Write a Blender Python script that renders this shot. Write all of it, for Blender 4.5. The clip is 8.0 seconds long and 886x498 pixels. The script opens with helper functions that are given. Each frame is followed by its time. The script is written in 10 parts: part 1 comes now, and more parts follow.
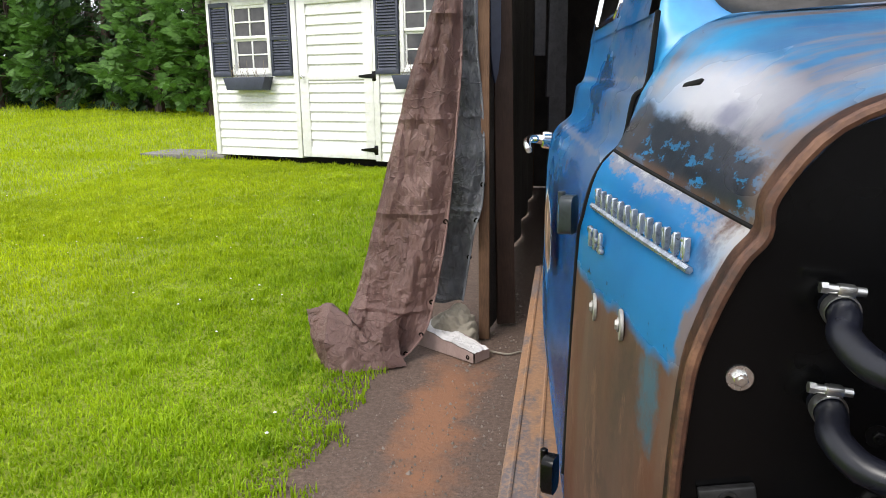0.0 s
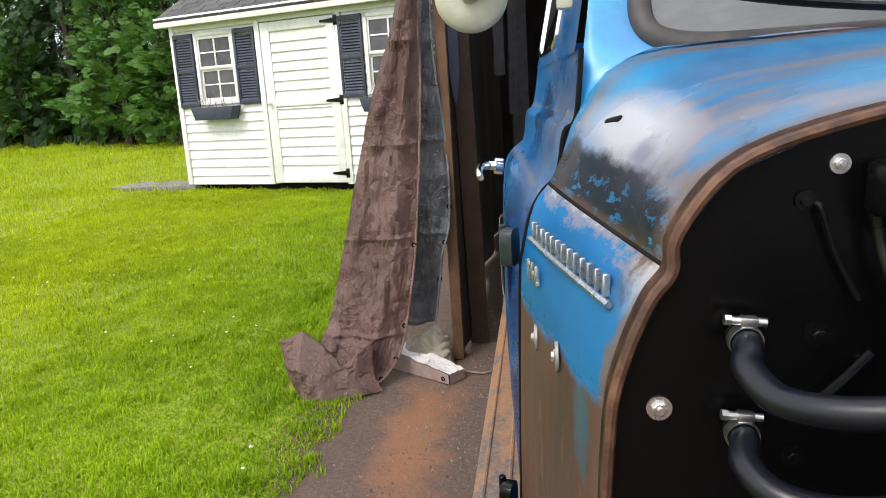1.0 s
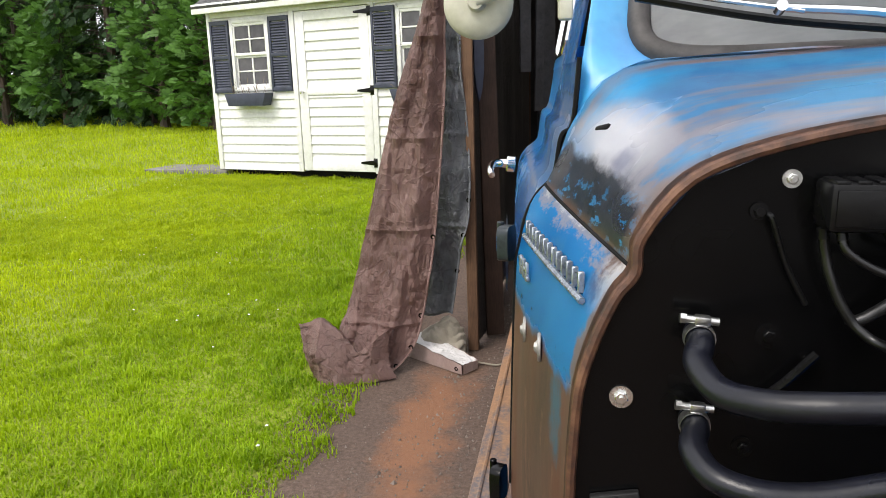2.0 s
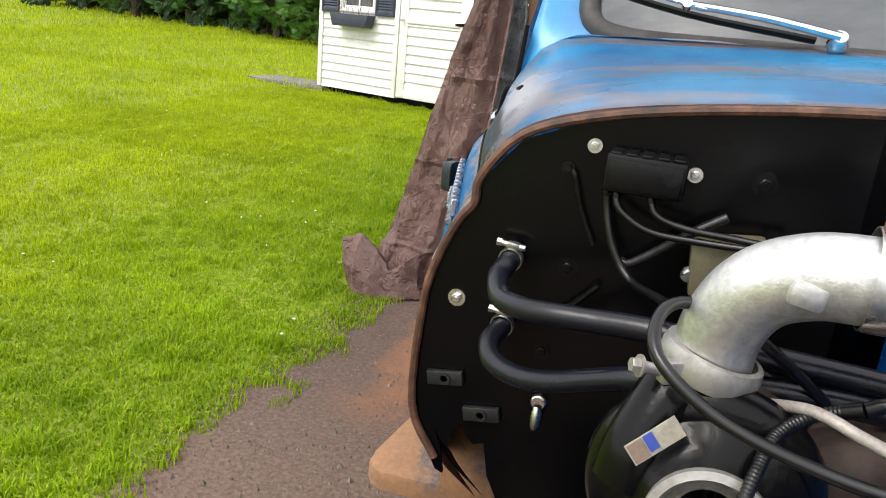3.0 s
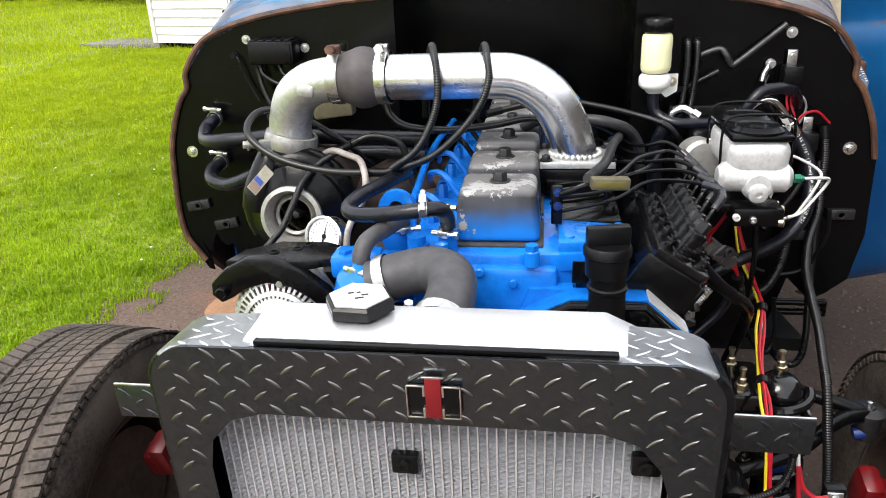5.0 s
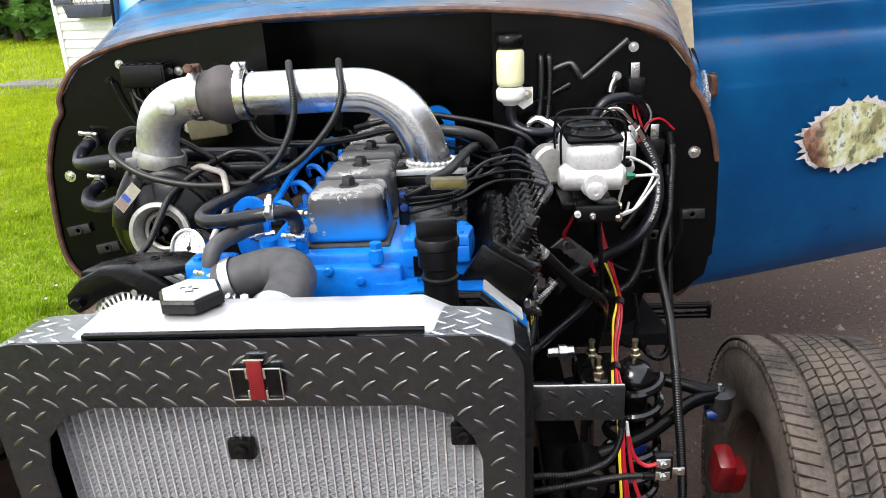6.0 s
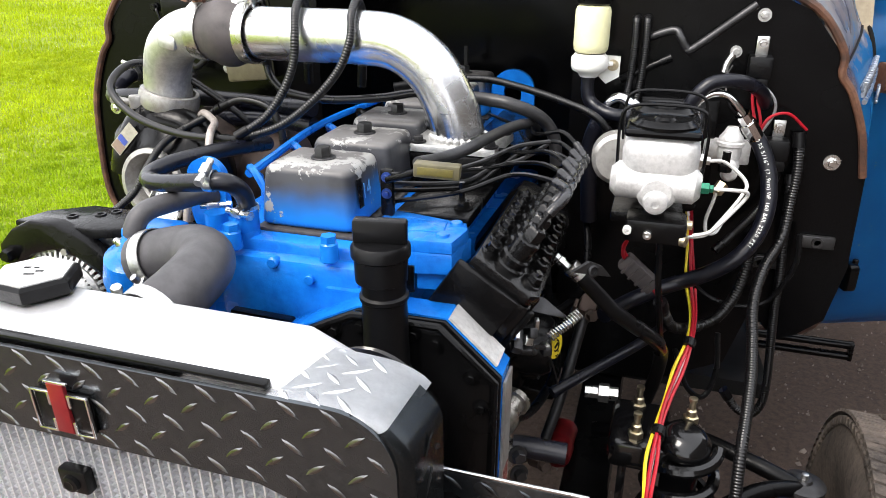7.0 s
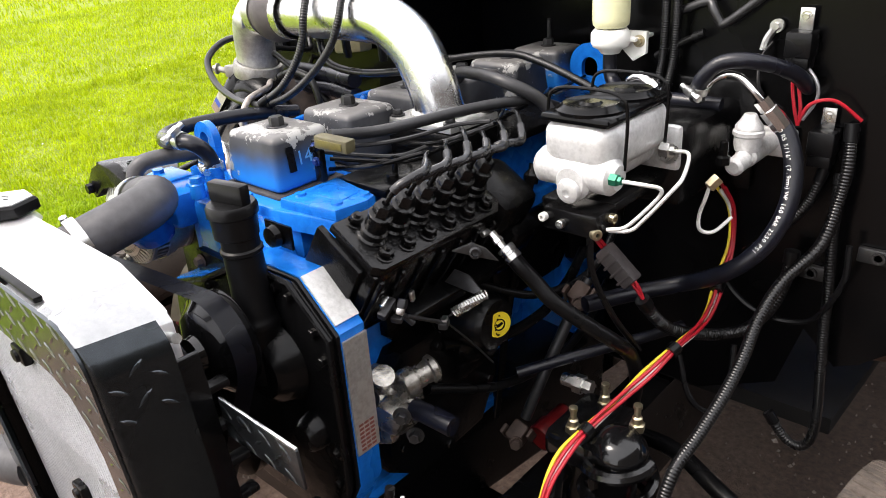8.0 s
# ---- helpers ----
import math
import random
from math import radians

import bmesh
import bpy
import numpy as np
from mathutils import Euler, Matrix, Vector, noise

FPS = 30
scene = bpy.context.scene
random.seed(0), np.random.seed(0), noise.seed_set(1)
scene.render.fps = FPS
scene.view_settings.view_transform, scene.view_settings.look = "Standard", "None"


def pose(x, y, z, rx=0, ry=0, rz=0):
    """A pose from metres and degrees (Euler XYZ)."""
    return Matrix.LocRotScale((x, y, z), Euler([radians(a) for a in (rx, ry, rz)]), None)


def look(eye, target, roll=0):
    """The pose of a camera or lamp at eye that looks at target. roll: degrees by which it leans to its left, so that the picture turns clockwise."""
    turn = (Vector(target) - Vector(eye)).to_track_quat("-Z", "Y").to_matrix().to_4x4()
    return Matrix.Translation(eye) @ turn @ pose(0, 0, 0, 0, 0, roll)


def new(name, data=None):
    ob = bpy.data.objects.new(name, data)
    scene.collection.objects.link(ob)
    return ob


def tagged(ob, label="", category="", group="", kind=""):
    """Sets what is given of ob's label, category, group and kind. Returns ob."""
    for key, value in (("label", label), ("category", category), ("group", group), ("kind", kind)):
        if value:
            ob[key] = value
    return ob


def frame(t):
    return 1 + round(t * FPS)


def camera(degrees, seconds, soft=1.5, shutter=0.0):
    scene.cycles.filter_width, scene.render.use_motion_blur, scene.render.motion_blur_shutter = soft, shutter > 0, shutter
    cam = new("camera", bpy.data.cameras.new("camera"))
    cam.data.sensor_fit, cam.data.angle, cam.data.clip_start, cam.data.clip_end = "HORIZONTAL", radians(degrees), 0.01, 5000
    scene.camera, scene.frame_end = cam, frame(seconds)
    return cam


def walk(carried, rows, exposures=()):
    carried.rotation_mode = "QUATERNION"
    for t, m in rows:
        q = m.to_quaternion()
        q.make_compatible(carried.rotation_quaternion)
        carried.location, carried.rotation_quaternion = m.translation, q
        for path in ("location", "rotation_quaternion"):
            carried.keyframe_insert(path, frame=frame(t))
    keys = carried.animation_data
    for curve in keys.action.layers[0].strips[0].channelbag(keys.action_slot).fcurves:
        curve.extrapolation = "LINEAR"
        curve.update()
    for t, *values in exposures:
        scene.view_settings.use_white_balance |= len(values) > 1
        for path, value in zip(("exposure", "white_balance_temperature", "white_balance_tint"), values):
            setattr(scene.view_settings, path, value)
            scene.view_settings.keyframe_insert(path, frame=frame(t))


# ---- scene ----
cam = camera(62.1, 8.0, soft=0.9)
PATH = [
    (0, (-0.849, -0.691, 1.331), (-1.17, 1.23, 0.877), -0.8),
    (0.5, (-0.832, -0.693, 1.349), (-1.21, 1.212, 0.871), -4.1),
    (1, (-0.789, -0.702, 1.368), (-1.058, 1.236, 0.953), -3.6),
    (1.2, (-0.774, -0.707, 1.376), (-1.023, 1.233, 0.959), -3.4),
    (2.3, (-0.68, -0.803, 1.389), (-1.079, 1.103, 0.932), -0.5),
    (2.5, (-0.612, -0.834, 1.403), (-1.033, 1.053, 0.891), 1.3),
    (3, (-0.422, -0.929, 1.417), (-0.982, 0.896, 0.823), 5.3),
    (3.5, (-0.285, -1.1, 1.402), (-0.835, 0.676, 0.665), 2.3),
    (4, (-0.155, -1.205, 1.422), (-0.58, 0.602, 0.679), 2.0),
    (4.5, (-0.017, -1.357, 1.439), (-0.335, 0.477, 0.706), 0.9),
    (4.7, (0.031, -1.423, 1.441), (-0.29, 0.395, 0.672), -1.9),
    (5.8, (0.2, -1.567, 1.426), (0.064, 0.308, 0.744), -1.9),
    (6, (0.222, -1.556, 1.411), (0.119, 0.322, 0.733), -2.9),
    (6.5, (0.292, -1.455, 1.387), (0.064, 0.42, 0.73), -3.2),
    (7, (0.406, -1.273, 1.372), (-0.115, 0.498, 0.602), 0.4),
    (7.5, (0.597, -1.154, 1.36), (-0.264, 0.466, 0.564), -2.6),
    (8, (0.86, -1.07, 1.387), (-0.384, 0.255, 0.551), -4.0),
]
walk(cam, [(t, look(eye, target, roll)) for t, eye, target, roll in PATH], exposures=[(0.0, 0.95, 6600, 11), (2.5, 0.95, 6800, 12), (4.0, 1.2, 6800, 12), (6.0, 1.27, 6550, 11), (7.0, 1.5, 6750, 12), (8.0, 1.55, 6950, 14)])


# ---- world and light ----
world = bpy.data.worlds.new("overcast_sky")
scene.world = world
world.use_nodes = True
wn, wl = world.node_tree.nodes, world.node_tree.links
sky = wn.new("ShaderNodeTexSky")
sky.sky_type, sky.sun_disc = "NISHITA", False
sky.sun_elevation, sky.sun_rotation = radians(58), radians(215)
sky.air_density, sky.dust_density, sky.ozone_density = 1.0, 4.0, 1.0
soft_sky = wn.new("ShaderNodeHueSaturation")
soft_sky.inputs["Saturation"].default_value = 0.35
wl.new(sky.outputs[0], soft_sky.inputs["Color"])
cloud = wn.new("ShaderNodeMix")
cloud.data_type = "RGBA"
cloud.inputs[0].default_value = 0.62
cloud.inputs[7].default_value = (8.2, 8.6, 9.2, 1)
wl.new(soft_sky.outputs[0], cloud.inputs[6])
wl.new(cloud.outputs[2], wn["Background"].inputs["Color"])
wn["Background"].inputs["Strength"].default_value = 0.13
sun_data = bpy.data.lights.new("sun", "SUN")
sun_data.energy, sun_data.angle, sun_data.color = 1.15, radians(25), (1.0, 0.97, 0.92)
sun_ob = new("sun", sun_data)
sun_ob.matrix_basis = look((-4, -6, 9), (0, 0, 0))


# ---- mesh helpers ----
def temp_into(bm, tmp):
    me = bpy.data.meshes.new("t")
    tmp.to_mesh(me)
    tmp.free()
    bm.from_mesh(me)
    bpy.data.meshes.remove(me)


def box(bm, c, s, rot=(0, 0, 0), bev=0.003, seg=2):
    """A bevelled box with its centre, size and turn in degrees."""
    tmp = bmesh.new()
    bmesh.ops.create_cube(tmp, size=1)
    bmesh.ops.scale(tmp, vec=s, verts=tmp.verts)
    if bev:
        bmesh.ops.bevel(tmp, geom=tmp.edges[:], offset=min(bev, min(s) * 0.45), segments=seg, affect="EDGES", profile=0.5)
    bmesh.ops.transform(tmp, matrix=pose(*c, *rot), verts=tmp.verts)
    temp_into(bm, tmp)


def basis(axis):
    a = Vector(axis).normalized()
    u = a.orthogonal().normalized()
    return a, u, a.cross(u)


def lathe(bm, profile, origin, axis, seg=24, phase=0.0):
    """Turns (radius, height) pairs round the axis."""
    a, u, w = basis(axis)
    o = Vector(origin)
    rings = []
    for r, h in profile:
        if r < 1e-5:
            rings.append([bm.verts.new(o + a * h)])
        else:
            rings.append([bm.verts.new(o + a * h + (u * math.cos(q) + w * math.sin(q)) * r)
                          for q in (phase + 2 * math.pi * k / seg for k in range(seg))])
    for p, q in zip(rings, rings[1:]):
        for k in range(seg):
            j = (k + 1) % seg
            if len(p) == 1 and len(q) == 1:
                continue
            if len(p) == 1:
                bm.faces.new((p[0], q[j], q[k]))
            elif len(q) == 1:
                bm.faces.new((p[k], p[j], q[0]))
            else:
                bm.faces.new((p[k], p[j], q[j], q[k]))


def cyl(bm, p0, p1, r0, r1=None, seg=20, bev=0.0):
    p0, p1 = Vector(p0), Vector(p1)
    r1 = r0 if r1 is None else r1
    h = (p1 - p0).length
    b = min(bev, h * 0.4)
    prof = [(0, 0), (r0 - b, 0), (r0, b), (r1, h - b), (r1 - b, h), (0, h)] if b else [(0, 0), (r0, 0), (r1, h), (0, h)]
    lathe(bm, prof, p0, p1 - p0, seg)


def spline(pts, per=8):
    """Points on a smooth line through pts."""
    P = [Vector(p) for p in pts]
    P = [2 * P[0] - P[1]] + P + [2 * P[-1] - P[-2]]
    out = []
    for i in range(1, len(P) - 2):
        a, b, c, d = P[i - 1:i + 3]
        for k in range(per):
            t = k / per
            out.append(0.5 * (2 * b + (c - a) * t + (2 * a - 5 * b + 4 * c - d) * t * t + (3 * b - a - 3 * c + d) * t ** 3))
    out.append(P[-2])
    return out


def tube(bm, pts, r, seg=10, per=8, rib=0.0, r_end=None):
    """A round hose along a smooth line; rib: pitch of its corrugation in metres."""
    line = spline(pts, per) if per > 1 else [Vector(p) for p in pts]
    if rib:
        dense, step = [line[0]], rib / 4
        for a, b in zip(line, line[1:]):
            n = max(1, int((b - a).length / step))
            dense += [a.lerp(b, (k + 1) / n) for k in range(n)]
        line = dense
    up = (line[1] - line[0]).orthogonal().normalized()
    rings = []
    for i, p in enumerate(line):
        d = (line[min(i + 1, len(line) - 1)] - line[max(i - 1, 0)]).normalized()
        up = (up - d * up.dot(d)).normalized()
        w = d.cross(up)
        rr = r if r_end is None else r + (r_end - r) * i / (len(line) - 1)
        if rib:
            rr = r * (1.0, 1.0, 0.90, 0.90)[i % 4]
        rings.append([bm.verts.new(p + (up * math.cos(2 * math.pi * k / seg) + w * math.sin(2 * math.pi * k / seg)) * rr) for k in range(seg)])
    for p, q in zip(rings, rings[1:]):
        for k in range(seg):
            j = (k + 1) % seg
            bm.faces.new((p[k], p[j], q[j], q[k]))
    bm.faces.new(rings[0][::-1])
    bm.faces.new(rings[-1])


def prism(bm, outline, origin, U, V, depth, bev=0.0):
    """Pushes a flat outline in the plane of U and V along the vector depth."""
    tmp = bmesh.new()
    o, U, V, D = Vector(origin), Vector(U), Vector(V), Vector(depth)
    lo = [tmp.verts.new(o + U * a + V * b) for a, b in outline]
    hi = [tmp.verts.new(v.co + D) for v in lo]
    n = len(lo)
    tmp.faces.new(lo[::-1])
    top = tmp.faces.new(hi)
    for k in range(n):
        tmp.faces.new((lo[k], lo[(k + 1) % n], hi[(k + 1) % n], hi[k]))
    bmesh.ops.recalc_face_normals(tmp, faces=tmp.faces)
    if bev:
        bmesh.ops.bevel(tmp, geom=list(top.edges), offset=bev, segments=2, affect="EDGES", profile=0.5)
    temp_into(bm, tmp)


def bolt(bm, p, axis, r=0.008, h=0.006, washer=1.5):
    a = Vector(axis).normalized()
    p = Vector(p)
    cyl(bm, p, p + a * 0.0022, r * washer, seg=16)
    lathe(bm, [(0, 0), (r, 0), (r, h * 0.85), (r * 0.86, h), (0, h)], p + a * 0.002, a, 6)


def sheet(bm, fn, nu, nv, thick=0.0):
    """A grid of fn(u, v), u and v from 0 to 1."""
    V = [[bm.verts.new(fn(i / nu, j / nv)) for j in range(nv + 1)] for i in range(nu + 1)]
    fs = [bm.faces.new((V[i][j], V[i + 1][j], V[i + 1][j + 1], V[i][j + 1])) for i in range(nu) for j in range(nv)]
    if thick:
        bmesh.ops.solidify(bm, geom=fs, thickness=thick)


def part(name, bm, material, parent=None, label="", smooth=40, recalc=True):
    """Links a bmesh as one mesh, in world places, under a thing or a part."""
    if recalc:
        bmesh.ops.recalc_face_normals(bm, faces=bm.faces)
    me = bpy.data.meshes.new(name)
    bm.to_mesh(me)
    bm.free()
    for f in me.polygons:
        f.use_smooth = True
    me.set_sharp_from_angle(angle=radians(smooth))
    me.materials.append(material)
    ob = new(name, me)
    if parent:
        ob.parent = parent
        ob.matrix_parent_inverse = parent.matrix_basis.inverted() if parent.parent is None else Matrix.Identity(4)
    if label:
        tagged(ob, label)
    return ob


def thing(name, at, label, category, group="", kind=""):
    ob = new(name)
    ob.empty_display_size = 0.05
    ob.matrix_basis = Matrix.Translation(at)
    return tagged(ob, label, category, group, kind)


def solo(name, bm, material, label, category, group="", kind="", smooth=40):
    """A thing of one mesh."""
    return tagged(part(name, bm, material, None, "", smooth), label, category, group, kind)


def B():
    return bmesh.new()


# ---- materials ----
def nodes_of(name):
    m = bpy.data.materials.new(name)
    m.use_nodes = True
    nt = m.node_tree
    return m, nt, nt.nodes["Principled BSDF"], nt.nodes, nt.links


def noise_node(nt, scale, detail=4, rough=0.6, stretch=None):
    N, L = nt.nodes, nt.links
    tc = N.new("ShaderNodeTexCoord")
    t = N.new("ShaderNodeTexNoise")
    t.inputs["Scale"].default_value, t.inputs["Detail"].default_value, t.inputs["Roughness"].default_value = scale, detail, rough
    if stretch:
        mp = N.new("ShaderNodeMapping")
        mp.inputs["Scale"].default_value = stretch
        L.new(tc.outputs["Object"], mp.inputs[0])
        L.new(mp.outputs[0], t.inputs["Vector"])
    else:
        L.new(tc.outputs["Object"], t.inputs["Vector"])
    return t.outputs["Fac"]


def ramp(nt, src, stops, mode="LINEAR"):
    r = nt.nodes.new("ShaderNodeValToRGB")
    r.color_ramp.interpolation = mode
    e = r.color_ramp.elements
    while len(e) < len(stops):
        e.new(0.5)
    for el, (p, c) in zip(e, stops):
        el.position = p
        el.color = (*c, 1) if isinstance(c, tuple) else (c, c, c, 1)
    nt.links.new(src, r.inputs[0])
    return r.outputs[0]


def mixc(nt, fac, a, b):
    m = nt.nodes.new("ShaderNodeMix")
    m.data_type = "RGBA"
    for sock, v in ((m.inputs[0], fac), (m.inputs[6], a), (m.inputs[7], b)):
        if hasattr(v, "is_linked"):
            nt.links.new(v, sock)
        else:
            sock.default_value = v if isinstance(v, float) else (*v, 1)
    return m.outputs[2]


def mathn(nt, op, a, b):
    m = nt.nodes.new("ShaderNodeMath")
    m.operation = op
    for sock, v in ((m.inputs[0], a), (m.inputs[1], b)):
        if hasattr(v, "is_linked"):
            nt.links.new(v, sock)
        else:
            sock.default_value = v
    return m.outputs[0]


def axis_of(nt, which):
    tc = nt.nodes.new("ShaderNodeTexCoord")
    sp = nt.nodes.new("ShaderNodeSeparateXYZ")
    nt.links.new(tc.outputs["Object"], sp.inputs[0])
    return sp.outputs[which]


def bump(nt, bsdf, src, dist, strength=0.5):
    b = nt.nodes.new("ShaderNodeBump")
    b.inputs["Distance"].default_value, b.inputs["Strength"].default_value = dist, strength
    nt.links.new(src, b.inputs["Height"])
    nt.links.new(b.outputs[0], bsdf.inputs["Normal"])


def surf(name, base, dark=None, rough=0.5, metal=0.0, grain=60, big=5, bumpy=0.0, spec=0.5, coat=0.0, rvar=0.12, stretch=None):
    """A surface with fine grain and larger patches between two tones."""
    m, nt, p, N, L = nodes_of(name)
    dark = dark or tuple(v * 0.7 for v in base)
    f1, f2 = noise_node(nt, grain, 5, 0.65, stretch), noise_node(nt, big, 3, 0.6)
    f = mathn(nt, "ADD", mathn(nt, "MULTIPLY", f1, 0.5), mathn(nt, "MULTIPLY", f2, 0.5))
    L.new(ramp(nt, f, [(0.36, dark), (0.58, base)]), p.inputs["Base Color"])
    L.new(ramp(nt, f2, [(0.3, min(1.0, rough + rvar)), (0.7, max(0.03, rough - rvar))]), p.inputs["Roughness"])
    p.inputs["Metallic"].default_value = metal
    p.inputs["Specular IOR Level"].default_value = spec
    p.inputs["Coat Weight"].default_value = coat
    if bumpy:
        bump(nt, p, f1, bumpy)
    return m


M = {}
M["black_paint"] = surf("gloss_black_paint", (0.0022, 0.0022, 0.0025), (0.0014, 0.0014, 0.0016), 0.22, 0, 90, 4, 0.0004, 0.16)
M["black_gloss"] = surf("shiny_black", (0.004, 0.004, 0.0045), (0.002, 0.002, 0.0022), 0.1, 0, 40, 5, 0, 0.5)
M["black_satin"] = surf("satin_black_metal", (0.0036, 0.0036, 0.0039), (0.0018, 0.0018, 0.0020), 0.20, 0, 80, 12, 0.0016, 0.19)
M["black_plastic"] = surf("black_plastic", (0.0045, 0.0045, 0.005), (0.0028, 0.0028, 0.0032), 0.30, 0, 120, 10, 0.0006, 0.20)
M["pump_black"] = surf("oily_black_casting", (0.0045, 0.0045, 0.0048), (0.0018, 0.0018, 0.002), 0.15, 0, 55, 14, 0.0030, 0.34)
M["rubber"] = surf("rubber_hose", (0.0060, 0.0068, 0.0125), (0.0032, 0.0036, 0.006), 0.30, 0, 90, 8, 0.0009, 0.38)
M["rubber_grey"] = surf("dusty_rubber", (0.060, 0.058, 0.062), (0.032, 0.031, 0.034), 0.5, 0, 70, 14, 0.0006)
M["loom"] = surf("wire_loom", (0.0055, 0.0055, 0.0062), (0.003, 0.003, 0.0034), 0.30, 0, 100, 8, 0, 0.45)
M["rubber_dark"] = surf("dusty_black_rubber", (0.026, 0.026, 0.028), (0.012, 0.012, 0.013), 0.42, 0, 70, 14, 0.0006, 0.4)
M["zinc"] = surf("zinc_plated_steel", (0.72, 0.72, 0.70), (0.45, 0.45, 0.44), 0.3, 1.0, 120, 20)
M["brass"] = surf("brass_fitting", (0.66, 0.58, 0.40), (0.42, 0.36, 0.25), 0.35, 1.0, 90, 20)
M["alu"] = surf("brushed_aluminium", (0.80, 0.81, 0.82), (0.62, 0.63, 0.65), 0.28, 1.0, 150, 6, 0.0002)
M["alu_cast"] = surf("cast_aluminium", (0.62, 0.62, 0.60), (0.40, 0.40, 0.39), 0.42, 0.85, 140, 18, 0.0012)
M["white_metal"] = surf("pale_cast_aluminium", (0.66, 0.66, 0.655), (0.46, 0.46, 0.455), 0.40, 0.35, 170, 22, 0.0012)
M["blue"] = surf("engine_blue_enamel", (0.003, 0.165, 0.62), (0.002, 0.10, 0.44), 0.24, 0, 60, 9, 0.0020, 0.32, 0.12)
M["iron_brown"] = surf("brown_cast_iron", (0.07, 0.045, 0.035), (0.03, 0.022, 0.018), 0.65, 0.3, 70, 9, 0.0015)
M["red"] = surf("red_paint", (0.42, 0.010, 0.022), (0.28, 0.007, 0.015), 0.36)
M["yellow"] = surf("yellow_insulation", (0.75, 0.58, 0.03), (0.6, 0.45, 0.02), 0.45)
M["wire_white"] = surf("white_insulation", (0.7, 0.7, 0.68), (0.55, 0.55, 0.53), 0.45)
M["white"] = surf("white_house_paint", (0.76, 0.76, 0.75), (0.64, 0.64, 0.62), 0.55, 0, 20, 2.5, 0.001)
M["navy"] = surf("navy_paint", (0.035, 0.042, 0.07), (0.025, 0.03, 0.05), 0.55, 0, 40, 6)
M["label_white"] = surf("printed_label", (0.75, 0.75, 0.72), (0.6, 0.6, 0.58), 0.4)
M["label_blue"] = surf("label_ink", (0.05, 0.09, 0.4), (0.04, 0.07, 0.3), 0.45)
M["chrome"] = surf("chrome", (0.85, 0.85, 0.86), (0.7, 0.7, 0.71), 0.1, 1.0, 60, 8, 0, 0.5, 0, 0.04)
M["cream"] = surf("cream_enamel", (0.56, 0.55, 0.46), (0.42, 0.41, 0.33), 0.42, 0, 30, 6)
M["dark_void"] = surf("dark_interior", (0.0045, 0.0042, 0.0042), (0.003, 0.003, 0.003), 0.85, 0, 20, 4, 0, 0.2)
M["wood"] = surf("weathered_post", (0.17, 0.095, 0.055), (0.08, 0.045, 0.028), 0.75, 0, 30, 5, 0.002, 0.3, 0, 0.08, (8, 8, 0.6))
M["glass"], nt_, p_, N_, L_ = nodes_of("clear_glass")
p_.inputs["Base Color"].default_value = (0.9, 0.95, 0.94, 1)
p_.inputs["Transmission Weight"].default_value, p_.inputs["Roughness"].default_value, p_.inputs["IOR"].default_value = 1.0, 0.02, 1.45


def dusty_glass():
    m, nt, p, N, L = nodes_of("dusty_windscreen")
    f = noise_node(nt, 2.5, 5, 0.7, (1, 3, 3))
    L.new(ramp(nt, f, [(0.35, (0.17, 0.185, 0.195)), (0.65, (0.27, 0.285, 0.295))]), p.inputs["Base Color"])
    p.inputs["Roughness"].default_value = 0.12
    p.inputs["Transmission Weight"].default_value = 0.25
    return m


M["dusty_glass"] = dusty_glass()


def blob(nt, centre, size, grain=7.0, ragged=0.7):
    """Nought at the centre of a ragged patch, one at its rim."""
    N, L = nt.nodes, nt.links
    tc = N.new("ShaderNodeTexCoord")
    a, b, c = N.new("ShaderNodeVectorMath"), N.new("ShaderNodeVectorMath"), N.new("ShaderNodeVectorMath")
    a.operation, b.operation, c.operation = "SUBTRACT", "DIVIDE", "LENGTH"
    a.inputs[1].default_value, b.inputs[1].default_value = centre, size
    L.new(tc.outputs["Object"], a.inputs[0])
    L.new(a.outputs[0], b.inputs[0])
    L.new(b.outputs[0], c.inputs[0])
    return mathn(nt, "ADD", c.outputs["Value"], mathn(nt, "MULTIPLY", mathn(nt, "SUBTRACT", noise_node(nt, grain, 8, 0.72), 0.5), 2 * ragged))


def bump_of(nt, p, fine, dist=0.0008):
    bump(nt, p, fine, dist, 0.4)


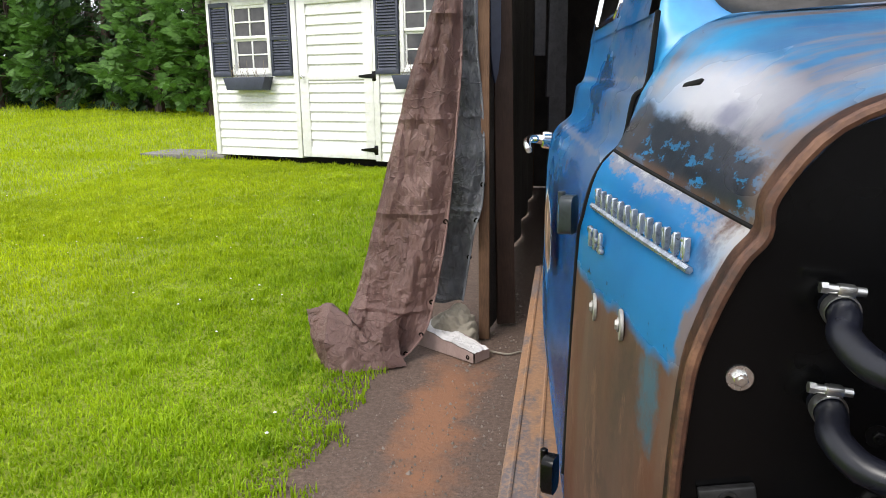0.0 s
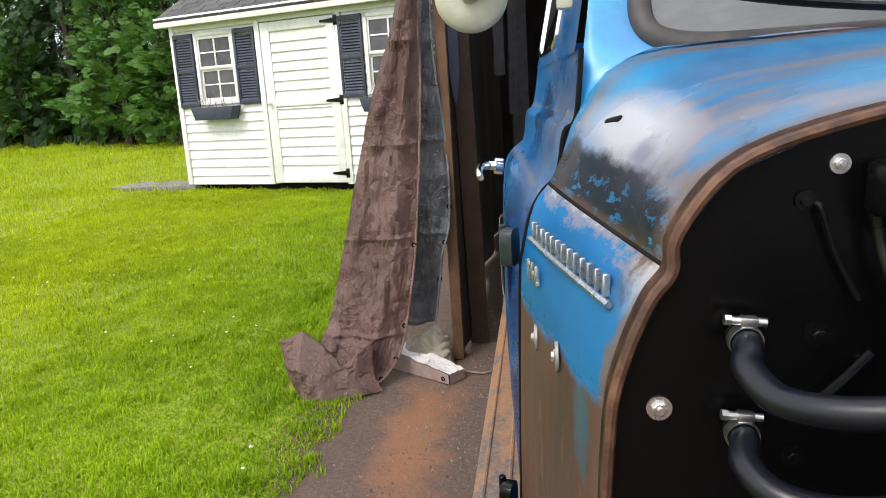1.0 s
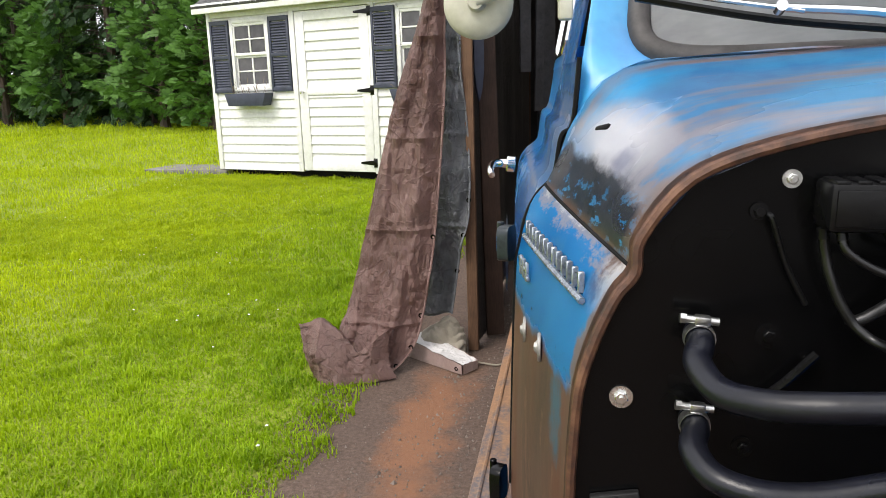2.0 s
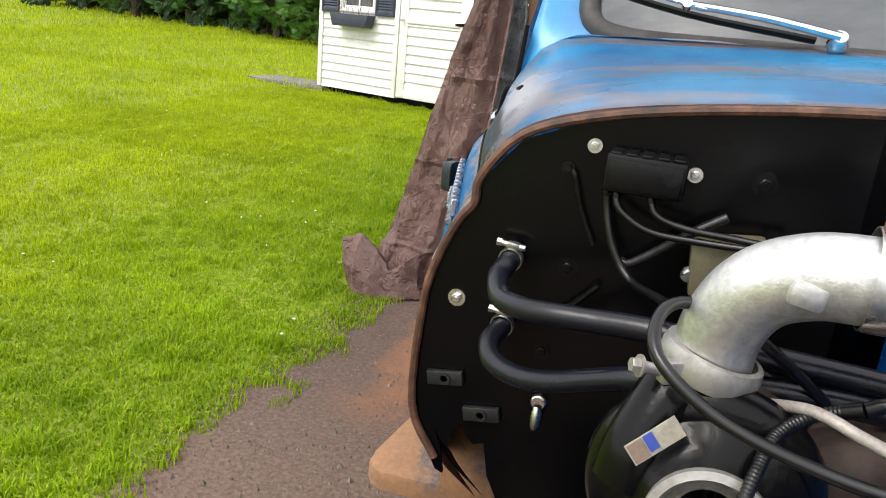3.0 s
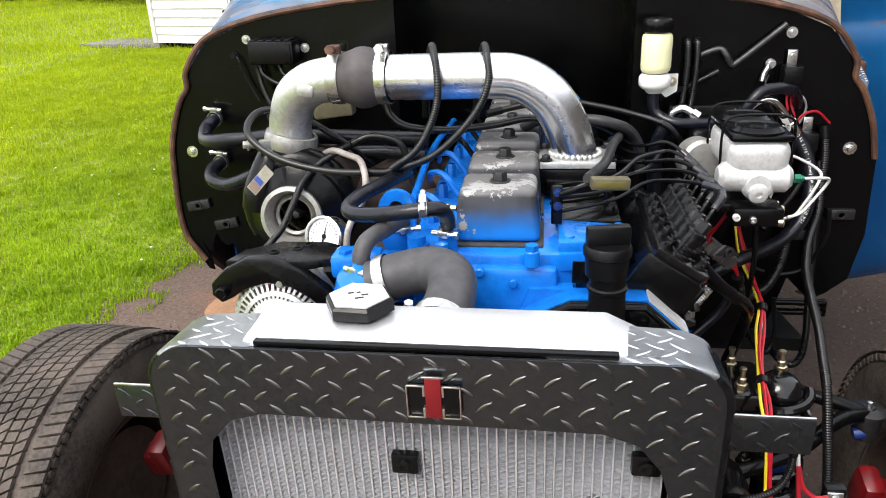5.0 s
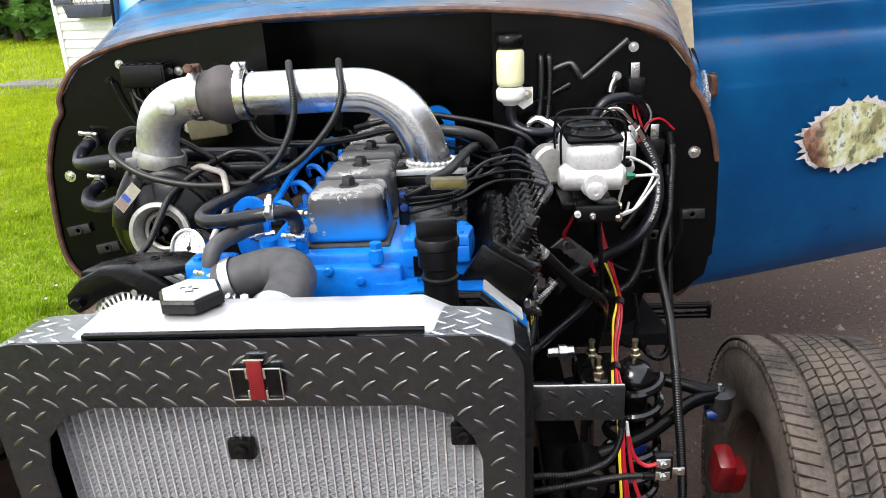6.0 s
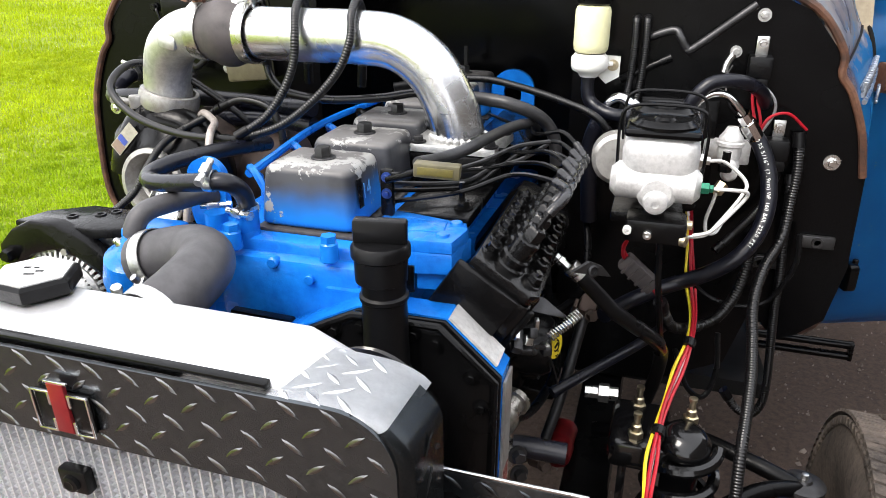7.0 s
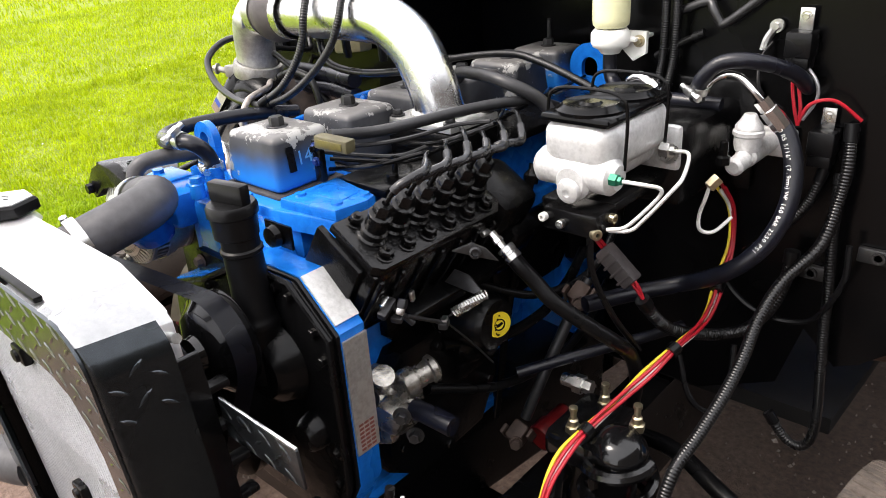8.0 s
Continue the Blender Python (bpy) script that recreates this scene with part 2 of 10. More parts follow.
def cowl_top_paint():
    """Old blue rubbed down to lilac-grey primer, bright streaks by the windscreen, a dark bare patch with blue flakes over the crease."""
    m, nt, p, N, L = nodes_of("worn_blue_paint")
    soft = noise_node(nt, 2.2, 4, 0.5, (0.6, 1.8, 2.0))
    mid = noise_node(nt, 6.0, 5, 0.6)
    fine = noise_node(nt, 45, 6, 0.72)
    c = mixc(nt, ramp(nt, soft, [(0.38, 0.0), (0.62, 1.0)]), (0.245, 0.24, 0.285), (0.43, 0.43, 0.49))
    warm = mixc(nt, ramp(nt, soft, [(0.4, 0.0), (0.6, 1.0)]), (0.34, 0.29, 0.28), (0.48, 0.45, 0.43))
    c = mixc(nt, ramp(nt, blob(nt, (0.45, 0.13, 1.34), (0.42, 0.24, 0.16), 4, 0.5), [(0.55, 0.85), (1.05, 0.0)]), c, warm)
    blue = mixc(nt, ramp(nt, mid, [(0.35, 0.0), (0.62, 1.0)]), (0.012, 0.21, 0.50), (0.03, 0.38, 0.72))
    streaks = noise_node(nt, 2.6, 5, 0.6, (0.30, 3.2, 3.2))
    c = mixc(nt, ramp(nt, streaks, [(0.52, 0.0), (0.60, 0.75)]), c, blue)
    c = mixc(nt, ramp(nt, blob(nt, (0.56, 0.14, 1.31), (0.40, 0.30, 0.22), 4, 0.4), [(0.6, 0.75), (1.05, 0.0)]), c, warm)
    c = mixc(nt, ramp(nt, blob(nt, (-0.22, 0.345, 1.42), (0.80, 0.085, 0.12), 4, 0.45), [(0.6, 0.9), (1.0, 0.0)]), c, blue)
    c = mixc(nt, ramp(nt, streaks, [(0.36, 0.6), (0.44, 0.0)]), c, (0.085, 0.10, 0.17))
    back = mathn(nt, "ADD", axis_of(nt, 1), mathn(nt, "MULTIPLY", mathn(nt, "SUBTRACT", soft, 0.5), 0.10))
    c = mixc(nt, ramp(nt, back, [(0.385, 0.0), (0.44, 0.85)]), c, blue)
    c = mixc(nt, ramp(nt, blob(nt, (-0.745, 0.36, 1.275), (0.06, 0.13, 0.05), 6, 0.3), [(0.5, 0.75), (1.0, 0.0)]), c, (0.15, 0.33, 0.60))
    # pale haze by the vent: sky reflection painted in over the worn primer
    c = mixc(nt, ramp(nt, blob(nt, (-0.685, 0.24, 1.312), (0.10, 0.22, 0.055), 5, 0.22), [(0.3, 0.92), (1.1, 0.0)]), c, (0.66, 0.67, 0.73))
    c = mixc(nt, ramp(nt, blob(nt, (-0.665, 0.17, 1.285), (0.05, 0.05, 0.03), 14, 0.6), [(0.3, 0.6), (0.8, 0.0)]), c, (0.17, 0.18, 0.30))
    flake = noise_node(nt, 24, 7, 0.7, (1, 0.7, 1.6))
    dark = mathn(nt, "ADD", blob(nt, (-0.728, 0.23, 1.224), (0.12, 0.36, 0.066), 7, 0.32), mathn(nt, "MULTIPLY", mathn(nt, "SUBTRACT", flake, 0.5), 0.5))
    c = mixc(nt, ramp(nt, dark, [(0.72, 0.97), (0.95, 0.0)]), c, mixc(nt, ramp(nt, mid, [(0.35, 0.0), (0.65, 1.0)]), (0.010, 0.016, 0.030), (0.050, 0.055, 0.075)))
    c = mixc(nt, ramp(nt, mathn(nt, "ADD", blob(nt, (-0.76, 0.385, 1.262), (0.07, 0.055, 0.042), 10, 0.35), mathn(nt, "MULTIPLY", mathn(nt, "SUBTRACT", flake, 0.5), 0.6)), [(0.70, 0.85), (0.95, 0.0)]), c, (0.085, 0.078, 0.090))
    low = mathn(nt, "SUBTRACT", axis_of(nt, 2), mathn(nt, "MULTIPLY", axis_of(nt, 1), 0.078))
    near = ramp(nt, mathn(nt, "SUBTRACT", low, 1.0), [(0.190, 1.0), (0.262, 0.0)])
    c = mixc(nt, mathn(nt, "MULTIPLY", near, ramp(nt, flake, [(0.545, 0.0), (0.565, 1.0)])), c, (0.018, 0.33, 0.70))
    crease = mathn(nt, "ADD", mathn(nt, "SUBTRACT", low, 1.0), mathn(nt, "MULTIPLY", mathn(nt, "SUBTRACT", mid, 0.5), 0.02))
    c = mixc(nt, ramp(nt, crease, [(0.190, 0.85), (0.200, 0.0)]), c, (0.16, 0.085, 0.055))
    edge = mathn(nt, "ADD", axis_of(nt, 1), mathn(nt, "MULTIPLY", mathn(nt, "SUBTRACT", mid, 0.5), 0.06))
    c = mixc(nt, ramp(nt, edge, [(0.018, 0.8), (0.050, 0.0)]), c, (0.25, 0.165, 0.125))
    rim = mathn(nt, "MULTIPLY", ramp(nt, edge, [(0.374, 0.0), (0.386, 0.75), (0.402, 0.7), (0.415, 0.0)]), ramp(nt, mathn(nt, "MULTIPLY", axis_of(nt, 2), 0.5), [(0.695, 0.0), (0.703, 1.0)]))
    c = mixc(nt, rim, c, (0.30, 0.175, 0.11))
    c = mixc(nt, ramp(nt, noise_node(nt, 7.0, 8, 0.74), [(0.66, 0.0), (0.70, 0.7)]), c, (0.16, 0.09, 0.06))
    L.new(c, p.inputs["Base Color"])
    L.new(ramp(nt, soft, [(0.4, 0.24), (0.62, 0.36)]), p.inputs["Roughness"])
    bump_of(nt, p, fine)
    return m


def cowl_side_paint():
    """Even bright blue with chips along the crease and front edge, bare streaked rust-brown metal below."""
    m, nt, p, N, L = nodes_of("blue_paint_rusty_below")
    soft = noise_node(nt, 2.4, 4, 0.5)
    mid = noise_node(nt, 8.0, 6, 0.65)
    fine = noise_node(nt, 45, 6, 0.72)
    c = mixc(nt, ramp(nt, soft, [(0.38, 0.0), (0.62, 1.0)]), (0.010, 0.20, 0.52), (0.022, 0.31, 0.68))
    c = mixc(nt, ramp(nt, noise_node(nt, 5.0, 5, 0.6, (1, 0.6, 1)), [(0.58, 0.0), (0.68, 0.5)]), c, (0.06, 0.26, 0.42))
    low = mathn(nt, "SUBTRACT", axis_of(nt, 2), mathn(nt, "MULTIPLY", axis_of(nt, 1), 0.078))
    chips = mathn(nt, "ADD", mathn(nt, "SUBTRACT", low, 1.0), mathn(nt, "MULTIPLY", mathn(nt, "SUBTRACT", noise_node(nt, 18, 7, 0.72, (1, 0.6, 1.4)), 0.5), 0.11))
    c = mixc(nt, ramp(nt, chips, [(0.170, 0.0), (0.178, 0.85)]), c, (0.33, 0.33, 0.39))
    c = mixc(nt, ramp(nt, chips, [(0.186, 0.0), (0.192, 0.9)]), c, (0.60, 0.60, 0.64))
    c = mixc(nt, ramp(nt, chips, [(0.204, 0.0), (0.212, 0.85)]), c, (0.13, 0.07, 0.045))
    edge = mathn(nt, "ADD", axis_of(nt, 1), mathn(nt, "MULTIPLY", mathn(nt, "SUBTRACT", mid, 0.5), 0.13))
    c = mixc(nt, ramp(nt, edge, [(0.030, 0.85), (0.044, 0.0)]), c, (0.27, 0.17, 0.13))
    hi = ramp(nt, mathn(nt, "SUBTRACT", low, 1.0), [(0.12, 0.0), (0.17, 1.0)])
    c = mixc(nt, mathn(nt, "MULTIPLY", hi, ramp(nt, edge, [(0.055, 0.85), (0.085, 0.0)])), c, mixc(nt, ramp(nt, mid, [(0.45, 0.0), (0.55, 1.0)]), (0.16, 0.085, 0.055), (0.62, 0.60, 0.60)))
    z = mathn(nt, "ADD", axis_of(nt, 2), mathn(nt, "MULTIPLY", mathn(nt, "SUBTRACT", noise_node(nt, 7, 6, 0.65), 0.5), 0.075))
    runs = noise_node(nt, 9, 5, 0.6, (1, 1.6, 0.22))
    bare = mixc(nt, ramp(nt, runs, [(0.36, 0.0), (0.62, 1.0)]), (0.185, 0.078, 0.050), (0.195, 0.125, 0.098))
    bare = mixc(nt, ramp(nt, noise_node(nt, 3.2, 4, 0.55, (1, 1.5, 0.6)), [(0.46, 0.0), (0.62, 0.8)]), bare, (0.085, 0.062, 0.054))
    bare = mixc(nt, ramp(nt, noise_node(nt, 13, 7, 0.75, (1, 1.3, 0.5)), [(0.55, 0.0), (0.63, 0.7)]), bare, (0.30, 0.17, 0.12))
    bare = mixc(nt, ramp(nt, fine, [(0.42, 0.0), (0.7, 0.4)]), bare, (0.23, 0.12, 0.085))
    bare = mixc(nt, ramp(nt, blob(nt, (-0.735, 0.10, 0.985), (0.06, 0.055, 0.12), 12, 0.9), [(0.45, 0.75), (0.75, 0.0)]), bare, (0.055, 0.19, 0.27))
    c = mixc(nt, ramp(nt, mathn(nt, "MULTIPLY", z, 0.5), [(0.517, 1.0), (0.522, 0.0)]), c, bare)
    pits = ramp(nt, noise_node(nt, 60, 3, 0.6), [(0.62, 0.0), (0.66, 1.0)])
    border = ramp(nt, mathn(nt, "MULTIPLY", axis_of(nt, 2), 0.5), [(0.524, 0.0), (0.527, 1.0), (0.530, 1.0), (0.533, 0.0)])
    c = mixc(nt, mathn(nt, "MULTIPLY", pits, border), c, (0.012, 0.02, 0.03))
    L.new(c, p.inputs["Base Color"])
    L.new(ramp(nt, mathn(nt, "MULTIPLY", z, 0.5), [(0.515, 0.48), (0.525, 0.24)]), p.inputs["Roughness"])
    bump_of(nt, p, fine)
    return m


def faded_door_paint():
    """Deep blue door paint, chalky in patches with dark scuffs and pale broken lines along the ridges."""
    m, nt, p, N, L = nodes_of("faded_blue_door_paint")
    soft = noise_node(nt, 3.0, 4, 0.5, (1, 0.3, 1))
    fine = noise_node(nt, 45, 6, 0.72)
    c = mixc(nt, ramp(nt, soft, [(0.36, 0.0), (0.64, 1.0)]), (0.006, 0.125, 0.40), (0.02, 0.27, 0.62))
    top = ramp(nt, mathn(nt, "MULTIPLY", axis_of(nt, 2), 0.5), [(0.57, 0.0), (0.61, 1.0)])
    c = mixc(nt, mathn(nt, "MULTIPLY", top, ramp(nt, noise_node(nt, 3.5, 5, 0.6, (1, 0.35, 1.0)), [(0.46, 0.0), (0.60, 0.75)])), c, (0.25, 0.32, 0.45))
    c = mixc(nt, ramp(nt, noise_node(nt, 6.0, 7, 0.7, (1, 0.4, 0.8)), [(0.53, 0.0), (0.60, 0.8)]), c, (0.010, 0.040, 0.12))
    c = mixc(nt, ramp(nt, noise_node(nt, 16, 7, 0.75, (1, 0.5, 1)), [(0.60, 0.0), (0.65, 0.6)]), c, (0.20, 0.17, 0.17))
    for zr in (1.204, 1.322):
        ridge = mathn(nt, "ADD", mathn(nt, "ABSOLUTE", mathn(nt, "SUBTRACT", axis_of(nt, 2), zr), 0.0), mathn(nt, "MULTIPLY", mathn(nt, "SUBTRACT", noise_node(nt, 11, 7, 0.75, (1, 0.5, 1)), 0.5), 0.05))
        c = mixc(nt, ramp(nt, ridge, [(0.001, 0.6), (0.008, 0.0)]), c, (0.34, 0.36, 0.44))
    L.new(c, p.inputs["Base Color"])
    L.new(ramp(nt, soft, [(0.4, 0.20), (0.62, 0.34)]), p.inputs["Roughness"])
    bump_of(nt, p, fine)
    return m


M["truck"] = cowl_top_paint()


def plain_door_paint():
    """Even blue paint with small scuffs, rust along the ledge."""
    m, nt, p, N, L = nodes_of("even_blue_door_paint")
    c = mixc(nt, ramp(nt, noise_node(nt, 2.2, 5, 0.6), [(0.35, 0.0), (0.65, 1.0)]), (0.002, 0.080, 0.255), (0.005, 0.135, 0.35))
    c = mixc(nt, ramp(nt, noise_node(nt, 26, 6, 0.72), [(0.66, 0.0), (0.70, 0.7)]), c, (0.10, 0.14, 0.20))
    ledge = mathn(nt, "ADD", mathn(nt, "ABSOLUTE", mathn(nt, "SUBTRACT", axis_of(nt, 2), 1.222), 0.0), mathn(nt, "MULTIPLY", mathn(nt, "SUBTRACT", noise_node(nt, 5, 5, 0.7), 0.42), 0.16))
    c = mixc(nt, ramp(nt, ledge, [(0.0, 0.8), (0.012, 0.0)]), c, (0.16, 0.075, 0.035))
    dent = noise_node(nt, 3.4, 6, 0.7, (1, 1, 3.5))
    c = mixc(nt, ramp(nt, dent, [(0.64, 0.0), (0.70, 0.8)]), c, (0.012, 0.016, 0.03))
    L.new(c, p.inputs["Base Color"])
    p.inputs["Roughness"].default_value = 0.3
    bump(nt, p, noise_node(nt, 40, 4, 0.6), 0.0005, 0.4)
    return m


M["door_plain"] = plain_door_paint()
M["truck_door"] = faded_door_paint()
M["truck_low"] = cowl_side_paint()


def chipped_cover(blue_low):
    """Rocker cover: grey-black paint chipped to bare silver on top."""
    m, nt, p, N, L = nodes_of("chipped_cover_paint" + ("_blue" if blue_low else ""))
    chips = mathn(nt, "ADD", mathn(nt, "MULTIPLY", noise_node(nt, 17, 6, 0.7), 0.8), mathn(nt, "MULTIPLY", noise_node(nt, 90, 3, 0.6), 0.2))
    c = mixc(nt, ramp(nt, noise_node(nt, 14, 4, 0.6), [(0.4, 0.0), (0.6, 1.0)]), (0.022, 0.023, 0.027), (0.042, 0.044, 0.050))
    if blue_low:
        zz = mathn(nt, "ADD", axis_of(nt, 2), mathn(nt, "MULTIPLY", mathn(nt, "SUBTRACT", noise_node(nt, 12, 3, 0.5), 0.5), 0.05))
        c = mixc(nt, ramp(nt, mathn(nt, "MULTIPLY", zz, 0.5), [(0.538, 1.0), (0.556, 0.0)]), c, (0.004, 0.18, 0.60))
    zt = ramp(nt, mathn(nt, "MULTIPLY", axis_of(nt, 2), 0.5), [(0.5590, 0.0), (0.5640, 0.050), (0.5665, 0.045), (0.5672, 0.0)])
    dust = ramp(nt, mathn(nt, "MULTIPLY", mathn(nt, "ADD", axis_of(nt, 2), mathn(nt, "MULTIPLY", mathn(nt, "SUBTRACT", noise_node(nt, 30, 4, 0.6), 0.5), 0.006)), 0.5), [(0.5650, 0.0), (0.5668, 0.75)])
    c = mixc(nt, dust, c, (0.185, 0.178, 0.172))
    chips = mathn(nt, "ADD", chips, zt)
    chip = ramp(nt, chips, [(0.575, 0.0), (0.588, 1.0)])
    c = mixc(nt, chip, c, (0.29, 0.29, 0.28))
    L.new(c, p.inputs["Base Color"])
    L.new(ramp(nt, chips, [(0.5, 0.42), (0.60, 0.3)]), p.inputs["Roughness"])
    p.inputs["Specular IOR Level"].default_value = 0.35
    bump(nt, p, chip, 0.0005, 0.6)
    return m


M["cover"] = chipped_cover(False)
M["cover_blue"] = chipped_cover(True)


def ground_mat():
    """Gravel drive with an orange rust stain, passing into soil under the lawn at a ragged border."""
    m, nt, p, N, L = nodes_of("gravel_and_soil")
    x, y = axis_of(nt, 0), axis_of(nt, 1)
    stone = noise_node(nt, 55, 8, 0.75)
    patch = noise_node(nt, 1.4, 5, 0.6)
    gravel = mixc(nt, ramp(nt, stone, [(0.35, 0.0), (0.68, 1.0)]), (0.062, 0.040, 0.030), (0.175, 0.118, 0.090))
    gravel = mixc(nt, ramp(nt, patch, [(0.35, 0.45), (0.65, 0.0)]), gravel, (0.065, 0.042, 0.032))
    # browner soil on the driver's side, its colour lowered further for the truck's shade
    shaded_dirt = mixc(nt, ramp(nt, stone, [(0.35, 0.0), (0.68, 1.0)]), (0.030, 0.018, 0.0125), (0.085, 0.053, 0.038))
    dusty = mixc(nt, ramp(nt, stone, [(0.35, 0.0), (0.68, 1.0)]), (0.098, 0.062, 0.046), (0.245, 0.165, 0.125))
    gravel = mixc(nt, ramp(nt, mathn(nt, "ADD", mathn(nt, "MULTIPLY", y, 0.4), mathn(nt, "MULTIPLY", mathn(nt, "SUBTRACT", patch, 0.5), 0.5)), [(0.25, 0.85), (0.70, 0.0)]), gravel, dusty)
    gravel = mixc(nt, ramp(nt, mathn(nt, "ADD", x, mathn(nt, "MULTIPLY", mathn(nt, "SUBTRACT", patch, 0.5), 0.8)), [(0.1, 0.0), (0.5, 1.0)]), gravel, shaded_dirt)
    d = mathn(nt, "ADD", mathn(nt, "ABSOLUTE", mathn(nt, "ADD", x, 1.33), 0.0), mathn(nt, "MULTIPLY", mathn(nt, "SUBTRACT", noise_node(nt, 4, 5, 0.7), 0.5), 0.5))
    stain = ramp(nt, d, [(0.04, 0.75), (0.17, 0.0)])
    far = ramp(nt, mathn(nt, "MULTIPLY", y, 0.2), [(0.24, 0.0), (0.3, 1.0), (0.48, 1.0), (0.56, 0.0)])
    gravel = mixc(nt, mathn(nt, "MULTIPLY", stain, far), gravel, (0.26, 0.115, 0.055))
    soil = mixc(nt, ramp(nt, stone, [(0.35, 0.0), (0.65, 1.0)]), (0.13, 0.175, 0.008), (0.24, 0.30, 0.018))
    edge = mathn(nt, "ADD", x, mathn(nt, "MULTIPLY", mathn(nt, "SUBTRACT", noise_node(nt, 3.5, 6, 0.7), 0.5), 0.5))
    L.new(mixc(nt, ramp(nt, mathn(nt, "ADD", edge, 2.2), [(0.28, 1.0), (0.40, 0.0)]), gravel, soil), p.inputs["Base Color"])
    p.inputs["Roughness"].default_value = 0.9
    bump(nt, p, stone, 0.012, 0.8)
    return m


M["ground"] = ground_mat()


def island_mat(name, a, b, rough=0.6, trans=0.0, lush=None):
    """Small loose pieces, each with a tone of its own."""
    m, nt, p, N, L = nodes_of(name)
    g = N.new("ShaderNodeNewGeometry")
    big = noise_node(nt, 0.9, 4, 0.6)
    f = mathn(nt, "ADD", mathn(nt, "MULTIPLY", g.outputs["Random Per Island"], 0.16 if lush else 0.30), mathn(nt, "MULTIPLY", big, 0.44 if lush else 0.40))
    f = mathn(nt, "ADD", f, mathn(nt, "MULTIPLY", noise_node(nt, 6.5, 5, 0.7), 0.40 if lush else 0.30))
    lo_, hi_ = (0.34, 0.66) if lush else (0.2, 0.75)
    col = ramp(nt, f, [(lo_, a), (hi_, b)])
    if lush:
        wide = mathn(nt, "ADD", axis_of(nt, 0), mathn(nt, "MULTIPLY", mathn(nt, "SUBTRACT", noise_node(nt, 0.7, 5, 0.65), 0.5), 3.0))
        col = mixc(nt, ramp(nt, mathn(nt, "MULTIPLY", mathn(nt, "ADD", wide, 6.0), 0.2), [(0.35, 0.0), (0.75, 1.0)]), col, ramp(nt, f, [(lo_, lush[0]), (hi_, lush[1])]))
    L.new(col, p.inputs["Base Color"])
    p.inputs["Roughness"].default_value = rough
    p.inputs["Specular IOR Level"].default_value = 0.3
    if trans:
        t = N.new("ShaderNodeBsdfTranslucent")
        L.new(col if lush else ramp(nt, f, [(0.2, tuple(1.2 * v for v in a)), (0.75, tuple(1.2 * v for v in b))]), t.inputs["Color"])
        mx = N.new("ShaderNodeMixShader")
        mx.inputs[0].default_value = trans
        L.new(p.outputs[0], mx.inputs[1])
        L.new(t.outputs[0], mx.inputs[2])
        L.new(mx.outputs[0], N["Material Output"].inputs["Surface"])
    return m


M["grass"] = island_mat("grass_blades", (0.215, 0.30, 0.005), (0.52, 0.62, 0.010), 0.5, 0.5, ((0.13, 0.24, 0.006), (0.38, 0.54, 0.014)))
M["needles_dark"] = island_mat("dark_needles", (0.012, 0.035, 0.012), (0.045, 0.10, 0.032), 0.6, 0.15)
M["needles_light"] = island_mat("light_needles", (0.03, 0.085, 0.012), (0.10, 0.22, 0.035), 0.6, 0.2)
M["stones"] = island_mat("loose_gravel", (0.06, 0.047, 0.040), (0.25, 0.21, 0.18), 0.85)


# ---- ground, lawn, hedge ----
def gz(x, y):
    """Height of the ground: level drive, lawn rising gently towards the hedge."""
    side = min(1.0, max(0.0, (-x - 1.25) / 1.3))
    return 0.028 * min(40.0, max(0.0, y - 1.5)) * side


def axis_steps(lo, hi, step, far):
    mid = list(np.arange(lo, hi + 1e-6, step))
    out, s = [], step
    v = hi
    while v < far:
        s *= 1.5
        v += s
        out.append(v)
    left, s, v = [], step, lo
    while v > -far:
        s *= 1.5
        v -= s
        left.append(v)
    return left[::-1] + mid + out


gx, gy = axis_steps(-8, 4, 0.25, 900), axis_steps(-4, 14, 0.3, 900)
bm = B()
rows_ = [[bm.verts.new((x, y, gz(x, y) + (0.006 * noise.noise((x * 2, y * 2, 0)) if abs(x) < 9 and abs(y) < 15 else 0))) for y in gy] for x in gx]
for i in range(len(gx) - 1):
    for j in range(len(gy) - 1):
        bm.faces.new((rows_[i][j], rows_[i + 1][j], rows_[i + 1][j + 1], rows_[i][j + 1]))
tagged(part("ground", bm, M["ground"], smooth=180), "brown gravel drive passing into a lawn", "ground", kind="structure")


def scatter_mesh(name, verts, faces, material):
    me = bpy.data.meshes.new(name)
    me.from_pydata(verts, [], faces)
    me.materials.append(material)
    return new(name, me)


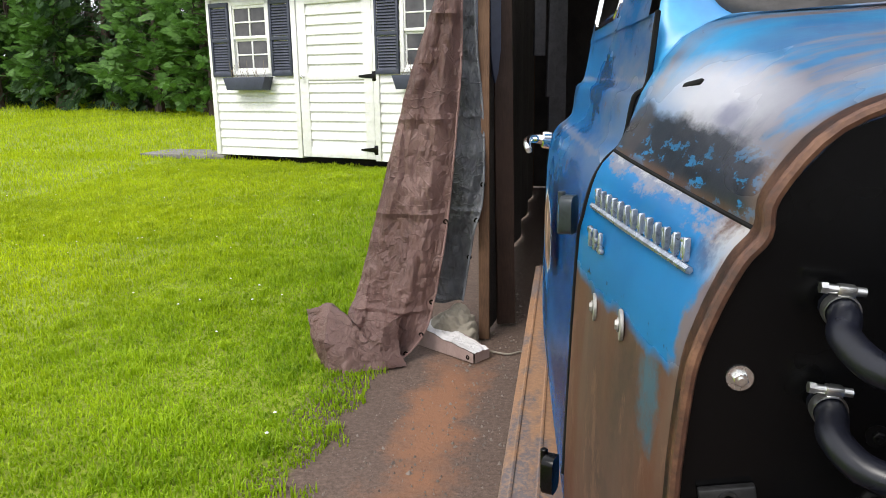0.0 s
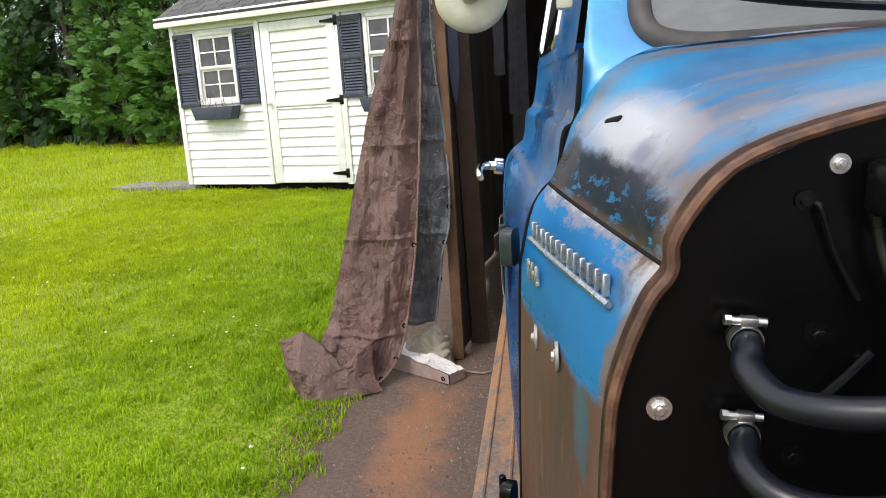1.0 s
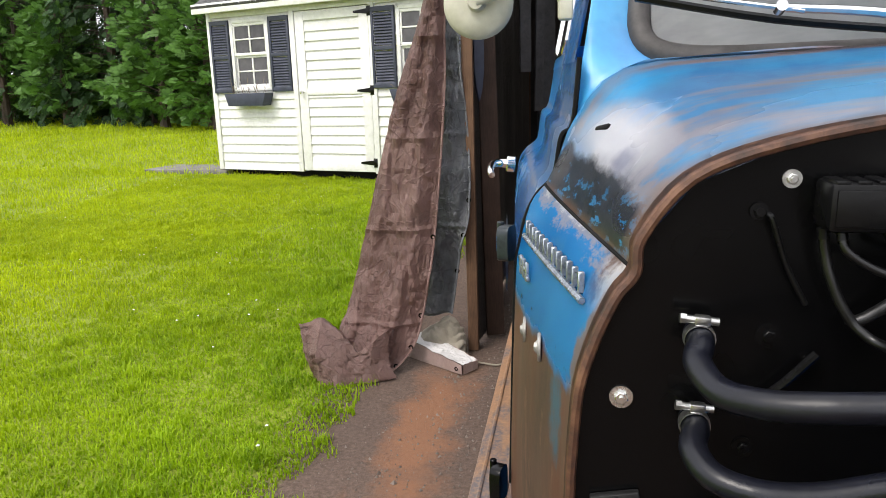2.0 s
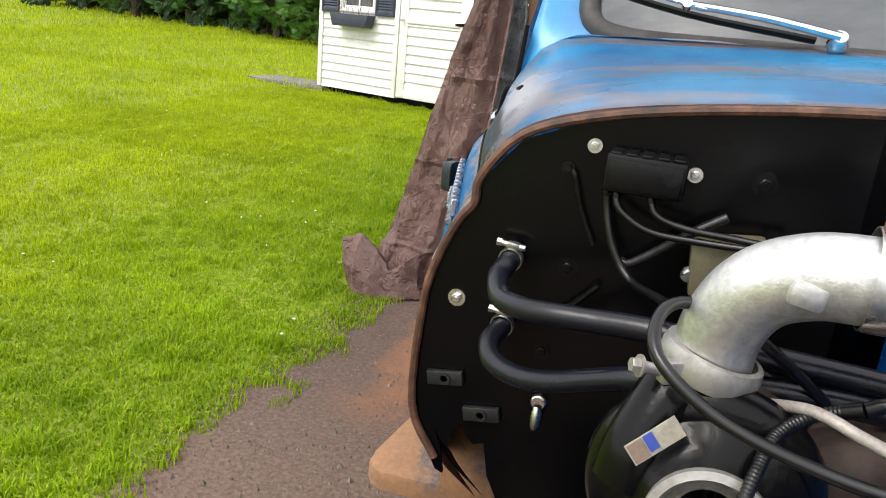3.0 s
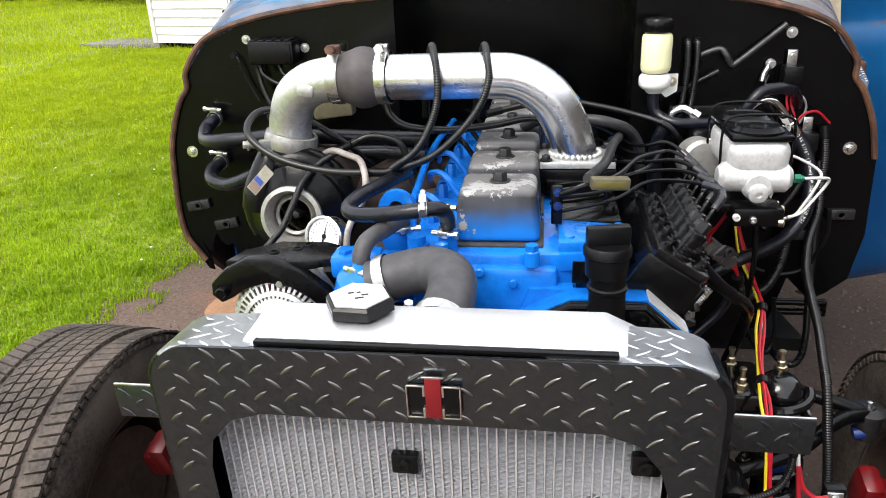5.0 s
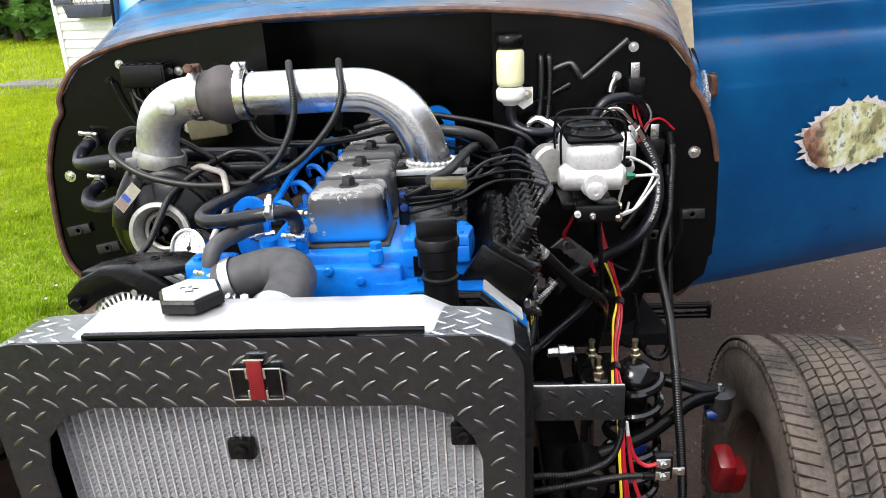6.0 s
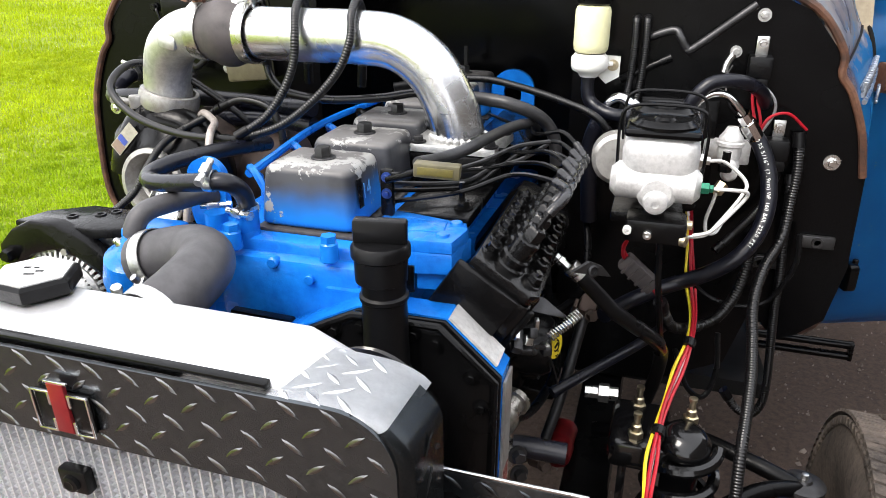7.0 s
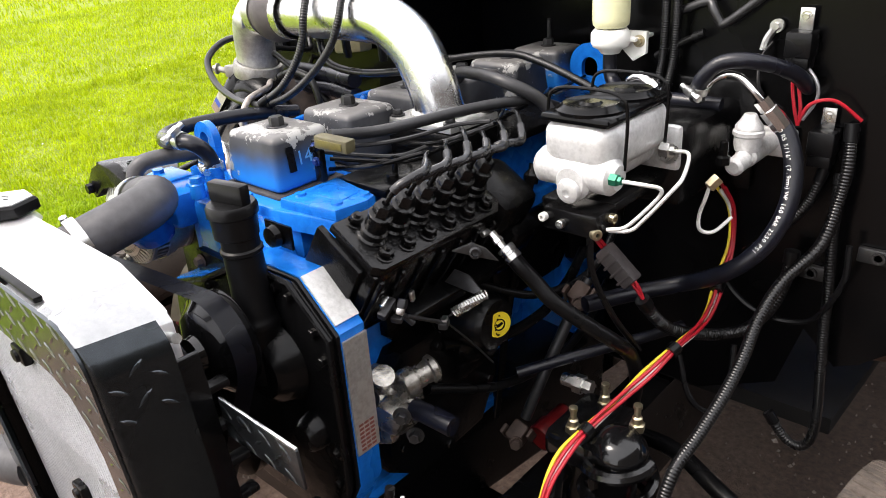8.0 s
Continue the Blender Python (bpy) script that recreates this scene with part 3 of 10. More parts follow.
def lawn_blades():
    rng = np.random.default_rng(7)
    V, F = [], []
    zones = ((-3.6, -1.62, -0.6, 4.5, 9000, 0.85), (-7.0, -3.6, -0.6, 6.0, 3600, 1.0), (-6.5, -1.3, 4.5, 9.2, 3600, 1.05), (-14.0, -6.5, -1.0, 10.0, 700, 1.8),
             (-16.0, -2.0, 9.2, 20.0, 330, 2.3), (-30.0, -14.0, 0.0, 30.0, 60, 4.0), (-4.5, -1.62, -4.0, -0.6, 1500, 1.3), (-12.0, -4.5, -5.0, -0.6, 420, 2.0))
    for x0, x1, y0, y1, dens, size in zones:
        n = int((x1 - x0) * (y1 - y0) * dens)
        X, Y = rng.uniform(x0, x1, n), rng.uniform(y0, y1, n)
        H, A, Ln = rng.uniform(0.022, 0.050, n), rng.uniform(0, 6.283, n), rng.uniform(0.1, 0.9, n)
        for x, y, h, a, ln in zip(X, Y, H, A, Ln):
            edge = -1.70 + 0.18 * noise.noise((x * 1.5, y * 1.5, 3)) + 0.20 * noise.noise((x * 6, y * 6, 1)) - 0.22 * (ln > 0.35) * (ln - 0.35)
            if x > edge or (x > -2.05 and y > 2.45 and x > -2.05 + 0.0 * y and y < 2.8):
                continue
            clump = noise.noise((x * 2.2, y * 2.2, 9))
            tuft = max(0.0, noise.noise((x * 7, y * 7, 4)))
            h *= (0.85 + 0.5 * clump + 1.5 * tuft) * size ** 0.75
            w = 0.0026 * size * (1.6 if size < 1.1 else 1.3)
            z = gz(x, y) - 0.004
            ca, sa = math.cos(a), math.sin(a)
            k = len(V)
            mx, my = x + ca * h * ln * 0.35, y + sa * h * ln * 0.35
            V += [(x - sa * w, y + ca * w, z), (x + sa * w, y - ca * w, z), (mx + sa * w * 0.8, my - ca * w * 0.8, z + h * 0.6), (mx - sa * w * 0.8, my + ca * w * 0.8, z + h * 0.6),
                  (x + ca * h * ln, y + sa * h * ln, z + h * (1.0 - 0.3 * ln))]
            F += [(k, k + 1, k + 2, k + 3), (k + 3, k + 2, k + 4)]
    return tagged(scatter_mesh("grass", V, F, M["grass"]), "bright green mown lawn grass", "grass", kind="stuff")


lawn_blades()


def gravel():
    rng = np.random.default_rng(11)
    V, F = [], []
    for x0, x1, y0, y1, n, big in ((-1.85, -0.9, -0.5, 5.0, 3000, 1.0), (-0.9, 0.9, -0.6, 2.0, 1500, 1.0), (0.9, 2.6, -0.6, 3.0, 2600, 1.0), (0.9, 3.0, -0.6, 4.0, 420, 2.6), (-1.85, -1.2, -0.5, 4.0, 120, 2.0)):
        for x, y, s, a in zip(rng.uniform(x0, x1, n), rng.uniform(y0, y1, n), big * (rng.gamma(2.0, 0.0014, n) + 0.0015), rng.uniform(0, 6.28, n)):
            k = len(V)
            c, d = math.cos(a) * s, math.sin(a) * s
            V += [(x + c, y + d, 0.0), (x - d * 0.8, y + c * 0.8, 0.0), (x - c, y - d, 0.001), (x + d * 0.7, y - c * 0.7, 0.0), (x + c * 0.2, y + d * 0.1, s * 0.75 + 0.004)]
            F += [(k, k + 1, k + 4), (k + 1, k + 2, k + 4), (k + 2, k + 3, k + 4), (k + 3, k, k + 4)]
    return tagged(scatter_mesh("gravel", V, F, M["stones"]), "loose grey and brown gravel stones", "gravel", kind="stuff")


gravel()


def daisies():
    rng = np.random.default_rng(5)
    V, F = [], []
    for _ in range(190):
        x, y = rng.uniform(-7, -1.9), rng.uniform(0.2, 9)
        if noise.noise((x * 0.8, y * 0.8, 2)) < 0.0:
            continue
        z, r, k = gz(x, y) + 0.045, rng.uniform(0.005, 0.009), len(V)
        V += [(x + r * math.cos(q * 1.047), y + r * math.sin(q * 1.047), z) for q in range(6)] + [(x, y, z + 0.006)]
        F += [(k + q, k + (q + 1) % 6, k + 6) for q in range(6)]
    return tagged(scatter_mesh("clover_flower", V, F, M["wire_white"]), "small white clover flowers in the lawn", "flowers", kind="stuff")


daisies()


def conifer(name, at, height, radius, droop, material, seed, label, light):
    """A tree with a tapered trunk, limbs and sprays of needles with gaps between them."""
    rng = random.Random(seed)
    t = thing(name, at, label, "tree", "trees of the hedge")
    bm = B()
    tube(bm, [(at[0], at[1], at[2] - 0.1), (at[0] + 0.05, at[1], at[2] + height * 0.5), (at[0], at[1] + 0.04, at[2] + height)], 0.16, 8, 4, 0, 0.02)
    tips = []
    for k in range(int(height * 15)):
        h = (k + rng.random()) / (height * 15)
        a = rng.uniform(0, 6.283)
        ln = radius * (1 - h * 0.75) * rng.uniform(0.7, 1.12) * (0.6 + 0.4 * min(1, h * 8))
        z = at[2] + 0.15 + h * (height - 0.2)
        end = (at[0] + math.cos(a) * ln, at[1] + math.sin(a) * ln, z + ln * (light - droop))
        mid = (at[0] + math.cos(a) * ln * 0.5, at[1] + math.sin(a) * ln * 0.5, z + ln * (light * 0.6 - droop * 0.1))
        tube(bm, [(at[0], at[1], z), mid, end], 0.02, 4, 2, 0, 0.005)
        tips.append(((at[0], at[1], z), mid, end, ln))
    part("trunk", bm, M["iron_brown"], t, "brown trunk and limbs")
    V, F = [], []
    for p0, p1, p2, ln in tips:
        p0, p1, p2 = Vector(p0), Vector(p1), Vector(p2)
        for _ in range(int(13 * ln) + 2):
            s = rng.uniform(0.30, 1.02)
            c = p0.lerp(p1, s * 2) if s < 0.5 else p1.lerp(p2, s * 2 - 1)
            c += Vector((rng.gauss(0, 0.12), rng.gauss(0, 0.12), rng.gauss(0, 0.09)))
            d = (p2 - p0).normalized() + Vector((rng.gauss(0, 0.4), rng.gauss(0, 0.4), rng.gauss(0, 0.2) - droop * 0.9))
            d.normalize()
            w = d.orthogonal()
            w.rotate(Matrix.Rotation(rng.uniform(0, 6.28), 3, d))
            frond = rng.uniform(0.20, 0.36)
            for j in range(11):
                f = (j // 2) / 5.5
                turn = (0.75 if j % 2 else -0.75) * (1 - 0.4 * f) if j < 10 else 0.0
                a = c + d * (frond * f * 0.8) + Vector((0, 0, -droop * 0.10 * f * f))
                ax = d * math.cos(turn) + w * math.sin(turn)
                sd = w * math.cos(turn) - d * math.sin(turn)
                L_, W_ = frond * (0.50 - 0.22 * f) * rng.uniform(0.8, 1.2), rng.uniform(0.016, 0.030)
                k = len(V)
                V += [tuple(a), tuple(a + ax * L_ * 0.5 + sd * W_), tuple(a + ax * L_), tuple(a + ax * L_ * 0.5 - sd * W_)]
                F += [(k, k + 1, k + 2, k + 3)]
    crown = scatter_mesh("crown", V, F, material)
    crown.parent = t
    crown.matrix_parent_inverse = t.matrix_basis.inverted()
    return t


spruce = "tall dark spruce with drooping sprays behind the lawn"
cedar = "bushy light green cedar at the lawn's edge"
spots = ((-19.5, 22.5, 8.0, 2.6, 0), (-17.0, 21.3, 5.2, 1.9, 1), (-15.0, 21.0, 8.5, 2.7, 0), (-13.0, 19.8, 4.6, 1.7, 1), (-11.9, 20.6, 8.5, 2.4, 0),
         (-10.6, 18.6, 4.9, 1.8, 1), (-8.9, 18.0, 5.6, 1.9, 1), (-6.9, 18.2, 6.0, 2.0, 1), (-21.5, 24.0, 6.0, 2.2, 1), (-4.6, 18.6, 5.6, 2.0, 1), (-23.0, 23.0, 8.0, 2.6, 0),
         (-22.0, 26.0, 10.0, 3.3, 0), (-18.2, 25.0, 10.0, 3.3, 0), (-14.6, 24.0, 10.0, 3.3, 0), (-11.2, 23.2, 10.0, 3.3, 0), (-8.0, 22.4, 10.0, 3.3, 0), (-4.8, 22.0, 10.0, 3.3, 0), (-25.5, 27.0, 10.0, 3.3, 0),
         (-16.2, 20.2, 3.6, 1.5, 1), (-12.0, 18.6, 3.4, 1.5, 1), (-9.8, 17.4, 3.2, 1.4, 1), (-19.0, 21.0, 4.0, 1.7, 1))
for k, (x, y, h, r, light) in enumerate(spots):
    at = (x, y, gz(x, y))
    if light:
        conifer("cedar_tree", at, h, r, 0.15, M["needles_light"], 40 + k, cedar, 0.35)
    else:
        conifer("spruce_tree", at, h, r, 0.55, M["needles_dark"], 40 + k, spruce, 0.1)

# ---- shed ----
SU, SN = Vector((0.949, -0.316, 0)), Vector((-0.316, -0.949, 0))
S0 = Vector((-5.80, 9.33, 0.30))


def sp(s, out, z):
    """A place on the shed: along its front, out from it, above its base."""
    return S0 + SU * s + SN * out + Vector((0, 0, z))


SYAW = math.degrees(math.atan2(SU.y, SU.x))


def sbox(bm, s0, s1, z0, z1, o0, o1, bev=0.004):
    box(bm, sp((s0 + s1) / 2, (o0 + o1) / 2, (z0 + z1) / 2), (s1 - s0, o1 - o0, z1 - z0), (0, 0, SYAW), bev)


def shed():
    t = thing("garden_shed", S0, "white clapboard garden shed with navy shutters on the lawn", "shed")
    W, D, H = 4.25, 2.6, 2.2
    bm = B()
    for s0, s1, z0, z1 in ((0.08, 0.42, 0, H), (1.10, 1.55, 0, H), (0.42, 1.10, 0, 1.1), (0.42, 1.10, 2.06, H), (2.72, 3.12, 0, H), (3.12, 3.84, 0, 1.1), (3.12, 3.84, 2.06, H), (3.84, W - 0.08, 0, H), (1.55, 2.72, 2.1, H)):
        sbox(bm, s0, s1, z0, z1, -0.1, -0.02, 0)
    wall = part("front_wall", bm, M["white"], t, "white lapped boards")
    bm = B()
    sbox(bm, 0, 0.08, 0, H, -0.1, 0.02)
    sbox(bm, W - 0.08, W, 0, H, -0.1, 0.02)
    sbox(bm, 1.47, 1.55, 0, 2.12, -0.03, 0.022)
    sbox(bm, 2.72, 2.80, 0, 2.12, -0.03, 0.022)
    sbox(bm, 0.08, W - 0.08, 2.10, 2.2, -0.03, 0.018)
    part("trim", bm, M["white"], t, "white corner boards")
    bm = B()
    for s0 in (0, W - 0.06):
        sbox(bm, s0, s0 + 0.06, 0, H, -D, -0.1, 0)
    sbox(bm, 0, W, 0, H, -D - 0.06, -D, 0)
    part("side_wall", bm, M["white"], t)
    bm = B()
    sbox(bm, 0.1, W - 0.1, -0.14, 0, -D, -0.12, 0)
    part("skid", bm, M["dark_void"], t, "dark skids under the shed")
    bm = B()
    sbox(bm, 0, W, 2.17, 2.19, -D, -0.03, 0)
    part("ceiling_board", bm, M["dark_void"], t)
    # roof
    rs = Vector((0, 0, 1)) * 0.5 - SN * 0.866
    roof_n = Vector((0, 0, 1)) * 0.866 + SN * 0.5
    bm = B()
    prism(bm, [(-0.12, 0), (W + 0.12, 0), (W + 0.12, 1.75), (-0.12, 1.75)], sp(0, 0.16, 2.22), SU, rs, roof_n * 0.03)
    back = Vector((0, 0, 1)) * 0.5 + SN * 0.866
    prism(bm, [(-0.12, 0), (W + 0.12, 0), (W + 0.12, 1.75), (-0.12, 1.75)], sp(0, -D - 0.16, 2.22), SU, back, roof_n.reflect(SN) * 0.03)
    roof = part("roof", bm, M["shingle"], t, "dark grey shingle roof")
    bm = B()
    sbox(bm, -0.12, W + 0.12, 2.16, 2.29, 0.13, 0.165)
    part("fascia", bm, M["white"], t, "white fascia board")
    rng = random.Random(3)
    me_bank = []
    for r in range(9):
        s = -0.12 - (0.15 if r % 2 else 0)
        while s < W + 0.1:
            w = 0.29
            a, b = max(s, -0.12), min(s + w, W + 0.12)
            if b - a > 0.03:
                bm = B()
                prism(bm, [(a, 0), (b - 0.008, 0), (b - 0.008, 0.2), (a, 0.2)], sp(0, 0.16, 2.22) + rs * (0.155 * r) + roof_n * (0.034 + rng.uniform(0, 0.002)), SU, rs + roof_n * -0.02, roof_n * 0.008)
                part("shingle", bm, M["shingle"], roof)
            s += 0.3
    # lapped boards of the front
    def boards(s0, s1, z0, z1, parent):
        z = z0
        while z < z1 - 0.02:
            h = min(0.122, z1 - z)
            bm = B()
            prism(bm, [(0.026, 0), (0.0, 0), (0.0, h + 0.004), (0.004, h + 0.004)], sp(s0, -0.02, z), SN, Vector((0, 0, 1)), SU * (s1 - s0))
            part("board", bm, M["white"], parent, smooth=20)
            z += 0.1225
    boards(0.08, 1.47, 0.0, 1.1, wall)
    boards(0.08, 0.42, 1.1, 2.1, wall)
    boards(1.10, 1.47, 1.1, 2.1, wall)
    boards(2.80, 3.12, 1.1, 2.1, wall)
    boards(2.80, W - 0.08, 0.0, 1.1, wall)
    # door
    bm = B()
    sbox(bm, 1.56, 2.71, 0.02, 2.09, -0.06, -0.02, 0)
    door = part("door", bm, M["white"], t, "white boarded door")
    bm = B()
    for s0, s1, z0, z1 in ((1.56, 1.70, 0.02, 2.09), (2.57, 2.71, 0.02, 2.09), (1.70, 2.57, 0.02, 0.13), (1.70, 2.57, 1.02, 1.10), (1.70, 2.57, 1.97, 2.09)):
        sbox(bm, s0, s1, z0, z1, -0.02, 0.012)
    part("door_frame", bm, M["white"], door)
    boards(1.70, 2.57, 0.13, 1.02, door)
    boards(1.70, 2.57, 1.10, 1.97, door)
    for z in (0.14, 1.06, 2.02):
        bm = B()
        sbox(bm, 2.70, 2.76, z - 0.06, z + 0.06, 0.012, 0.024)
        prism(bm, [(0, -0.03), (0, 0.03), (-0.2, 0.012), (-0.2, -0.012)], sp(2.70, 0.013, z), SU, Vector((0, 0, 1)), SN * 0.008)
        part("hinge", bm, M["black_satin"], door, "black strap hinge")
    bm = B()
    lathe(bm, [(0.018, 0), (0.018, 0.01), (0.01, 0.02), (0.026, 0.045), (0.02, 0.062), (0, 0.066)], sp(1.63, 0.012, 1.06), SN, 16)
    part("door_knob", bm, M["zinc"], door, "metal door knob")
    # windows with shutters and boxes
    for s in (0.42, 3.12):
        bm = B()
        for a, b, z0, z1 in ((s, s + 0.05, 1.1, 2.06), (s + 0.63, s + 0.68, 1.1, 2.06), (s, s + 0.68, 2.01, 2.06), (s, s + 0.68, 1.1, 1.15)):
            sbox(bm, a, b, z0, z1, -0.05, 0.02)
        win = part("window", bm, M["white"], t, "white sash window")
        for z0 in (1.15, 1.575):
            bm = B()
            o = 0.0 if z0 > 1.2 else -0.025
            sbox(bm, s + 0.05, s + 0.63, z0, z0 + 0.04, o - 0.02, o + 0.008)
            sbox(bm, s + 0.05, s + 0.63, z0 + 0.395, z0 + 0.435, o - 0.02, o + 0.008)
            for a in (s + 0.05, s + 0.328, s + 0.605):
                sbox(bm, a, a + 0.025, z0 + 0.04, z0 + 0.395, o - 0.02, o + 0.007)
            sbox(bm, s + 0.075, s + 0.605, z0 + 0.208, z0 + 0.228, o - 0.018, o + 0.006)
            part("sash", bm, M["white"], win)
            for a, b in ((s + 0.075, s + 0.328), (s + 0.353, s + 0.605)):
                for c0, c1 in ((z0 + 0.04, z0 + 0.208), (z0 + 0.228, z0 + 0.395)):
                    bm = B()
                    sbox(bm, a, b, c0, c1, o - 0.012, o - 0.006, 0)
                    part("pane", bm, M["shed_glass"], win)
        for a in (s - 0.36, s + 0.70):
            bm = B()
            for b0, b1, z0, z1 in ((a, a + 0.035, 1.08, 2.06), (a + 0.305, a + 0.34, 1.08, 2.06), (a, a + 0.34, 2.0, 2.06), (a, a + 0.34, 1.08, 1.14), (a, a + 0.34, 1.54, 1.59)):
                sbox(bm, b0, b1, z0, z1, 0.0, 0.035)
            sh = part("shutter", bm, M["navy"], t, "navy louvred shutter")
            for k in range(24):
                z = 1.155 + k * 0.0355
                if 1.53 < z < 1.6:
                    continue
                bm = B()
                box(bm, sp(a + 0.17, 0.018, z), (0.27, 0.006, 0.04), (-32, 0, SYAW), 0.001, 1)
                part("slat", bm, M["navy"], sh)
        bm = B()
        prism(bm, [(0.02, 0), (0.64, 0), (0.70, 0.17), (-0.04, 0.17)], sp(s + 0.01, 0.03, 0.90), SU, Vector((0, 0, 1)), SN * 0.17, 0.006)
        bx = part("window_box", bm, M["navy"], t, "dark planter box with dry stems")
        bm = B()
        for k in range(22):
            a = s + 0.02 + 0.64 * rng.random()
            p = sp(a, 0.11, 1.06)
            q = p + SU * rng.uniform(-0.1, 0.1) + Vector((0, 0, rng.uniform(0.05, 0.24)))
            tube(bm, [p, (p + q) / 2 + SN * rng.uniform(-0.02, 0.03), q], 0.0025, 4, 3)
        part("stem", bm, M["dry"], bx, "dry stems")
    return t


def misc_mats():
    m, nt, p, N, L = nodes_of("roof_shingle")
    oi = N.new("ShaderNodeObjectInfo")
    c = mixc(nt, oi.outputs["Random"], (0.035, 0.035, 0.038), (0.08, 0.08, 0.082))
    c = mixc(nt, ramp(nt, noise_node(nt, 160, 3, 0.7), [(0.4, 0.0), (0.7, 0.5)]), c, (0.13, 0.13, 0.13))
    L.new(c, p.inputs["Base Color"])
    p.inputs["Roughness"].default_value = 0.9
    M["shingle"] = m
    m, nt, p, N, L = nodes_of("shed_window_glass")
    L.new(ramp(nt, noise_node(nt, 1.8, 4, 0.6), [(0.35, (0.02, 0.02, 0.024)), (0.65, (0.10, 0.095, 0.10))]), p.inputs["Base Color"])
    p.inputs["Roughness"].default_value = 0.06
    M["shed_glass"] = m
    M["shade_board"] = surf("shade_wall_boards", (0.06, 0.048, 0.04), (0.03, 0.024, 0.02), 0.8, 0, 25, 3, 0.002)
    M["dry"] = surf("dry_stems", (0.22, 0.17, 0.11), (0.1, 0.08, 0.05), 0.8)
    M["concrete"] = surf("concrete", (0.20, 0.19, 0.17), (0.11, 0.10, 0.09), 0.85, 0, 40, 4, 0.003)


misc_mats()
shed()
bm = B()
box(bm, (-6.35, 9.75, 0.235), (1.5, 0.75, 0.1), (0, 0, SYAW + 8), 0.01)
solo("concrete_slab", bm, M["concrete"], "grey concrete slab beside the shed", "slab")


# unseen timber wall, added to cut sky light on the driver's side
bm = B()
box(bm, (5.2, -3.5, 1.9), (0.12, 13.0, 3.8), (0, 0, 0), 0.01)
east = tagged(part("shade_wall", bm, M["shade_board"]), "unseen dark wall added to cut sky light beside the drive", "wall", kind="structure")
for k in range(26):
    bm = B()
    box(bm, (5.125, -9.75 + 0.5 * k, 1.9), (0.03, 0.05, 3.8), (0, 0, 0), 0.004)
    part("batten", bm, M["shade_board"], east)


# ---- shelter behind the truck ----
def fabric(name, a, b, rough, sheen_bump):
    m, nt, p, N, L = nodes_of(name)
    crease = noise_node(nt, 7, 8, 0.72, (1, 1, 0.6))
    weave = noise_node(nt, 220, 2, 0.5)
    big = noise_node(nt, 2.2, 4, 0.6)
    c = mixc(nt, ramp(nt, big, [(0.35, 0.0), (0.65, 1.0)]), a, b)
    # shade painted into the creases: low parts of the bump noise go darker
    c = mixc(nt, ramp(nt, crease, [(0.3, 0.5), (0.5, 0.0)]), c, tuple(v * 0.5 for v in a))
    L.new(c, p.inputs["Base Color"])
    p.inputs["Roughness"].default_value = rough
    vo = N.new("ShaderNodeTexVoronoi")
    vo.feature = "DISTANCE_TO_EDGE"
    vo.inputs["Scale"].default_value = 9.0
    tc = N.new("ShaderNodeTexCoord")
    warp = N.new("ShaderNodeTexNoise")
    warp.inputs["Scale"].default_value = 3.0
    add = N.new("ShaderNodeVectorMath")
    L.new(tc.outputs["Object"], warp.inputs["Vector"])
    L.new(tc.outputs["Object"], add.inputs[0])
    L.new(warp.outputs["Color"], add.inputs[1])
    L.new(add.outputs[0], vo.inputs["Vector"])
    ridge = ramp(nt, vo.outputs["Distance"], [(0.0, 1.0), (0.07, 0.0)])
    bump(nt, p, mathn(nt, "ADD", mathn(nt, "ADD", crease, mathn(nt, "MULTIPLY", ridge, 0.10)), mathn(nt, "MULTIPLY", weave, 0.03)), sheen_bump, 1.0)
    return m


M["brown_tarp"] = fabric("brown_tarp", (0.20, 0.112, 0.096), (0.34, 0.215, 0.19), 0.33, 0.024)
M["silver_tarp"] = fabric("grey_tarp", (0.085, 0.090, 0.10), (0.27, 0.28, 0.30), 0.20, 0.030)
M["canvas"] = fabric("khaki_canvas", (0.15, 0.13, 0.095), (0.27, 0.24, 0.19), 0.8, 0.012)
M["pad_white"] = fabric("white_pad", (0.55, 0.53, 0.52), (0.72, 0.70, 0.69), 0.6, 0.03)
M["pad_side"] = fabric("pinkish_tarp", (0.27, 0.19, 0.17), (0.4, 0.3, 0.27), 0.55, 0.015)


def wrinkle(p, amt, s):
    """Sharp-edged crumples: facets between random cell centres."""
    v = Vector(p)
    out = 0.0
    for k, w in ((1.0, 1.0), (2.1, 0.5), (4.3, 0.25)):
        d, _ = noise.voronoi(v * (s * k) + Vector((3.1 * k, 1.7, 7.3)))
        out += w * (d[1] - d[0])
    return amt * (0.55 - out)


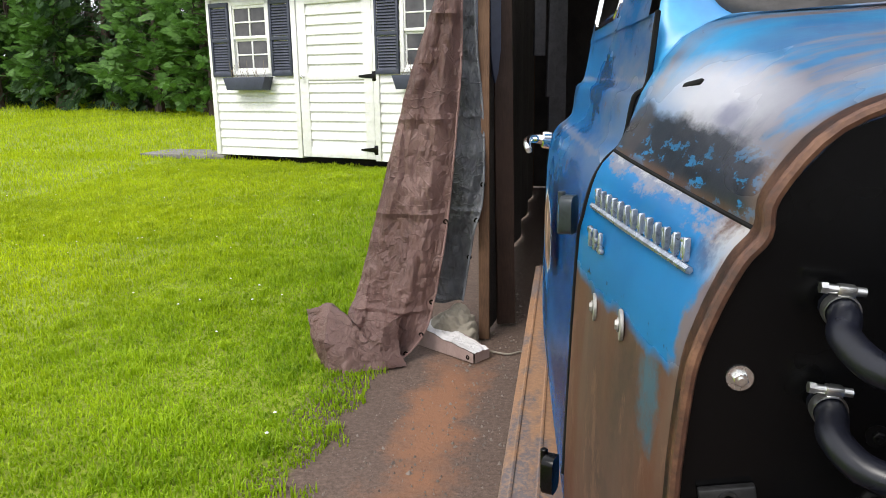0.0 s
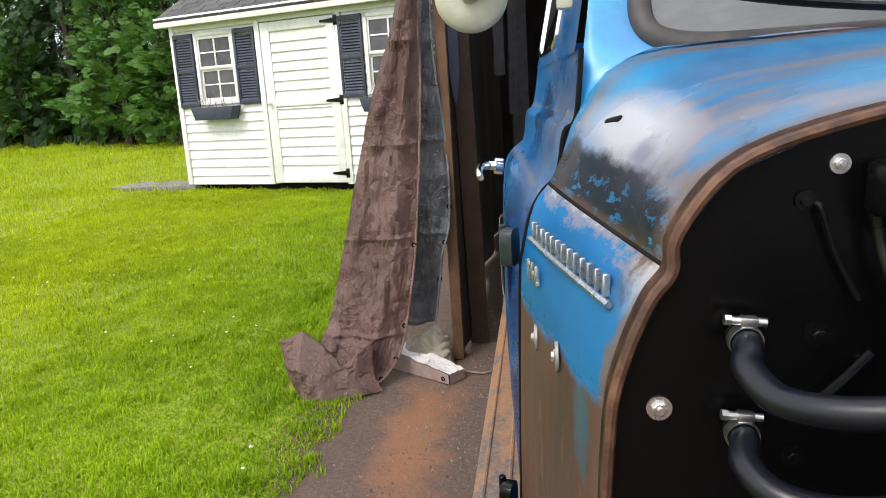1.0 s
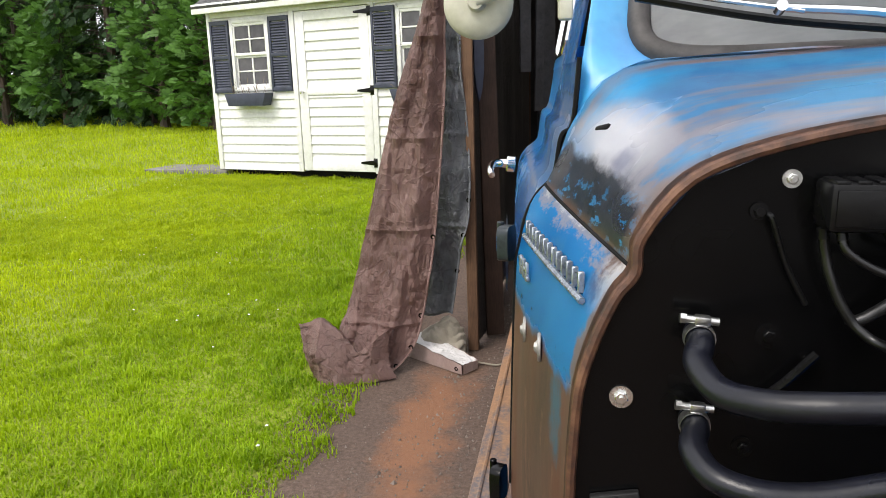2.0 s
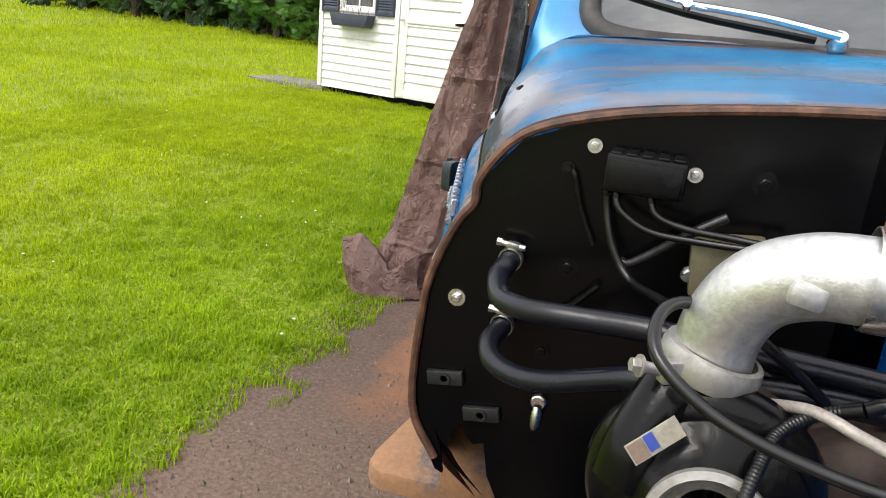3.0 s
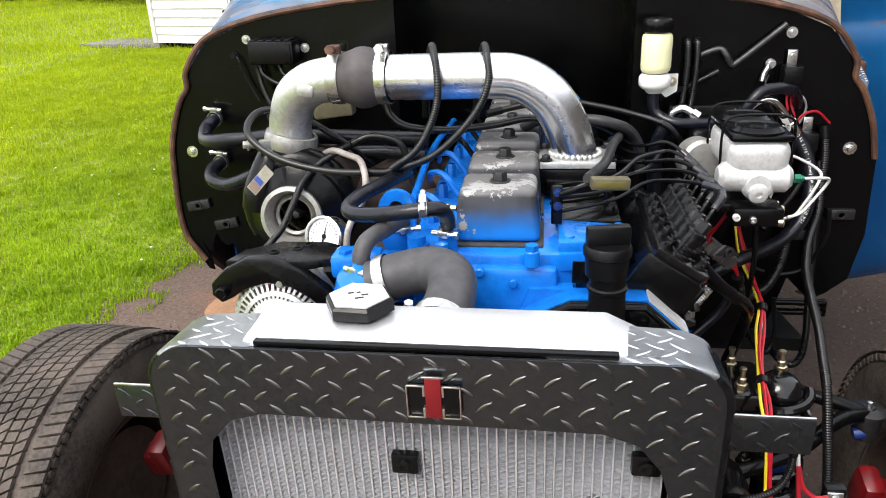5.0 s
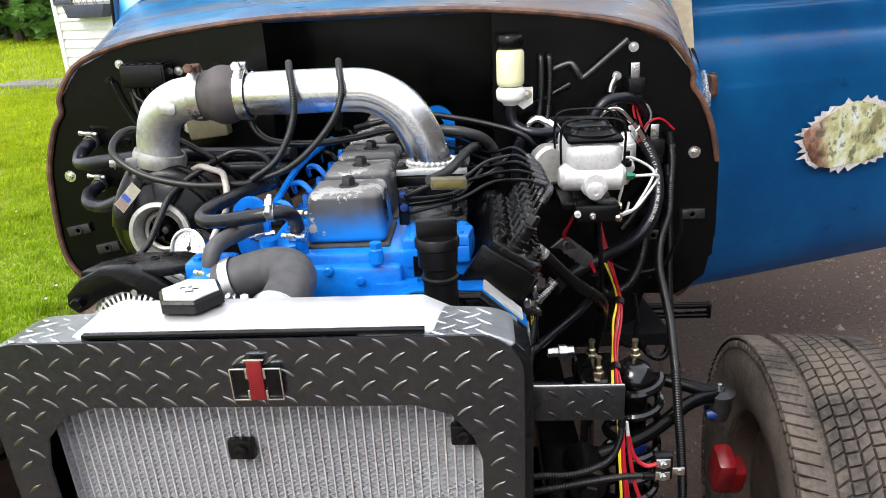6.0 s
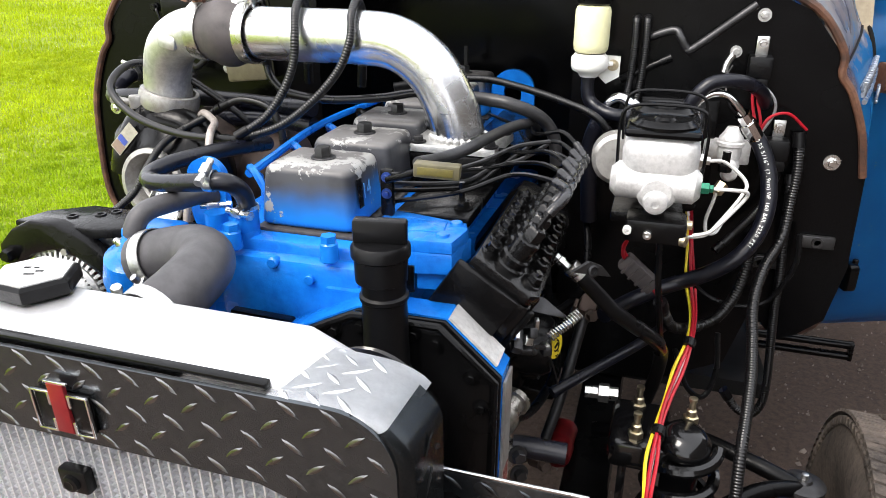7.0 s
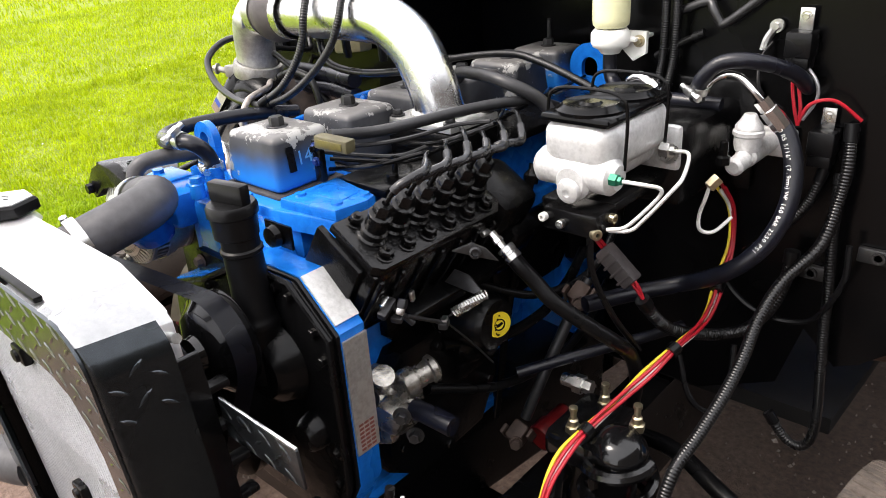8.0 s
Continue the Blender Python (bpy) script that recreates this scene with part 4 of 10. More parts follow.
def hanging(name, left, right, y0, bulge, material, label, seed, nu=84, nv=210, folds=4):
    """A hanging sheet between two edge lines, given as (x, y, z) from the top down."""
    Lc, Rc = spline(left, 10), spline(right, 10)

    def at(line, v):
        f = v * (len(line) - 1)
        i = min(int(f), len(line) - 2)
        return line[i].lerp(line[i + 1], f - i)

    def fn(u, v):
        a, b = at(Lc, v), at(Rc, v)
        p = a.lerp(b, u)
        p.y += -bulge * math.sin(math.pi * u) + 0.025 * math.sin(folds * math.pi * u + seed + 2.5 * v) * (0.2 + 0.5 * v)
        w = wrinkle((p.x * 1.3 + seed, p.z * 0.45, 0.3), 0.045, 5.0) + 0.012 * noise.noise((p.x * 9, p.z * 4, seed)) + wrinkle((p.x + seed, p.z * 0.8, 4.3), 0.016, 13.0) + 0.020 * abs(math.sin(9.0 * p.x + 1.7 * math.sin(2.2 * p.z + seed))) - 0.012 * math.exp(-((p.z % 0.46 - 0.23) / 0.012) ** 2)
        return Vector((p.x, p.y + w, max(p.z, 0.006 + 0.02 * abs(w) * 10)))
    bm = B()
    sheet(bm, fn, nu, nv, 0.002)
    t = thing(name, (Rc[-1].x, Rc[-1].y, 0.0), label, "tarp")
    part("cloth", bm, material, t, smooth=16)
    bm = B()
    hem = [fn(1.0, k / 60) + Vector((-0.006, -0.004, 0)) for k in range(61)]
    tube(bm, hem, 0.005, 6, 1)
    part("hem", bm, material, t, "rolled hem of the tarp")
    for k in range(4):
        p = fn(0.965, 0.42 + 0.15 * k)
        bm = B()
        lathe(bm, [(0.006, 0), (0.0075, 0.002), (0.012, 0.002), (0.013, 0)], p + Vector((0, -0.004, 0)), (0, -1, 0), 14)
        part("eyelet", bm, M["black_satin"], t, "small dark eyelet")
    return t


hanging("brown_tarp", [(-1.26, 2.80, 2.7), (-1.41, 2.78, 1.85), (-1.585, 2.75, 1.3), (-1.77, 2.72, 0.62), (-1.86, 2.70, 0.30), (-1.89, 2.64, 0.20), (-1.88, 2.58, 0.10), (-1.84, 2.54, 0.02)],
        [(-1.20, 2.78, 2.7), (-1.315, 2.78, 1.85), (-1.335, 2.76, 1.3), (-1.40, 2.72, 0.62), (-1.46, 2.66, 0.26), (-1.50, 2.60, 0.12), (-1.56, 2.54, 0.05), (-1.62, 2.50, 0.02)],
        0, 0.05, M["brown_tarp"], "creased brown tarp hanging and piled on the grass", 1.3)


def tarp_flap():
    """The folded corner of the tarp, lying open on the grass in large flat facets."""
    bm = B()
    rim = [(-2.06, 2.53, 0.255), (-1.93, 2.50, 0.300), (-1.82, 2.46, 0.235), (-1.74, 2.44, 0.150), (-1.66, 2.45, 0.200), (-1.60, 2.52, 0.240)]
    mid = [(-2.02, 2.46, 0.130), (-1.92, 2.36, 0.165), (-1.83, 2.38, 0.120), (-1.76, 2.40, 0.060), (-1.68, 2.42, 0.085), (-1.60, 2.48, 0.100)]
    foot = [(-1.97, 2.44, 0.012), (-1.90, 2.35, 0.012), (-1.81, 2.33, 0.012), (-1.73, 2.38, 0.012), (-1.66, 2.40, 0.012), (-1.56, 2.46, 0.012)]
    back = [(-2.00, 2.66, 0.200), (-1.92, 2.66, 0.190), (-1.84, 2.62, 0.130), (-1.77, 2.58, 0.060), (-1.68, 2.58, 0.100), (-1.60, 2.60, 0.220)]
    rows = [[Vector(p) for p in r] for r in (back, rim, mid, foot)]

    def fn(u, v):
        i = min(int(u * 5), 4)
        j = min(int(v * 3), 2)
        a, b = u * 5 - i, v * 3 - j
        p = rows[j][i].lerp(rows[j][i + 1], a).lerp(rows[j + 1][i].lerp(rows[j + 1][i + 1], a), b)
        w = wrinkle((p.x * 2, p.z * 2, 1.3 + p.y), 0.020, 6.0) + wrinkle((p.x + 3, p.z, p.y), 0.008, 15.0)
        return Vector((p.x + 0.3 * w, p.y + w, max(0.006, p.z + 0.6 * w)))
    sheet(bm, fn, 70, 60, 0.003)
    return solo("tarp_fold", bm, M["brown_tarp"], "turned-up brown tarp corner on the grass", "tarp", smooth=22)


tarp_flap()
hanging("grey_tarp", [(-1.32, 2.90, 2.7), (-1.42, 2.92, 1.85), (-1.46, 2.92, 1.3), (-1.52, 2.90, 0.62), (-1.55, 2.88, 0.20)],
        [(-1.24, 2.88, 2.7), (-1.275, 2.88, 1.70), (-1.240, 2.87, 1.15), (-1.236, 2.86, 0.76), (-1.285, 2.85, 0.56), (-1.34, 2.84, 0.22)],
        0, 0.02, M["silver_tarp"], "shiny grey tarp hanging from the shelter post", 4.1, 60, 180, 3)


def shelter():
    t = thing("tarp_shelter", (0.2, 3.2, 0), "dark timber shelter with tarp walls over the truck", "shelter")
    for x in (-1.245, 2.3):
        for y in (2.96, 5.6, 8.2):
            bm = B()
            box(bm, (x, y, 1.3), (0.055, 0.09, 2.6), (0, 0, 4), 0.006)
            part("post", bm, M["wood"], t, "weathered timber post")
    for y in (3.05, 5.6, 8.2):
        bm = B()
        box(bm, (0.56, y, 2.66), (3.6, 0.06, 0.14), (0, 0, 0), 0.005)
        part("beam", bm, M["wood"], t)
    # plain dark walls and roof, mostly unseen, added to keep the inside dark
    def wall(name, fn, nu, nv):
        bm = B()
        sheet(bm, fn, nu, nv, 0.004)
        part(name, bm, M["shade_tarp"], t, "plain dark tarp wall added to keep the shelter's inside dark")
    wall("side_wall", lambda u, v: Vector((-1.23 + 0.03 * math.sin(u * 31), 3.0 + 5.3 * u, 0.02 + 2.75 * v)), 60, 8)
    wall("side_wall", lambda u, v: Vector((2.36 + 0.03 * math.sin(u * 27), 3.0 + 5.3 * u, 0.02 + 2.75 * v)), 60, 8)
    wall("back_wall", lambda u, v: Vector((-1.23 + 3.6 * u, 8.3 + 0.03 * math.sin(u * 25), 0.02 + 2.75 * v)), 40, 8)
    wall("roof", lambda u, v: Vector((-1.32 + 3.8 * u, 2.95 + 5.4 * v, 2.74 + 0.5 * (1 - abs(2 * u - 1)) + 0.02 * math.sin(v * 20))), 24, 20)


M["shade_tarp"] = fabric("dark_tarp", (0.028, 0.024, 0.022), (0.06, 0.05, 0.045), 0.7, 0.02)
shelter()


M["plank_brown"] = surf("brown_plank", (0.05, 0.028, 0.02), (0.025, 0.015, 0.011), 0.7, 0, 30, 5, 0.002, 0.3, 0, 0.08, (8, 8, 0.6))


def stored_boards():
    for x, y, w, z0, z1, col, lean, label in ((-1.205, 3.05, 0.055, 1.30, 2.5, "navy", 0, "blue pointed ski hanging from a beam"), (-1.02, 3.9, 0.07, 1.45, 2.5, "rubber_grey", 0, "grey strap hanging from a beam"),
                                              (-0.98, 4.3, 0.06, 1.2, 2.5, "rubber_grey", 1, "grey strap hanging from a beam"), (-0.92, 4.7, 0.13, 0.7, 2.5, "rubber_grey", 0, "grey board hanging in the shelter"),
                                              (-1.15, 3.14, 0.10, 0.02, 2.6, "plank_brown", -1, "brown plank leaning on the shelter wall")):
        bm = B()
        tip = [(-w / 2, z1), (-w / 2, z0 + 0.16), (-w / 4, z0 + 0.05), (0, z0), (w / 4, z0 + 0.05), (w / 2, z0 + 0.16), (w / 2, z1)] if col == "navy" else [(-w / 2, z0), (w / 2, z0), (w / 2, z1), (-w / 2, z1)]
        prism(bm, tip, (x, y, 0), Vector((0.9, 0.3, 0)), Vector((math.sin(radians(lean)), 0, 1)), (0.01, -0.015, 0), 0.002)
        solo("hanging_ski" if col == "navy" else "stored_board", bm, M[col], label, "board")


stored_boards()


def pad_and_canvas():
    t = thing("foam_pad", (-1.42, 2.62, 0), "white crinkled pad on a folded pinkish tarp strip", "pad")
    U, W_ = Vector((0.82, -0.57, 0)), Vector((0.57, 0.82, 0))

    def slab(u, v, top):
        p = Vector((-1.58, 2.80, 0)) + U * (0.40 * u) + W_ * (0.14 * v * (1 - 0.25 * u))
        h = 0.085 - 0.035 * u + wrinkle((u * 0.42, v * 0.2, 2), 0.011, 9) + 0.02 * (1 - u)
        return Vector((p.x, p.y, h if top else 0.006))
    bm = B()
    sheet(bm, lambda u, v: slab(u, v, True), 60, 30)
    part("pad_top", bm, M["pad_white"], t, "white crinkled sheet")
    bm = B()
    for k in range(2):
        sheet(bm, lambda u, v, k=k: (slab(u, k * 1.0, True) * v + slab(u, k * 1.0, False) * (1 - v)) + W_ * (-0.006 + 0.012 * k), 16, 4)
        sheet(bm, lambda u, v, k=k: (slab(k * 1.0, u, True) * v + slab(k * 1.0, u, False) * (1 - v)) + U * (-0.006 + 0.012 * k), 8, 4)
    part("pad_side", bm, M["pad_side"], t, "pinkish folded side")
    bm = B()
    lathe(bm, [(0.007, 0), (0.011, 0.002), (0.011, 0.004), (0.006, 0.004)], slab(0.93, 0, True) * 0.5 + slab(0.93, 0, False) * 0.5 - W_ * 0.012, -W_, 14)
    part("grommet", bm, M["black_satin"], t)
    bm = B()

    def heap(u, v):
        q, w = 2 * math.pi * u, v * math.pi / 2
        d = Vector((math.cos(q) * math.cos(w), math.sin(q) * math.cos(w), math.sin(w)))
        s = 1.0 + 0.22 * noise.noise(d * 1.6 + Vector((4, 1, 2)))
        turn = d.z * 7.0 + 2.0 * math.atan2(d.y, d.x + 0.3) + 1.6 * noise.noise(d * 2.0)
        s += 0.075 * abs(math.sin(turn * 1.5)) + 0.05 * abs(noise.noise(d * 6.0)) - 0.04
        return Vector((-1.395 + 0.135 * d.x * s, 2.87 + 0.11 * d.y * s, max(0.004, 0.185 * d.z * s)))
    sheet(bm, heap, 110, 60)
    bmesh.ops.remove_doubles(bm, verts=bm.verts, dist=0.0002)
    solo("crumpled_canvas", bm, M["canvas"], "crumpled khaki canvas heap at the post's foot", "canvas", smooth=60)
    bm = B()
    tube(bm, [(-1.26, 2.66, 0.05), (-1.18, 2.72, 0.012), (-1.10, 2.70, 0.01), (-1.04, 2.74, 0.01), (-0.96, 2.74, 0.01)], 0.005, 6, 6)
    solo("rope", bm, M["canvas"], "thin pale rope lying on the gravel", "rope")


pad_and_canvas()

# ---- truck cab ----
# left half sections from sill to roof centre, at the front of the cowl, at its rear and at the rear of the door
FRONT = [(-0.62, 0.735), (-0.69, 0.79), (-0.732, 0.87), (-0.728, 1.03), (-0.713, 1.10), (-0.688, 1.160), (-0.668, 1.188), (-0.663, 1.225), (-0.615, 1.285), (-0.53, 1.318), (-0.40, 1.342), (-0.21, 1.360), (0.0, 1.363)]
COWL = [(-0.79, 0.52), (-0.825, 0.56), (-0.838, 0.68), (-0.826, 1.05), (-0.818, 1.12), (-0.800, 1.190), (-0.776, 1.222), (-0.756, 1.262), (-0.728, 1.330), (-0.655, 1.402), (-0.47, 1.418), (-0.24, 1.429), (0.0, 1.432)]
DOORF = COWL[:5] + [(-0.806, 1.172), (-0.788, 1.206), (-0.762, 1.236), (-0.750, 1.298), (-0.732, 1.320), (-0.722, 1.42)]
DOOR = [(-0.84, 0.47), (-0.89, 0.56), (-0.905, 0.68), (-0.900, 1.02), (-0.896, 1.10), (-0.886, 1.166), (-0.864, 1.200), (-0.834, 1.226), (-0.823, 1.300), (-0.802, 1.324), (-0.785, 1.42)]
REAR = [(-0.80, 0.44), (-0.85, 0.55), (-0.87, 0.68), (-0.865, 1.02), (-0.86, 1.10), (-0.842, 1.170), (-0.812, 1.205), (-0.80, 1.26), (-0.785, 1.312), (-0.775, 1.322), (-0.755, 1.43)]


def loft(bm, A, ya, Bp, yb, i0, i1, side, steps=8, per=3, thick=0.004, bow=0.0, M_=None):
    """A body panel between two sections; side -1 is the passenger side, +1 the driver's."""
    a = spline([(p[0], 0, p[1]) for p in A[i0:i1 + 1]], per)
    b = spline([(p[0], 0, p[1]) for p in Bp[i0:i1 + 1]], per)
    n = len(a) - 1

    def fn(u, v):
        k = min(int(round(v * n)), n)
        p, q = a[k], b[k]
        s = u
        x = p.x + (q.x - p.x) * (1 - (1 - s) ** 1.1)
        co = Vector((-side * x - side * bow * -math.sin(math.pi * s), ya + (yb - ya) * s, p.z + (q.z - p.z) * s))
        return M_ @ co if M_ else co
    sheet(bm, fn, steps, n, thick)


def patch_mat():
    m, nt, p, N, L = nodes_of("faded_painted_patch")
    f = noise_node(nt, 13, 5, 0.65)
    c = ramp(nt, f, [(0.36, (0.22, 0.20, 0.10)), (0.45, (0.42, 0.42, 0.22)), (0.52, (0.58, 0.57, 0.30)), (0.58, (0.62, 0.66, 0.56)), (0.70, (0.70, 0.77, 0.75))])
    hq = mathn(nt, "ADD", axis_of(nt, 0), mathn(nt, "MULTIPLY", mathn(nt, "SUBTRACT", noise_node(nt, 9, 5, 0.6), 0.5), 0.12))
    warm = ramp(nt, f, [(0.36, (0.05, 0.022, 0.018)), (0.46, (0.20, 0.09, 0.06)), (0.56, (0.36, 0.21, 0.15)), (0.66, (0.5, 0.38, 0.3))])
    c = mixc(nt, ramp(nt, mathn(nt, "SUBTRACT", hq, 0.8), [(0.43, 1.0), (0.48, 0.0)]), c, warm)
    c = mixc(nt, ramp(nt, noise_node(nt, 34, 4, 0.65), [(0.56, 0.0), (0.60, 0.7)]), c, (0.05, 0.055, 0.05))
    L.new(c, p.inputs["Base Color"])
    p.inputs["Roughness"].default_value = 0.5
    M["patch"] = m
    m, nt, p, N, L = nodes_of("rusty_flange")
    f = noise_node(nt, 22, 6, 0.7)
    L.new(ramp(nt, f, [(0.36, (0.024, 0.012, 0.008)), (0.50, (0.075, 0.030, 0.016)), (0.66, (0.16, 0.075, 0.040))]), p.inputs["Base Color"])
    p.inputs["Roughness"].default_value = 0.6
    bump(nt, p, f, 0.003, 0.6)
    M["rust_edge"] = m
    m, nt, p, N, L = nodes_of("rusty_running_board")
    f, g = noise_node(nt, 3.5, 7, 0.7, (1, 0.4, 1)), noise_node(nt, 60, 4, 0.7)
    c = ramp(nt, f, [(0.36, (0.30, 0.15, 0.07)), (0.49, (0.22, 0.12, 0.065)), (0.56, (0.10, 0.082, 0.082)), (0.68, (0.14, 0.12, 0.12))])
    c = mixc(nt, ramp(nt, g, [(0.45, 0.0), (0.7, 0.6)]), c, (0.36, 0.20, 0.10))
    L.new(c, p.inputs["Base Color"])
    p.inputs["Roughness"].default_value = 0.75
    bump(nt, p, g, 0.002, 0.5)
    M["board_rust"] = m
    M["cream_trim"] = surf("beige_trim", (0.45, 0.38, 0.27), (0.3, 0.25, 0.18), 0.7)


patch_mat()


M["gasket"] = surf("weathered_rubber", (0.055, 0.05, 0.048), (0.025, 0.022, 0.021), 0.65, 0, 60, 8, 0.001)
M["alu_dull"] = surf("dull_aluminium", (0.42, 0.41, 0.39), (0.25, 0.24, 0.22), 0.5, 0.7, 120, 14, 0.0006)
Z_UP = Vector((0, 0, 1))
M["hinge_blue"] = surf("blue_grey_hinge", (0.045, 0.055, 0.062), (0.014, 0.018, 0.022), 0.32, 0.4, 60, 12, 0, 0.4)
truck = thing("pickup_truck", (0, 0.9, 0), "old blue pickup truck with worn paint and no bonnet", "truck")
for side in (-1, 1):
    bm = B()
    loft(bm, FRONT, 0.004, COWL, 0.438, 0, 6, side, 10)
    cp = part("cowl_side", bm, M["truck_low"], truck, "blue cowl side rusted bare below")
    bm = B()
    loft(bm, FRONT, 0.004, COWL, 0.438, 6, 12, side, 12)
    part("cowl_top", bm, M["truck"], truck, "blue cowl rubbed to grey primer")
    bm = B()
    cr = [Vector((-side * (FRONT[6][0] + (COWL[6][0] - FRONT[6][0]) * (1 - (1 - k / 10) ** 1.1)), 0.006 + 0.43 * k / 10, FRONT[6][1] + (COWL[6][1] - FRONT[6][1]) * k / 10)) for k in range(11)]
    tube(bm, cr, 0.0028, 6, 1)
    part("panel_seam", bm, M["dark_void"], truck)
    # rusty flange round the firewall
    lowest = 1 if side < 0 else 3
    line = spline([(-side * x, -0.004, z) for x, z in FRONT[lowest:]], 4)
    bm = B()
    tube(bm, line, 0.0062, 8, 1)
    part("flange_bead", bm, M["rust_edge"], truck, "rusty rolled firewall edge")
    bm = B()
    grown = [(x * 1.004, z + 0.002) for x, z in FRONT]
    back = [(x + (c[0] - x) * 0.058 - 0.001, z + (c[1] - z) * 0.045 + 0.002) for (x, z), c in zip(FRONT, COWL)]
    loft(bm, grown, -0.004, back, 0.018, lowest, 12, side, 2, 4, 0.002)
    part("flange", bm, M["rust_edge"], truck, "rusty brown firewall flange")

X_, Y_ = Vector((1, 0, 0)), Vector((0, 1, 0))
# firewall with a recess for the engine
bm = B()
prism(bm, [(-0.21, 0.60), (-0.21, 1.357), (-0.40, 1.338), (-0.53, 1.314), (-0.612, 1.28), (-0.66, 1.222), (-0.669, 1.188), (-0.69, 1.158), (-0.718, 1.10), (-0.733, 1.03), (-0.738, 0.865), (-0.716, 0.82), (-0.688, 0.768), (-0.676, 0.764), (-0.682, 0.800), (-0.696, 0.842), (-0.684, 0.818), (-0.672, 0.810), (-0.668, 0.836), (-0.655, 0.858), (-0.648, 0.838), (-0.634, 0.826), (-0.618, 0.832), (-0.608, 0.78), (-0.59, 0.745), (-0.55, 0.69), (-0.45, 0.60)], (0, 0.0, 0), Vector((1, 0, 0)), Vector((0, 0, 1)), (0, 0.006, 0))
firewall = part("firewall", bm, M["black_paint"], truck, "glossy black firewall")
bm = B()
prism(bm, [(0.258, 0.60), (0.258, 1.352), (0.40, 1.338), (0.53, 1.314), (0.612, 1.28), (0.66, 1.222), (0.669, 1.188), (0.69, 1.158), (0.718, 1.10), (0.733, 1.03), (0.738, 0.87), (0.72, 0.77), (0.68, 0.735), (0.65, 0.72), (0.60, 0.77), (0.57, 0.66), (0.45, 0.60)], (0, 0.0, 0), Vector((1, 0, 0)), Vector((0, 0, 1)), (0, 0.006, 0))
part("firewall", bm, M["black_paint"], truck)
bm = B()
recess_walls = [bm.verts.new(p) for p in ((-0.21, 0.003, 0.60), (-0.21, 0.25, 0.60), (0.258, 0.25, 0.60), (0.258, 0.003, 0.60), (-0.21, 0.003, 1.352), (-0.21, 0.25, 1.352), (0.258, 0.25, 1.352), (0.258, 0.003, 1.352))]
for f in ((0, 1, 5, 4), (1, 2, 6, 5), (2, 3, 7, 6), (4, 5, 6, 7)):
    bm.faces.new([recess_walls[k] for k in f])
part("engine_recess", bm, M["black_paint"], truck, "black recess panel behind the engine")
bm = B()
prism(bm, [(-0.17, 1.20), (0.20, 1.20), (0.17, 1.325), (-0.14, 1.325)], (0, 0.215, 0), X_, Vector((0, 0.12, 1)), (0, 0.01, 0), 0.004)
part("recess_cover", bm, M["black_gloss"], truck, "shiny black cover plate in the recess")
# cab floor spread wide and far back to shade the ground below
bm = B()
box(bm, (0, 1.60, 0.53), (1.52, 2.2, 0.05), (0, 0, 0), 0.005)
part("cab_floor", bm, M["dark_void"], truck)
# toe boards added as black sheets where deep shade shows under the cab
for x0, x1 in ((-0.42, -0.215), (0.262, 0.66)):
    bm = B()
    prism(bm, [(0.008, 0.62), (0.50, 0.552), (0.50, 0.530), (0.008, 0.590)], (x0, 0, 0), Vector((0, 1, 0)), Vector((0, 0, 1)), (x1 - x0, 0, 0), 0.003)
    part("toe_board", bm, M["dark_void"], truck, "black toe board added to darken the view under the cab")
bm = B()
loft(bm, [(x * 0.982, z) for x, z in FRONT], 0.010, [(x * 0.982, z) for x, z in COWL], 0.430, 0, 6, -1, 8)
part("kick_panel", bm, M["iron_brown"], truck, "rusty inner side panel")
bm = B()
box(bm, (-0.625, 0.442, 0.675), (0.35, 0.006, 0.55), (0, 0, 0), 0.002)
part("sill_panel", bm, M["board_rust"], truck, "rusty inner sill panel below the door post")
# gearbox and shaft added to darken the space between the rails
bm = B()
prism(bm, [(-0.17, 0.42), (-0.10, 0.34), (0.10, 0.34), (0.17, 0.42), (0.19, 0.72), (0.12, 0.82), (-0.12, 0.82), (-0.19, 0.72)], (0, 0.20, 0), X_, Vector((0, 0, 1)), (0, 0.75, -0.05), 0.01)
cyl(bm, (0, 0.93, 0.50), (0, 3.0, 0.42), 0.045, seg=18, bev=0.003)
part("gearbox", bm, M["black_satin"], truck, "black gearbox and drive shaft added to darken the underside")
# plate added behind the cab to stop light reaching under it
bm = B()
box(bm, (0.0, 2.72, 0.42), (1.5, 0.05, 0.36), (0, 0, 0), 0.008)
part("rear_shade_plate", bm, M["black_satin"], truck)
for x in (-0.36, 0.36):
    bm = B()
    box(bm, (x, 0.45, 0.485), (0.075, 2.5, 0.20), (0, 0, 0), 0.008)
    part("frame_rail", bm, M["black_satin"], truck, "black frame rail")
for side in (-1, 1):
    bm = B()
    for dz in (-0.018, 0.018):
        tube(bm, [(side * 0.40, 0.845, 0.285 + dz), (side * 0.8, 0.845, 0.285 + dz), (side * 1.02, 0.84, 0.287 + dz)], 0.012, 12, 1)
    box(bm, (side * 1.015, 0.84, 0.287), (0.012, 0.028, 0.056), (0, 0, 0), 0.003)
    part("outrigger", bm, M["black_satin"], truck, "black tubular outrigger")

bm = B()
prism(bm, [(0.722, 1.17), (0.815, 1.17), (0.80, 1.30), (0.785, 1.42), (0.765, 1.85), (0.70, 1.85), (0.705, 1.42)], (0, 0.455, 0), X_, Vector((0, 0.04, 1)), (0, 0.05, 0), 0.004)
